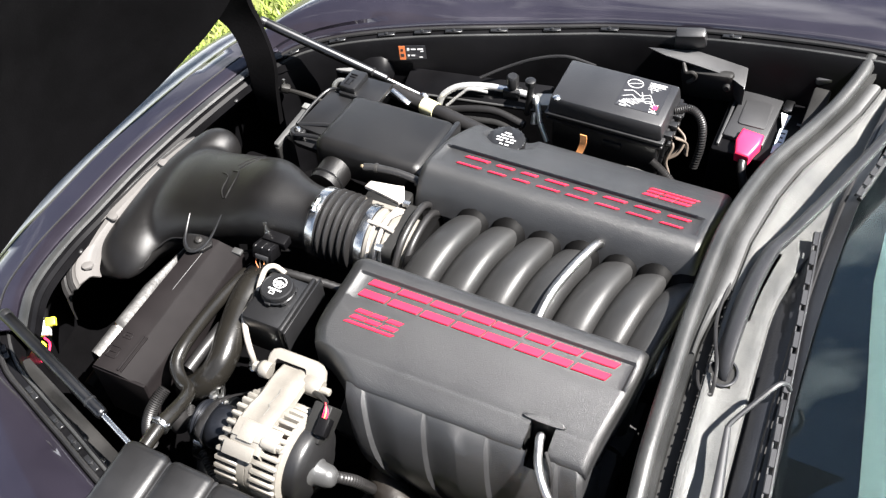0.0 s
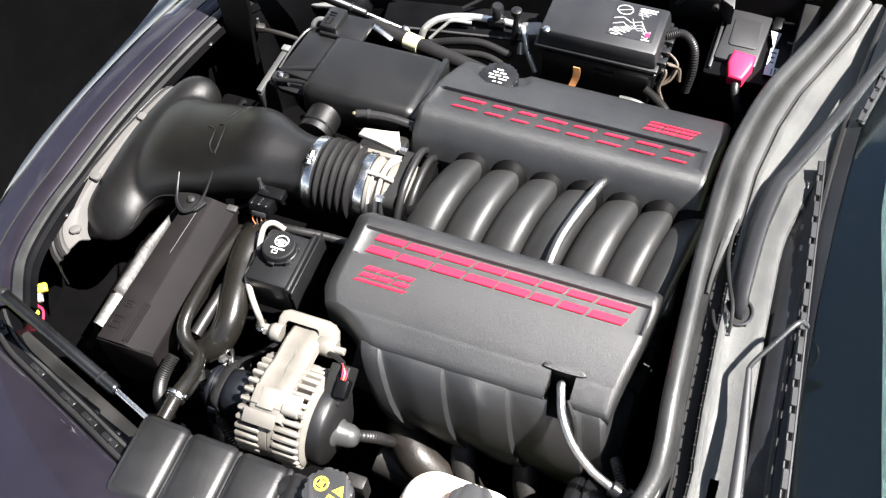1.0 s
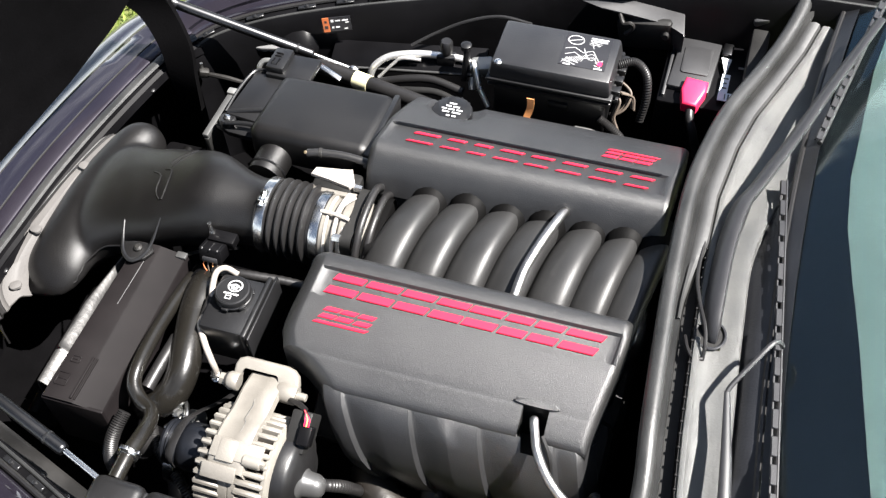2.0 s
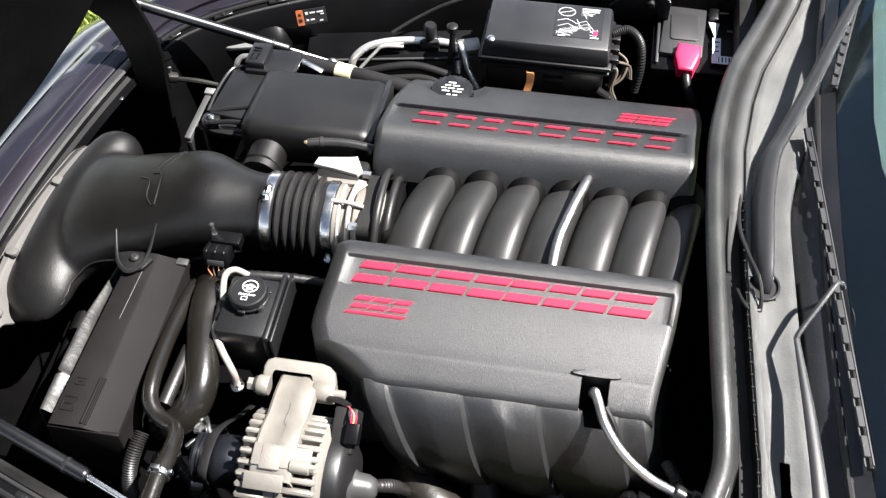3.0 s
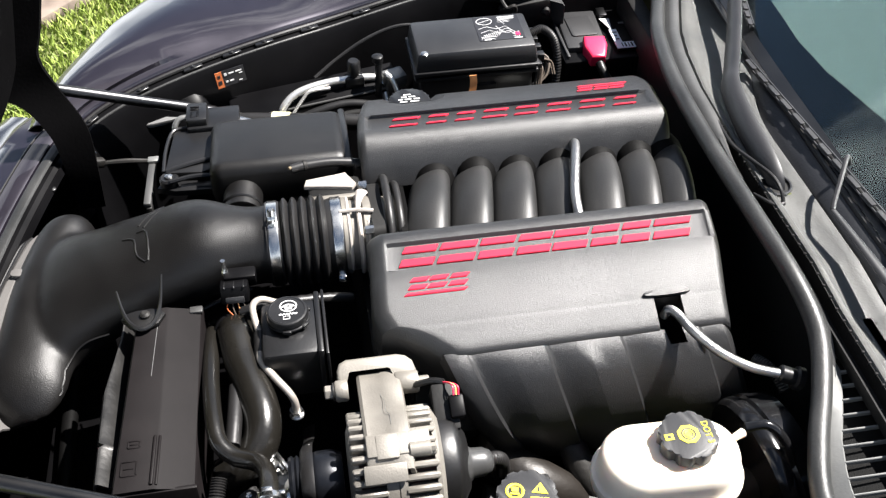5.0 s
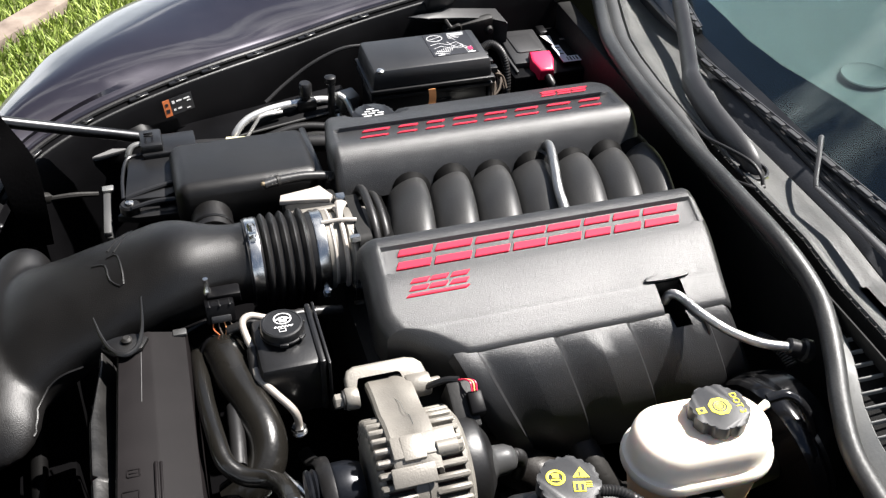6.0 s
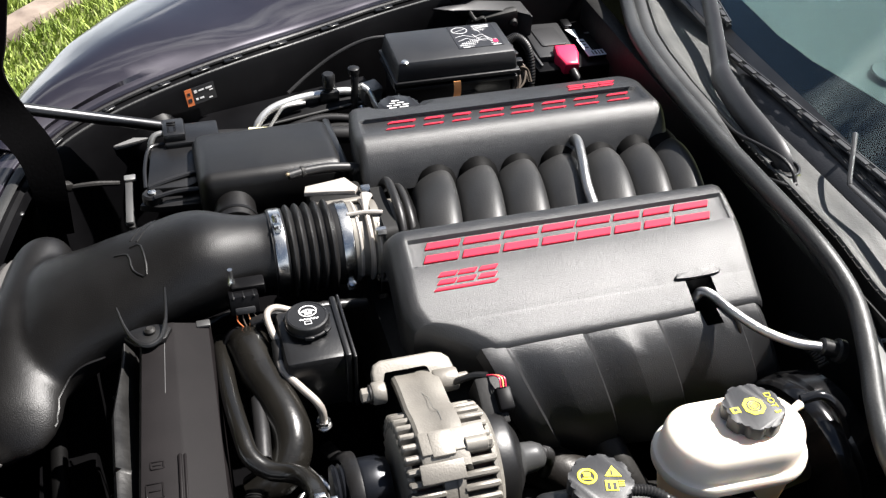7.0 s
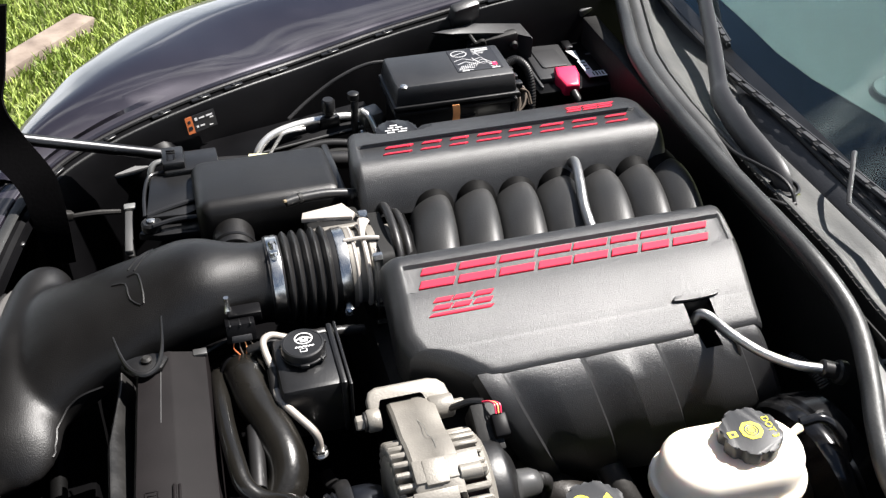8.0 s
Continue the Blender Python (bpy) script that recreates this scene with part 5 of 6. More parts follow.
battery = thing("battery", (0.28, 0.5, 0.55), "black car battery with a red terminal cover", "car battery")
part("case", box((0.285, 0.50, 0.63), (0.20, 0.18, 0.12), 0.006), M_INNER, battery)
part("hold_down", box((0.238, 0.505, 0.694), (0.075, 0.13, 0.014), 0.004, pose(0, 0, 0, 0, 0, -3)), M_CAP, battery, "dark grey moulded top plate")
part("plate_inset", prism(rounded(0.05, 0.07, 0.006, 3), 0.003, Matrix.Translation((0.24, 0.512, 0.7005)), 0.001), M_CAP, battery)
part("side_wall", box((0.192, 0.49, 0.672), (0.006, 0.14, 0.05), 0.002, pose(0, 0, 0, 0, 8, 0)), M_CAP, battery)
part("terminal_cover", prism([(-0.02, 0.028), (0.02, 0.028), (0.022, 0.005), (0.014, -0.03), (-0.012, -0.03), (-0.022, 0.0)], 0.024, Matrix.Translation((0.246, 0.43, 0.688)) @ pose(0, 0, 0, 10, 0, -6), 0.006, seg=3), M_CAPRED, battery, "bright red plastic terminal cover")
part("cable", tube([(0.247, 0.40, 0.69), (0.25, 0.385, 0.682), (0.262, 0.37, 0.66), (0.275, 0.36, 0.62)], 0.008, 10), M_RUBBER, battery, "thick black battery cable")
part("vent_strip", box((0.325, 0.50, 0.694), (0.07, 0.14, 0.008), 0.003), M_INNER, battery)
part("label_field", box((0.318, 0.437, 0.6995), (0.060, 0.020, 0.001), 0), M_PALEBLUE, battery, "pale blue and white label")
part("label_field", box((0.296, 0.470, 0.6995), (0.014, 0.046, 0.001), 0), M_PALEBLUE, battery, "pale blue and white label")
part("label_corner", prism([(-0.009, 0.022), (0.010, 0.020), (0.004, -0.024)], 0.001, Matrix.Translation((0.290, 0.512, 0.700))), M_PRINT, battery, "white label corner")
for i in range(7):
    part("label_line", box((0.300 + i * 0.006, 0.437, 0.7005), (0.003 if i % 2 else 0.0018, 0.013, 0.0006), 0), M_INKBLACK, battery)
for y, w in ((0.482, 0.010), (0.470, 0.006), (0.458, 0.008)):
    part("label_line", box((0.296, y, 0.7005), (w, 0.003, 0.0006), 0), M_INKBLACK, battery)
for x, y, w in ((0.322, 0.515, 0.016), (0.330, 0.498, 0.008), (0.330, 0.482, 0.010)):
    part("print_bar", box((x, y, 0.6995), (w, 0.005, 0.001), 0, None), M_GREYPLATE, battery)
part("vent_cap", box((0.290, 0.552, 0.702), (0.018, 0.030, 0.010), 0.003), M_STRUT, battery, "glossy vent cap")
part("terminal", lathe([(0.012, 0), (0.012, 0.012), (0.008, 0.018), (0, 0.018)], Matrix.Translation((0.252, 0.585, 0.70)), 14), M_STEEL, battery, "bright negative terminal")
part("terminal_lug", box((0.258, 0.588, 0.714), (0.03, 0.012, 0.006), 0.002, pose(0, 0, 0, 10, 20, 30)), M_COPPERMETAL, battery)
part("terminal_clamp", tube([(0.244, 0.575, 0.712), (0.238, 0.586, 0.718), (0.246, 0.598, 0.722), (0.262, 0.597, 0.716)], 0.0035, 8, 4), M_STEEL, battery, "bright bent terminal clamp")
part("clamp_bolt", lathe([(0.006, 0), (0.006, 0.006), (0.003, 0.008), (0, 0.012)], Matrix.Translation((0.240, 0.592, 0.718)), 6), M_STEEL, battery)

battery.matrix_basis = Matrix.Translation((-0.004, 0.033, 0.008)) @ battery.matrix_basis

lines = thing("refrigerant_line", (-0.25, 0.42, 0.65), "bent bright aluminium refrigerant line with black service caps", "refrigerant line")
part("pipe", tube([(-0.345, 0.40, 0.655), (-0.335, 0.41, 0.682), (-0.31, 0.425, 0.698), (-0.27, 0.437, 0.704), (-0.22, 0.445, 0.705), (-0.17, 0.448, 0.702), (-0.155, 0.44, 0.69), (-0.15, 0.42, 0.66)], 0.0068, 12), M_ALU, lines)
part("thin_pipe", tube([(-0.325, 0.40, 0.665), (-0.30, 0.418, 0.69), (-0.285, 0.425, 0.70), (-0.25, 0.43, 0.70)], 0.003, 8), M_ALU, lines)
part("service_cap", lathe([(0.009, 0), (0.009, 0.012), (0.012, 0.014), (0.012, 0.032), (0.009, 0.036), (0, 0.036)], Matrix.Translation((-0.205, 0.448, 0.705)), 16), M_PLASTIC, lines, "black service cap")
part("service_block", box((-0.205, 0.446, 0.70), (0.035, 0.022, 0.022), 0.004), M_PLASTIC, lines)
part("post", box((-0.163, 0.43, 0.715), (0.012, 0.014, 0.08), 0.004, pose(0, 0, 0, -8, 4, 0)), M_PLASTIC, lines, "tall black plastic post")
part("post_cap", lathe([(0.008, 0), (0.010, 0.002), (0.010, 0.012), (0.006, 0.014), (0, 0.014)], Matrix.Translation((-0.163, 0.434, 0.742)), 12), M_PLASTIC, lines, "bright fitting on the post")
part("valve_block", box((-0.135, 0.44, 0.70), (0.04, 0.03, 0.03), 0.005, pose(0, 0, 0, 10, 0, 20)), M_GREYPIPE, lines)
part("elbow", tube([(-0.15, 0.43, 0.72), (-0.14, 0.415, 0.715), (-0.13, 0.40, 0.69), (-0.11, 0.385, 0.66)], 0.005, 10), M_ALU, lines)
heater = thing("heater_hose", (-0.24, 0.34, 0.65), "black foam-wrapped pipe with a cream tape band", "heater hose")
part("hose", tube([(-0.46, 0.40, 0.67), (-0.40, 0.375, 0.685), (-0.34, 0.36, 0.688), (-0.27, 0.345, 0.69), (-0.20, 0.33, 0.69), (-0.12, 0.315, 0.685)], 0.0145, 14), M_RUBBER, heater)
part("tape_band", tube([(-0.355, 0.3635, 0.688), (-0.325, 0.3565, 0.6887)], 0.0162, 16, 1), M_TAPE, heater, "cream paper tape band")
part("clip", box((-0.40, 0.355, 0.70), (0.05, 0.012, 0.008), 0.003, pose(0, 0, 0, 0, 10, -20)), M_STEEL, heater, "bright spring clip")
part("small_hose", tube([(-0.33, 0.39, 0.66), (-0.27, 0.40, 0.675), (-0.22, 0.405, 0.68), (-0.16, 0.395, 0.675)], 0.008, 10), M_RUBBER, heater)
part("small_hose", tube([(-0.31, 0.375, 0.66), (-0.25, 0.38, 0.67), (-0.2, 0.38, 0.675), (-0.14, 0.36, 0.67)], 0.007, 10), M_DARK, heater)
cablex = thing("release_cable", (-0.2, 0.5, 0.7), "thin black cable along the inner fender", "cable")
part("cable", tube([(-0.275, 0.452, 0.71), (-0.235, 0.475, 0.728), (-0.18, 0.495, 0.752), (-0.12, 0.505, 0.768), (-0.06, 0.50, 0.768)], 0.0032, 8), M_RUBBER, cablex)

# ---- fluid reservoirs ----
def lobed(r, k, depth, n=96):
    return [((r - depth * max(0, math.cos(k * a)) ** 2) * math.cos(a), (r - depth * max(0, math.cos(k * a)) ** 2) * math.sin(a)) for a in [i * 2 * math.pi / n for i in range(n)]]


def flat_text(body, size, m, mt, parent):
    cu = bpy.data.curves.new("text", "FONT")
    cu.body, cu.size, cu.extrude, cu.align_x, cu.align_y = body, size, 0.0004, "CENTER", "CENTER"
    ob = bpy.data.objects.new("text", cu)
    me = bpy.data.meshes.new_from_object(ob)
    bpy.data.objects.remove(ob)
    b = bmesh.new()
    b.from_mesh(me)
    bmesh.ops.transform(b, matrix=m, verts=b.verts)
    bpy.data.meshes.remove(me)
    part("printed_text", b, mt, parent, "yellow printed lettering", smooth=False)


brake = thing("brake_reservoir", (0.07, -0.5, 0.65), "milky white brake fluid reservoir with a lobed black cap", "brake reservoir")
BR = Matrix.Translation((0.066, -0.488, 0)) @ pose(0, 0, 0, 0, 0, -2) @ Matrix.Diagonal((0.92, 0.92, 1, 1))
def stadium(rings):
    return loft([[BR @ Vector((x, y, z)) for x, y in rounded(w, h, min(w, h) * 0.48, 8)] for w, h, z in rings])


part("tank", stadium([(0.172, 0.099, 0.7375), (0.187, 0.113, 0.738), (0.191, 0.117, 0.740), (0.192, 0.118, 0.744), (0.191, 0.117, 0.749), (0.188, 0.114, 0.7515), (0.180, 0.106, 0.7525), (0.1775, 0.1035, 0.754), (0.1765, 0.1025, 0.757), (0.1755, 0.1015, 0.770), (0.173, 0.099, 0.778), (0.168, 0.094, 0.784), (0.160, 0.086, 0.788), (0.148, 0.074, 0.7905), (0.12, 0.05, 0.7915)]), M_WHITE, brake)
part("lower_tank", stadium([(0.12, 0.07, 0.66), (0.152, 0.086, 0.67), (0.172, 0.099, 0.73), (0.174, 0.101, 0.7385)]), M_AMBER, brake)
cap = part("cap", prism(lobed(0.0335, 8, 0.0045), 0.016, Matrix.Translation((0.083, -0.486, 0.794)), 0.0025), M_CAP, brake, "black lobed filler cap")
part("cap_neck", lathe([(0.028, 0.785), (0.028, 0.796)], Matrix.Translation((0.083, -0.486, 0)), 24), M_CAP, cap)
CAPM = Matrix.Translation((0.083, -0.486, 0.8101)) @ pose(0, 0, 0, 0, 0, -90)
octa = [(0.013 * math.cos(a), 0.013 * math.sin(a)) for a in [radians(22.5 + 45 * i) for i in range(8)]]
part("print_octagon", prism(octa, 0.0006, CAPM), M_YELLOW, cap, "yellow printed octagon")
ring_print(0, 0, 0.0075, 0.0011, M_CAP, cap, CAPM @ Matrix.Translation((0, 0, 0.0004)))
ring_print(0, 0, 0.0045, 0.0008, M_CAP, cap, CAPM @ Matrix.Translation((0, 0, 0.0004)))
flat_text("DOT 3", 0.0105, CAPM @ Matrix.Translation((0.0005, 0.0215, 0.0004)), M_YELLOW, cap)
part("print_mark", flat_box(CAPM, (0.001, -0.0225, 0.0004), (0.008, 0.010, 0.0006)), M_YELLOW, cap, "small yellow printed mark")
part("print_mark", flat_box(CAPM, (0.001, -0.0225, 0.0008), (0.004, 0.004, 0.0006)), M_CAP, cap)
part("breather", lathe([(0.0045, 0), (0.0055, 0.012), (0.003, 0.014)], along((0.15, -0.47, 0.77), (0.18, -0.46, 0.775)), 12), M_WHITE, brake)
booster = thing("brake_booster", (0.2, -0.47, 0.6), "glossy black brake booster drum behind the reservoir", "brake booster")
part("drum", lathe([(0.05, 0), (0.095, 0.004), (0.10, 0.012), (0.10, 0.022), (0.097, 0.026), (0.10, 0.03), (0.092, 0.06), (0.06, 0.075)], along((0.20, -0.44, 0.64), (0.26, -0.43, 0.65)), 36), M_GLOSSBLACK, booster)
part("master_cylinder", tube([(-0.03, -0.49, 0.635), (0.20, -0.455, 0.645)], 0.022, 16, 1), M_IRON, booster)
part("vacuum_hose", tube([(0.17, -0.455, 0.765), (0.195, -0.46, 0.77), (0.215, -0.475, 0.75), (0.225, -0.49, 0.71), (0.225, -0.50, 0.66)], 0.0062, 10), M_GLOSSBLACK, booster)
clutch = thing("clutch_reservoir", (0.036, -0.563, 0.66), "small black round clutch fluid reservoir cap", "fluid reservoir")
CL = Matrix.Translation((0.036, -0.563, 0.0))
ccap2 = part("cap", lathe([(0.027, 0.708), (0.030, 0.710), (0.030, 0.716), (0.0285, 0.7175), (0.0285, 0.730), (0.027, 0.7335), (0.023, 0.735), (0, 0.7355)], CL, 32), M_PLASTIC, clutch)
part("tank", lathe([(0.024, 0.63), (0.026, 0.64), (0.026, 0.71)], CL, 24), M_PLASTIC, clutch)
for x, y, w in ((-0.004, 0.010, 0.016), (0.004, 0.005, 0.010)):
    part("print_bar", box((x, y, 0.7356), (w, 0.0026, 0.0008), 0, CL @ pose(0, 0, 0, 0, 0, 30)), M_PRINT, ccap2, "white printed bar")
part("spout", box((0.062, -0.540, 0.722), (0.026, 0.02, 0.018), 0.004), M_INNER, clutch)

coolant = thing("coolant_tank", (-0.26, -0.55, 0.65), "ribbed black coolant surge tank with a lobed cap", "coolant tank")
for i in range(4):
    xc = -0.372 + i * 0.078
    part("segment", box((xc, -0.553, 0.715), (0.076, 0.125 - 0.006 * i, 0.10), 0.014, pose(0, 0, 0, 0, 3, 0), seg=3), M_TANK, coolant)
    if i < 3:
        part("groove", box((xc + 0.039, -0.553, 0.71), (0.014, 0.112, 0.092), 0.006), M_TANK, coolant)
part("neck", tube([(-0.20, -0.525, 0.735), (-0.15, -0.522, 0.745), (-0.11, -0.521, 0.75)], 0.022, 14), M_TANK, coolant)
part("neck_riser", lathe([(0.026, 0.74), (0.026, 0.772)], Matrix.Translation((-0.11, -0.521, 0)), 20), M_TANK, coolant)
ccap = part("cap", prism(lobed(0.034, 8, 0.0042), 0.018, Matrix.Translation((-0.106, -0.521, 0.770)), 0.003), M_CAP, coolant, "dark grey lobed pressure cap")
CC = Matrix.Translation((-0.106, -0.521, 0.7882)) @ pose(0, 0, 0, 0, 0, -15)
ring_print(-0.014, 0.004, 0.009, 0.0016, M_YELLOW, ccap, CC)
part("print_mark", flat_box(CC, (-0.014, 0.006, 0.0005), (0.007, 0.006, 0.0006)), M_YELLOW, ccap, "yellow printed symbol")
part("print_mark", flat_box(CC, (-0.014, 0.0005, 0.0005), (0.010, 0.002, 0.0006)), M_YELLOW, ccap)
line_print([(-0.0205, 0.0105), (-0.0075, -0.0025)], 0.0008, M_YELLOW, ccap, CC)
part("print_triangle", prism([(0.004, 0.004), (0.022, 0.004), (0.013, 0.018)], 0.0006, CC), M_YELLOW, ccap, "yellow printed triangle")
part("print_mark", flat_box(CC, (0.0115, 0.0085, 0.0008), (0.0018, 0.006, 0.0006)), M_CAP, ccap)
part("print_mark", flat_box(CC, (0.010, -0.008, 0.0005), (0.013, 0.013, 0.0006)), M_YELLOW, ccap, "yellow printed symbol")
for dx in (-0.003, 0.003):
    part("print_slot", flat_box(CC, (0.010 + dx, -0.009, 0.0009), (0.0032, 0.009, 0.0006)), M_CAP, ccap)
for k in range(3):
    part("print_bar", flat_box(CC, (0.0205, -0.002 - 0.003 * k, 0.0005), (0.006, 0.0014, 0.0006)), M_YELLOW, ccap)
part("overflow_hose", tube([(-0.07, -0.525, 0.765), (-0.05, -0.53, 0.762), (-0.03, -0.545, 0.755), (-0.01, -0.56, 0.74), (0.01, -0.57, 0.70)], 0.006, 10, 12, ridges=0.15), M_RUBBER, coolant, "corrugated overflow hose")
part("bracket", box((-0.085, -0.485, 0.735), (0.03, 0.02, 0.05), 0.004), M_IRON, coolant)

steering = thing("steering_reservoir", (-0.345, -0.18, 0.65), "black power steering fluid reservoir with printed cap", "fluid reservoir")
part("tank", box((-0.348, -0.183, 0.70), (0.078, 0.10, 0.085), 0.008), M_PLASTIC, steering)
part("flange", box((-0.311, -0.18, 0.703), (0.008, 0.112, 0.085), 0.003), M_PLASTIC, steering)
part("flange", box((-0.303, -0.178, 0.698), (0.004, 0.118, 0.088), 0.0015), M_PLASTIC, steering)
part("neck", lathe([(0.022, 0.735), (0.022, 0.75)], Matrix.Translation((-0.350, -0.172, 0)), 20), M_PLASTIC, steering)
scap = part("cap", lathe([(0.0265, 0), (0.0285, 0.001), (0.0285, 0.0035), (0.0272, 0.0045), (0.0272, 0.0125), (0.0262, 0.0145), (0.0238, 0.0152), (0.0232, 0.0146), (0.0, 0.0146)], Matrix.Translation((-0.350, -0.172, 0.747)), 40), M_PLASTIC, steering, "black round cap")
for a in (25, 150, 265, 320):
    part("cap_lug", box((-0.350 + 0.0285 * math.cos(radians(a)), -0.172 + 0.0285 * math.sin(radians(a)), 0.7495), (0.005, 0.011, 0.005), 0.0012, pose(0, 0, 0, 0, 0, a)), M_PLASTIC, scap)
SC = Matrix.Translation((-0.350, -0.172, 0.7618))
ring_print(0.002, 0.0075, 0.0098, 0.0009, M_PRINT, scap, SC, 1.1)
part("print_wheel", prism([(-0.0085, 0.0052), (-0.003, 0.0060), (-0.0025, 0.0010), (0.0065, 0.0010), (0.007, 0.0060), (0.0125, 0.0052), (0.0080, 0.0092), (0.002, 0.0112), (-0.004, 0.0092)], 0.0006, SC), M_PRINT, scap, "white printed wheel symbol")
part("print_hub", lathe([(0.0016, 0.0006), (0.0016, 0.001), (0, 0.001)], SC @ Matrix.Translation((0.002, 0.0068, 0)), 10), M_PLASTIC, scap)
line_print([(-0.0105 + 0.0021 * q, -0.0072 + (0.0011 if q % 2 else -0.0009)) for q in range(12)], 0.0012, M_PRINT, scap, SC)
part("print_frame", box((-0.001, -0.0140, 0.0005), (0.009, 0.006, 0.0006), 0, SC), M_PRINT, scap, "white printed frame")
part("print_frame", box((-0.001, -0.0140, 0.0009), (0.0068, 0.0038, 0.0006), 0, SC), M_PLASTIC, scap)
ret = thing("return_pipe", (-0.37, -0.2, 0.68), "matt grey bent steel return pipe with a rubber sleeve", "steel pipe")
part("upper_pipe", tube([(-0.365, -0.128, 0.735), (-0.385, -0.126, 0.742), (-0.396, -0.137, 0.742), (-0.394, -0.16, 0.735), (-0.388, -0.18, 0.728)], 0.0047, 10), M_DULLPIPE, ret)
part("sleeve", tube([(-0.389, -0.175, 0.729), (-0.39, -0.195, 0.722), (-0.391, -0.21, 0.716)], 0.0085, 10), M_RUBBER, ret)
part("lower_pipe", tube([(-0.391, -0.205, 0.722), (-0.389, -0.222, 0.722), (-0.373, -0.245, 0.714), (-0.358, -0.262, 0.703), (-0.352, -0.268, 0.688), (-0.352, -0.270, 0.66)], 0.0050, 10), M_DULLPIPE, ret)
part("nut", lathe([(0.009, 0), (0.009, 0.012), (0.006, 0.014)], along((-0.352, -0.269, 0.676), (-0.352, -0.27, 0.64)), 6), M_STEEL, ret)
part("banjo_ring", tube([(-0.352 + 0.0085 * math.cos(a), -0.270 + 0.0085 * math.sin(a), 0.668) for a in [q * math.pi / 6 for q in range(13)]], 0.0022, 8, 2), M_STEEL, ret, "bright banjo ring")

# ---- alternator ----
alt = thing("alternator", (-0.25, -0.39, 0.6), "cast aluminium alternator with slotted housing", "alternator")
AZ, AY = 0.694, -0.397
ALT = Matrix.Translation((0, AY, AZ)) @ Matrix.Rotation(math.pi / 2, 4, "Y")
part("core", lathe([(0.03, -0.288), (0.058, -0.286), (0.058, -0.184), (0.03, -0.182)], ALT, 32), M_COIL, alt, "dark copper windings")
part("centre_band", lathe([(0.066, -0.252), (0.0735, -0.252), (0.0735, -0.239), (0.072, -0.2385), (0.072, -0.2375), (0.0735, -0.237), (0.0735, -0.228), (0.066, -0.228)], ALT, 44), M_CAST, alt)
part("front_face", lathe([(0.03, -0.294), (0.052, -0.293), (0.060, -0.290), (0.0635, -0.285), (0.0635, -0.2815), (0.055, -0.2815)], ALT, 44), M_CAST, alt)
part("rear_face", lathe([(0.06, -0.193), (0.0705, -0.193), (0.0705, -0.188), (0.064, -0.183), (0.03, -0.181)], ALT, 44), M_CAST, alt)
for k in range(32):
    a = radians(k * 360 / 32)
    for xa, xb in ((-0.290, -0.250), (-0.231, -0.189)):
        c = Vector(((xa + xb) / 2, AY + 0.067 * math.cos(a), AZ + 0.067 * math.sin(a)))
        part("fin", box(c, (xb - xa, 0.0078, 0.016), 0.0022, pose(0, 0, 0, math.degrees(a) - 90), seg=1), M_CAST, alt)
spine = [Vector((0, AY + r * math.cos(radians(a)), AZ + r * math.sin(radians(a)))) for a, r in ((20, 0.088), (38, 0.084), (56, 0.0785), (75, 0.0765), (95, 0.0765), (112, 0.076), (128, 0.075))]
spine = [Vector((0, -0.288, 0.747)), Vector((0, -0.318, 0.756))] + spine[2:]
part("spine", sheet([[p + Vector((x, 0, h)) for x, h in ((-0.272, -0.008), (-0.2715, 0.0), (-0.268, 0.003), (-0.243, 0.003), (-0.241, 0.0045), (-0.222, 0.0045), (-0.219, 0.003), (-0.2165, -0.008))] for p in spline(spine, 4)], 0.006), M_CAST, alt)
for x, w, dep, h, a in ((-0.234, 0.074, 0.028, 0.0045, 104), (-0.247, 0.026, 0.030, 0.0065, 106), (-0.252, 0.05, 0.022, 0.0045, 128)):
    c = Vector((x, AY + 0.0785 * math.cos(radians(a)), AZ + 0.0785 * math.sin(radians(a))))
    part("spine_pad", box(c, (w, dep, h), 0.002, pose(0, 0, 0, a - 90)), M_CAST, alt)
part("casting_line", tube([(-0.2445, -0.320, 0.7575), (-0.2455, -0.335, 0.761), (-0.242, -0.345, 0.7645), (-0.2425, -0.368, 0.7715), (-0.239, -0.373, 0.7725), (-0.239, -0.39, 0.775)], 0.0003, 6, 2), M_GREYPIPE, alt, "fine dark parting line")
part("clamp_boss", lathe([(0.0, 0), (0.008, 0), (0.009, 0.001), (0.009, 0.024), (0.008, 0.025), (0.0, 0.025)], along((-0.222, AY - 0.026, AZ + 0.071), (-0.15, AY - 0.026, AZ + 0.071)), 18), M_CAST, alt)
part("clamp_bolt", lathe([(0.0055, 0), (0.0055, 0.005), (0.003, 0.0065), (0, 0.0065)], along((-0.197, AY - 0.026, AZ + 0.071), (-0.15, AY - 0.026, AZ + 0.071)), 6), M_CAST, alt)
part("rear_cover", lathe([(0.05, -0.184), (0.062, -0.183), (0.062, -0.168), (0.058, -0.162), (0.048, -0.158), (0.035, -0.150), (0.02, -0.149)], ALT, 36), M_TANK, alt, "black rear end cap")
part("terminal_boot", lathe([(0.028, -0.15), (0.023, -0.145), (0.0185, -0.140), (0.0175, -0.126), (0.013, -0.117), (0.008, -0.114), (0, -0.114)], ALT @ Matrix.Translation((-0.010, -0.012, -0.006)), 22), M_BOOT, alt, "grey rubber terminal boot")
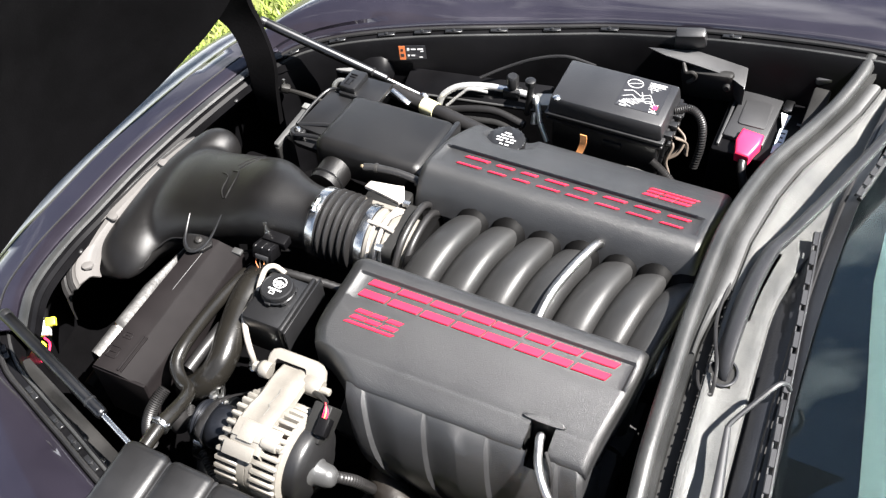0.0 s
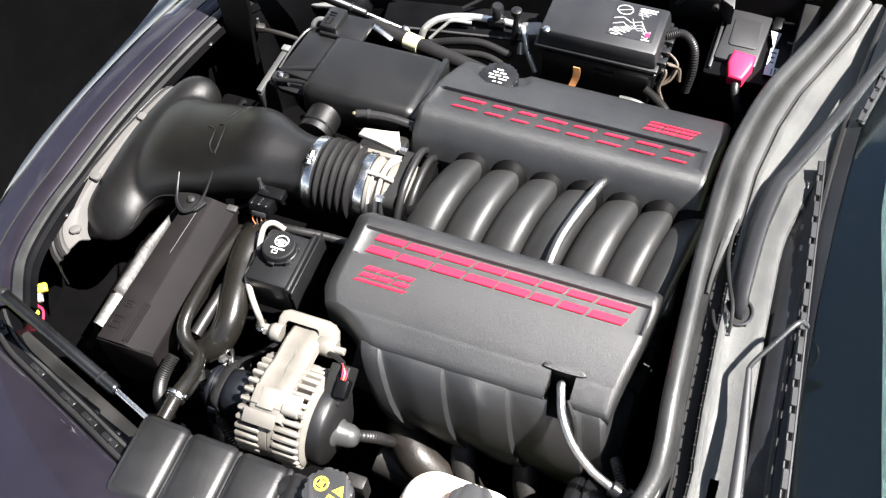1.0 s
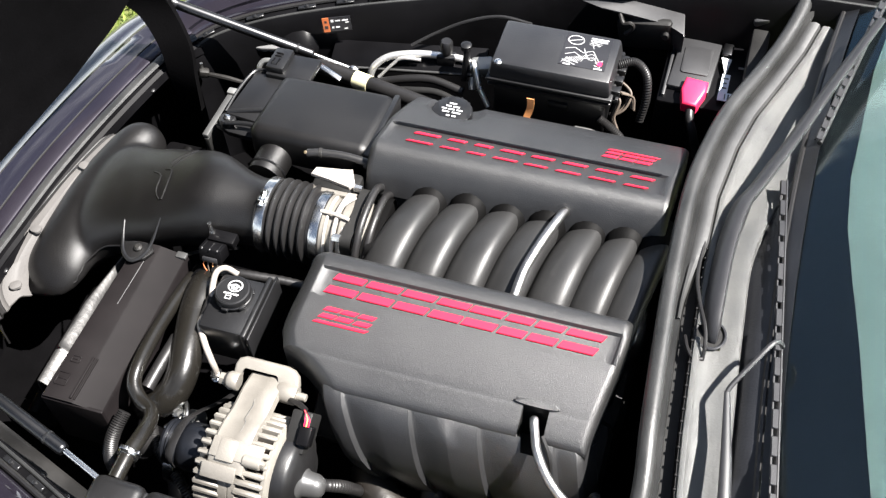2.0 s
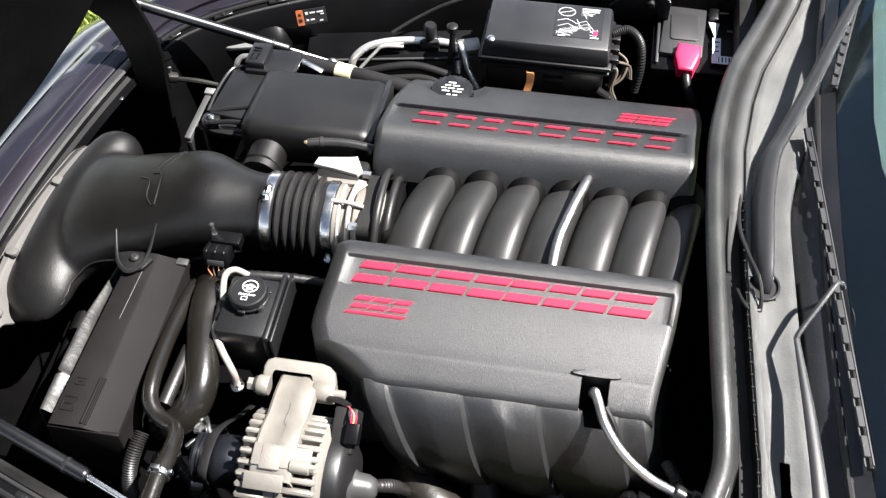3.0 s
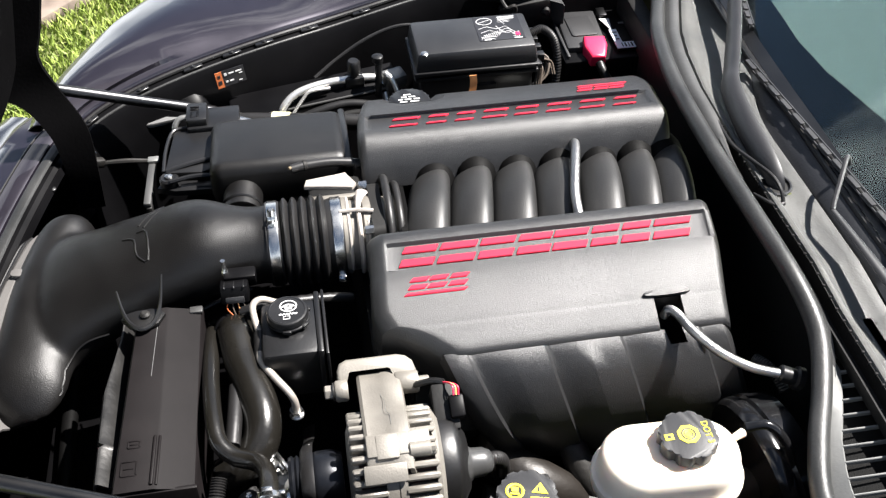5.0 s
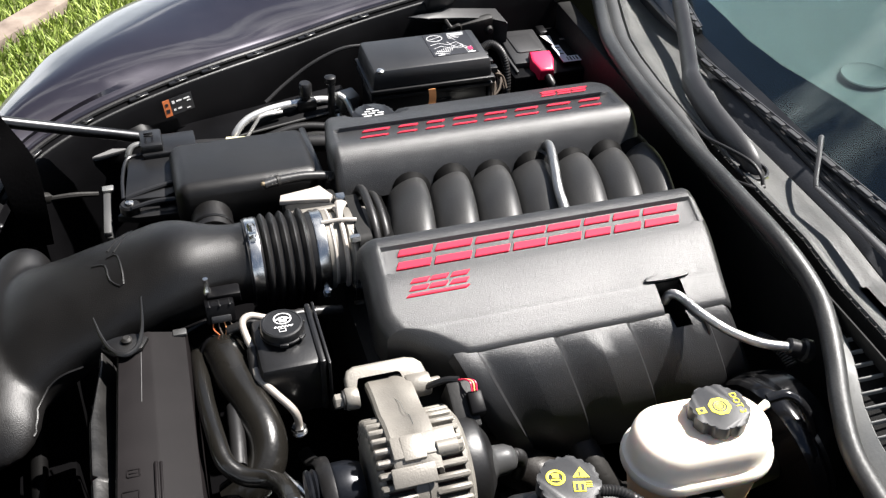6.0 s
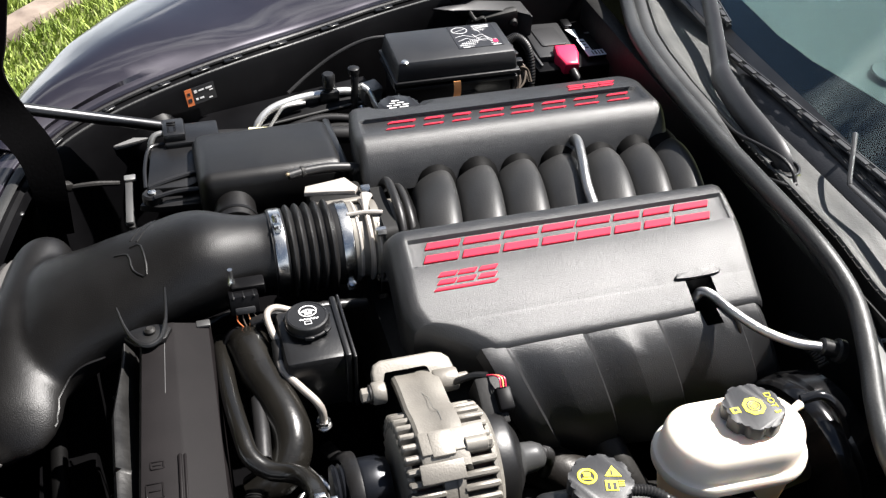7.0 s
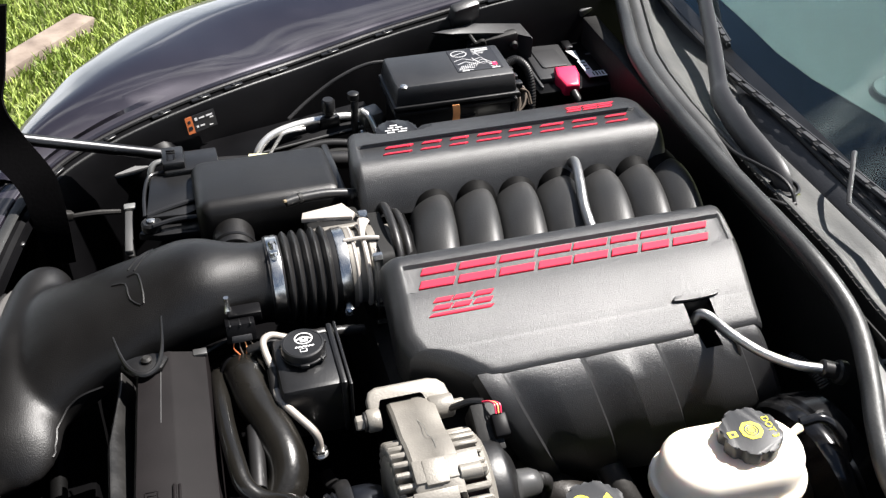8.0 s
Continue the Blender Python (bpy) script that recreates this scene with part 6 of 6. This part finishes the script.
part("boot_cable", tube([(-0.135, -0.405, 0.700), (-0.118, -0.398, 0.692), (-0.106, -0.388, 0.675), (-0.10, -0.378, 0.65), (-0.096, -0.365, 0.615)], 0.0085, 12, 10, ridges=0.12), M_RUBBER, alt)
part("regulator", box((-0.170, -0.352, 0.738), (0.030, 0.058, 0.046), 0.003, pose(0, 0, 0, 25)), M_DARK, alt, "flat black regulator housing")
plug = part("plug", box((-0.157, -0.364, 0.757), (0.018, 0.028, 0.022), 0.003, pose(0, 0, 0, 25)), M_INNER, alt, "small black plug")
for j, mt in enumerate((M_CAPRED, M_COPPER, M_CAPRED)):
    part("plug_wire", tube([(-0.160 + 0.003 * j, -0.358, 0.773), (-0.160 + 0.003 * j, -0.350, 0.780), (-0.164, -0.340, 0.776), (-0.172, -0.330, 0.766)], 0.0011, 6, 4), mt, plug, "thin coloured wire")
part("plug_loom", tube([(-0.168, -0.333, 0.770), (-0.182, -0.324, 0.764), (-0.200, -0.315, 0.75), (-0.212, -0.303, 0.735)], 0.0042, 8), M_RUBBER, alt)
part("pulley", lathe([(0.02, -0.365), (0.031, -0.364), (0.033, -0.360), (0.030, -0.357), (0.033, -0.354), (0.030, -0.351), (0.033, -0.348), (0.030, -0.345), (0.033, -0.342), (0.030, -0.339), (0.033, -0.336), (0.035, -0.330), (0.035, -0.312), (0.03, -0.30)], ALT, 32), M_BLUEBLACK, alt, "dark ribbed drive pulley")
mount = thing("alternator_bracket", (-0.25, -0.29, 0.72), "cast aluminium alternator mounting bracket", "bracket")
U = [(-0.049, -0.047), (-0.038, -0.047), (-0.038, -0.016), (-0.034, -0.012), (0.016, -0.012), (0.0215, -0.016), (0.0225, -0.046), (0.049, -0.046), (0.0495, -0.022), (0.046, -0.010), (0.038, -0.003), (0.027, 0.0), (-0.036, 0.0), (-0.045, -0.004), (-0.049, -0.013)]
part("arch", prism(U, 0.012, Matrix.Translation((-0.246, -0.269, 0.757)) @ pose(0, 0, 0, 32), 0.004, seg=3), M_CAST, mount)
part("lug", lathe([(0.0, 0), (0.012, 0), (0.0135, 0.002), (0.0135, 0.014), (0.012, 0.016), (0.0, 0.016)], along((-0.299, -0.307, 0.746), (-0.2, -0.307, 0.746)), 22), M_CAST, mount)
part("lug", lathe([(0.0, 0), (0.013, 0), (0.0145, 0.002), (0.0145, 0.026), (0.013, 0.029), (0.0, 0.029)], along((-0.2245, -0.304, 0.744), (-0.1, -0.304, 0.744)), 22), M_CAST, mount)
part("washer", lathe([(0.0105, 0), (0.0115, 0.001), (0.0115, 0.003), (0.008, 0.0035)], along((-0.299, -0.307, 0.746), (-0.4, -0.307, 0.746)), 20), M_IRON, mount, "rusty washer")
part("bolt_head", lathe([(0.009, 0.003), (0.009, 0.012), (0.007, 0.0135), (0, 0.0135)], along((-0.299, -0.307, 0.746), (-0.4, -0.307, 0.746)), 6), M_CAST, mount, "bright hex bolt head")
part("bolt_end", lathe([(0.006, 0), (0.006, 0.013), (0.005, 0.014), (0, 0.014)], along((-0.196, -0.304, 0.744), (-0.1, -0.304, 0.744)), 10), M_CAST, mount)
belt = thing("drive_belt", (-0.36, -0.35, 0.6), "black ribbed drive belt on bright front pulleys", "drive belt")
part("belt", tube([(-0.342, -0.432, 0.70), (-0.342, -0.43, 0.72), (-0.342, -0.40, 0.729), (-0.342, -0.36, 0.71), (-0.342, -0.28, 0.62), (-0.342, -0.2, 0.55)], 0.009, 8, 5, flat=0.25), M_RUBBER, belt)
part("idler", lathe([(0.012, 0), (0.03, 0.002), (0.034, 0.004), (0.034, 0.02), (0.03, 0.022)], along((-0.375, -0.40, 0.635), (-0.33, -0.40, 0.635)), 28), M_STEEL, belt, "bright idler pulley")
part("tensioner", lathe([(0.01, 0), (0.024, 0.002), (0.026, 0.02), (0.02, 0.024)], along((-0.385, -0.335, 0.615), (-0.33, -0.335, 0.615)), 24), M_GREYPIPE, belt)
for x, y, z, a, ln in ((-0.385, -0.322, 0.650, 28, 0.05), (-0.372, -0.340, 0.655, 28, 0.05), (-0.392, -0.345, 0.640, -35, 0.04)):
    part("tensioner_arm", box((x, y, z), (0.006, ln, 0.010), 0.002, pose(0, 0, 0, 0, 0, a)), M_STEEL, belt, "bright steel tensioner arm")
part("tensioner_bolt", lathe([(0.009, 0), (0.009, 0.006), (0.006, 0.009), (0, 0.009)], Matrix.Translation((-0.388, -0.338, 0.656)), 6), M_STEEL, belt, "bright hex bolt")

# ---- radiator shroud and hoses ----
shroud = thing("radiator_shroud", (-0.51, -0.25, 0.55), "black plastic radiator shroud cover with a crease", "radiator shroud")
def shroud_z(y):
    """How far the cover's top lies below its far edge at y."""
    return -0.018 * min(1.0, max(0.0, (-0.105 - y) / 0.283))


top_ = []
for y in (-0.388, -0.383, -0.35, -0.30, -0.24, -0.18, -0.13, -0.105):
    t = (y + 0.388) / 0.283
    top_.append([Vector((x, y, z + shroud_z(y))) for x, z in ((-0.577 + 0.020 * t, 0.655), (-0.573 + 0.020 * t, 0.722), (-0.570 + 0.020 * t, 0.726), (-0.523 + 0.010 * t, 0.727), (-0.519 + 0.010 * t, 0.7255), (-0.477 + 0.008 * t, 0.716), (-0.474 + 0.008 * t, 0.712), (-0.470 + 0.006 * t, 0.62))])
part("top_cover", sheet(top_, 0.003), M_SHROUD, shroud)
part("end_wall", box((-0.5235, -0.387, 0.642), (0.101, 0.006, 0.122), 0.002), M_SHROUD, shroud, "upright black end wall")
part("rib", box((-0.524, -0.348, 0.7275 + shroud_z(-0.348)), (0.004, 0.07, 0.005), 0.0015, pose(0, 0, 0, 3.6, 0, -3)), M_SHROUD, shroud)
part("rib", box((-0.5185, -0.348, 0.726 + shroud_z(-0.348)), (0.003, 0.07, 0.004), 0.001, pose(0, 0, 0, 3.6, 0, -3)), M_SHROUD, shroud)
for x, y, w, h in ((-0.553, -0.356, 0.018, 0.02), (-0.548, -0.322, 0.014, 0.010)):
    q = bmesh.new()
    for dx, dy, sx, sy in ((0, h / 2, w, 0.002), (0, -h / 2, w, 0.002), (w / 2, 0, 0.002, h), (-w / 2, 0, 0.002, h), (0, 0, w * 0.7, 0.002)):
        box((x + dx, y + dy, 0.7266 + shroud_z(y + dy)), (sx, sy, 0.002), 0.0005, bm=q, seg=1)
    part("moulded_mark", q, M_SHROUD, shroud, "raised moulded mark")
part("seam_line", box((-0.527, -0.17, 0.7268 + shroud_z(-0.17)), (0.0007, 0.10, 0.0014), 0.0002, pose(0, 0, 0, 3.6, 0, -4), seg=1), M_GREYPLATE, shroud)
part("corner_tab", box((-0.475, -0.108, 0.718), (0.018, 0.012, 0.006), 0.002), M_BRACKET, shroud)
side = []
for y in (-0.10, -0.115, -0.13, -0.16, -0.22, -0.29, -0.302, -0.306, -0.31, -0.345, -0.365):
    w = 0.010 + 0.018 * smooth01(0.10, 0.24, -y) - (0.006 if -0.309 < y < -0.303 else 0)
    side.append([Vector((-0.562, y, 0.668)), Vector((-0.565, y, 0.680)), Vector((-0.566 - w * 0.85, y, 0.700)), Vector((-0.566 - w, y, 0.7005)), Vector((-0.570 - w, y, 0.692)), Vector((-0.578 - w, y, 0.60))])
part("side_flange", sheet(side, 0.003), M_FLANGE, shroud, "dull grey sloping side flange")

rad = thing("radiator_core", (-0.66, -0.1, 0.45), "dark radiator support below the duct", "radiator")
# core and tanks take the same near-black as the bay floor
part("core", box((-0.68, -0.05, 0.46), (0.08, 0.56, 0.10), 0.01), M_FELTBAY, rad)
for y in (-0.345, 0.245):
    part("side_tank", box((-0.68, y, 0.465), (0.10, 0.04, 0.12), 0.012), M_FELTBAY, rad)
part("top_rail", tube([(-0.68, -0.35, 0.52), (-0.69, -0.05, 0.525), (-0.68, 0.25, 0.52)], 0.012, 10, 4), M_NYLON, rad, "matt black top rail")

hose = thing("coolant_hose", (-0.42, -0.25, 0.6), "black rubber coolant hose bending in a loop", "coolant hose")
part("hose", tube([(-0.428, -0.118, 0.68), (-0.421, -0.15, 0.698), (-0.415, -0.197, 0.700), (-0.402, -0.25, 0.700), (-0.394, -0.29, 0.692), (-0.400, -0.318, 0.678), (-0.42, -0.333, 0.662), (-0.445, -0.335, 0.645)], [0.0275, 0.027, 0.0255, 0.0245, 0.024, 0.024, 0.024, 0.024], 20, 20, ridges=0.010), M_HOSE, hose)
part("hose_collar", lathe([(0.028, 0), (0.0305, 0.001), (0.0305, 0.010), (0.028, 0.012)], along((-0.427, -0.122, 0.682), (-0.421, -0.15, 0.698)), 24), M_INNER, hose, "black hose collar")
part("bypass", tube([(-0.456, -0.10, 0.675), (-0.457, -0.14, 0.690), (-0.457, -0.22, 0.705), (-0.452, -0.297, 0.716), (-0.446, -0.335, 0.712), (-0.428, -0.354, 0.705), (-0.405, -0.367, 0.708), (-0.392, -0.387, 0.719), (-0.386, -0.418, 0.735), (-0.386, -0.451, 0.744), (-0.386, -0.49, 0.745)], 0.0112, 14, 8), M_HOSE, hose)
part("metal_elbow", tube([(-0.425, -0.24, 0.70), (-0.428, -0.29, 0.70), (-0.432, -0.33, 0.695)], 0.010, 12), M_RUBBER, hose)
part("clamp", lathe([(0.0135, 0), (0.015, 0.001), (0.015, 0.008), (0.0135, 0.009)], along((-0.386, -0.447, 0.7435), (-0.386, -0.47, 0.746)), 18), M_STEEL, hose, "bright spring clamp")
part("clamp_ear", box((-0.386, -0.451, 0.762), (0.012, 0.006, 0.010), 0.001), M_STEEL, hose)
part("clamp_ear", box((-0.371, -0.449, 0.750), (0.008, 0.005, 0.010), 0.001), M_STEEL, hose)
part("lower_hose", tube([(-0.375, -0.40, 0.62), (-0.36, -0.42, 0.61), (-0.35, -0.45, 0.59), (-0.345, -0.49, 0.56)], 0.016, 12), M_RUBBER, hose)
part("conduit", tube([(-0.416, -0.368, 0.652), (-0.399, -0.393, 0.650), (-0.375, -0.411, 0.648), (-0.349, -0.429, 0.644), (-0.325, -0.446, 0.63), (-0.305, -0.46, 0.60)], 0.007, 10, 16, ridges=0.2), M_RUBBER, hose, "corrugated conduit")
part("conduit", tube([(-0.449, -0.372, 0.690), (-0.454, -0.395, 0.680), (-0.459, -0.413, 0.662), (-0.462, -0.425, 0.635), (-0.462, -0.43, 0.60)], 0.009, 10, 16, ridges=0.2), M_RUBBER, hose, "corrugated conduit")
fitting = part("drain_fitting", lathe([(0.016, -0.03), (0.016, 0.0), (0.013, 0.004), (0.010, 0.010), (0.0, 0.011)], Matrix.Translation((-0.415, -0.398, 0.672)), 20), M_RUBBER, hose, "round black drain fitting")
part("fitting_screw", lathe([(0.0045, 0.010), (0.0045, 0.014), (0.002, 0.016), (0, 0.016)], Matrix.Translation((-0.415, -0.398, 0.672)), 8), M_STEEL, fitting, "bright screw")

braid = thing("braided_hose", (0.19, -0.32, 0.7), "braided stainless steel hose leaving the engine cover", "braided hose")
part("hose", tube([(0.135, -0.258, 0.758), (0.1365, -0.266, 0.776), (0.141, -0.283, 0.785), (0.153, -0.315, 0.783), (0.178, -0.346, 0.774), (0.21, -0.368, 0.766), (0.243, -0.382, 0.763)], 0.0060, 14, 40, ridges=0.05), M_BRAID, braid)
part("socket", lathe([(0.009, 0), (0.011, 0.002), (0.011, 0.02), (0.015, 0.022), (0.015, 0.03), (0, 0.03)], along((0.241, -0.381, 0.764), (0.28, -0.392, 0.752)), 16), M_PLASTIC, braid, "black end socket")
part("branch_wire", tube([(0.152, -0.285, 0.775), (0.165, -0.302, 0.765), (0.172, -0.315, 0.745), (0.174, -0.325, 0.70)], 0.0028, 8), M_RUBBER, braid, "thin black branch wire")
part("rear_conduit", tube([(0.235, -0.33, 0.735), (0.243, -0.345, 0.738), (0.252, -0.362, 0.735), (0.258, -0.38, 0.725)], 0.007, 10, 12, ridges=0.18), M_RUBBER, braid, "corrugated conduit")
vent = thing("vent_hose", (0.08, 0, 0.75), "thin bright metal vent hose over the manifold", "vent hose")
part("hose", tube([(0.098, 0.085, 0.785), (0.096, 0.072, 0.799), (0.09, 0.045, 0.807), (0.078, 0.0, 0.809), (0.066, -0.05, 0.803), (0.062, -0.1, 0.79), (0.062, -0.125, 0.775)], 0.0070, 14, 24, ridges=0.04), M_BRAID, vent)
part("fitting", lathe([(0.012, 0), (0.012, 0.012), (0.008, 0.014), (0, 0.014)], along((0.098, 0.095, 0.777), (0.098, 0.075, 0.80)), 14), M_RUBBER, vent)


def strut(a, b, c):
    s = thing("hood_strut", a, "black gas strut with a bright rod holding the hood", "gas strut", "hood struts")
    a, b, c = Vector(a), Vector(b), Vector(c)
    d = (b - a).normalized()
    cyl = part("cylinder", tube([a, b - d * 0.006, b - d * 0.002, b], [0.0095, 0.0095, 0.0085, 0.006], 16, 1), M_STRUT, s)
    part("collar", lathe([(0.0095, 0), (0.0105, 0.001), (0.0105, 0.004), (0.0095, 0.005)], along(b - d * 0.035, b), 16), M_PLASTIC, cyl)
    part("rod", tube([b, c], 0.0042, 12, 1), M_STEEL, s, "bright steel rod")
    part("end_fitting", lathe([(0.004, 0), (0.008, 0.004), (0.009, 0.012), (0.006, 0.018), (0, 0.02)], along(c, c + d), 12), M_STEEL, s)
    part("ball_joint", lathe([(0.006, -0.012), (0.010, -0.006), (0.010, 0.004), (0.006, 0.008), (0, 0.009)], along(a, a - d), 14), M_PLASTIC, s)


strut((-0.697, 0.366, 0.79), (-0.448, 0.396, 0.696), (-0.385, 0.4035, 0.672))
strut((-0.70, -0.40, 0.787), (-0.463, -0.477, 0.762), (-0.405, -0.497, 0.752))

horn = thing("airbag_sensor_plug", (-0.79, -0.31, 0.48), "yellow and white plug with red wire loop", "wire plug")
part("plug", box((-0.80, -0.30, 0.535), (0.022, 0.03, 0.018), 0.003, pose(0, 0, 0, 20, 0, 35)), M_PRINT, horn)
part("lock", box((-0.79, -0.288, 0.545), (0.018, 0.016, 0.012), 0.002, pose(0, 0, 0, 20, 0, 35)), M_YELLOW, horn, "yellow plug lock")
part("tail", box((-0.795, -0.33, 0.518), (0.026, 0.012, 0.01), 0.002, pose(0, 0, 0, 0, 0, 60)), M_YELLOW, horn)
part("red_loop", tube([(-0.79, -0.315, 0.53), (-0.772, -0.322, 0.53), (-0.765, -0.345, 0.522), (-0.782, -0.362, 0.512), (-0.80, -0.35, 0.512), (-0.802, -0.335, 0.517)], 0.0022, 8), M_CAPRED, horn, "red wire loop")
part("black_plug", box((-0.822, -0.285, 0.545), (0.03, 0.03, 0.025), 0.004, pose(0, 0, 0, 20, 0, 35)), M_PLASTIC, horn)
horn.matrix_basis = Matrix.Translation((-0.018, 0.009, 0.010)) @ horn.matrix_basis
rail = thing("fender_rail", (-0.53, -0.5, 0.66), "dusty grey inner fender rail under the strut", "inner rail")
part("rail", sheet([[Vector((x, -0.43 - 0.35 * (x + 0.7) + o, z)) for o, z in ((0.03, 0.60), (0.028, 0.648), (0.02, 0.655), (-0.015, 0.66), (-0.03, 0.668))] for x in (-0.72, -0.65, -0.58, -0.52, -0.47, -0.42)], 0.004), M_FLANGE, rail)
part("cable", tube([(-0.70, -0.455, 0.675), (-0.64, -0.47, 0.672), (-0.58, -0.475, 0.665), (-0.55, -0.485, 0.668), (-0.49, -0.515, 0.672), (-0.42, -0.53, 0.67)], 0.006, 10), M_RUBBER, rail, "black cable")
for x in (-0.60, -0.53, -0.48):
    part("rail_screw", lathe([(0.005, 0), (0.005, 0.003), (0, 0.004)], Matrix.Translation((x, -0.43 - 0.35 * (x + 0.7) + 0.0, 0.661)), 10), M_STEEL, rail)
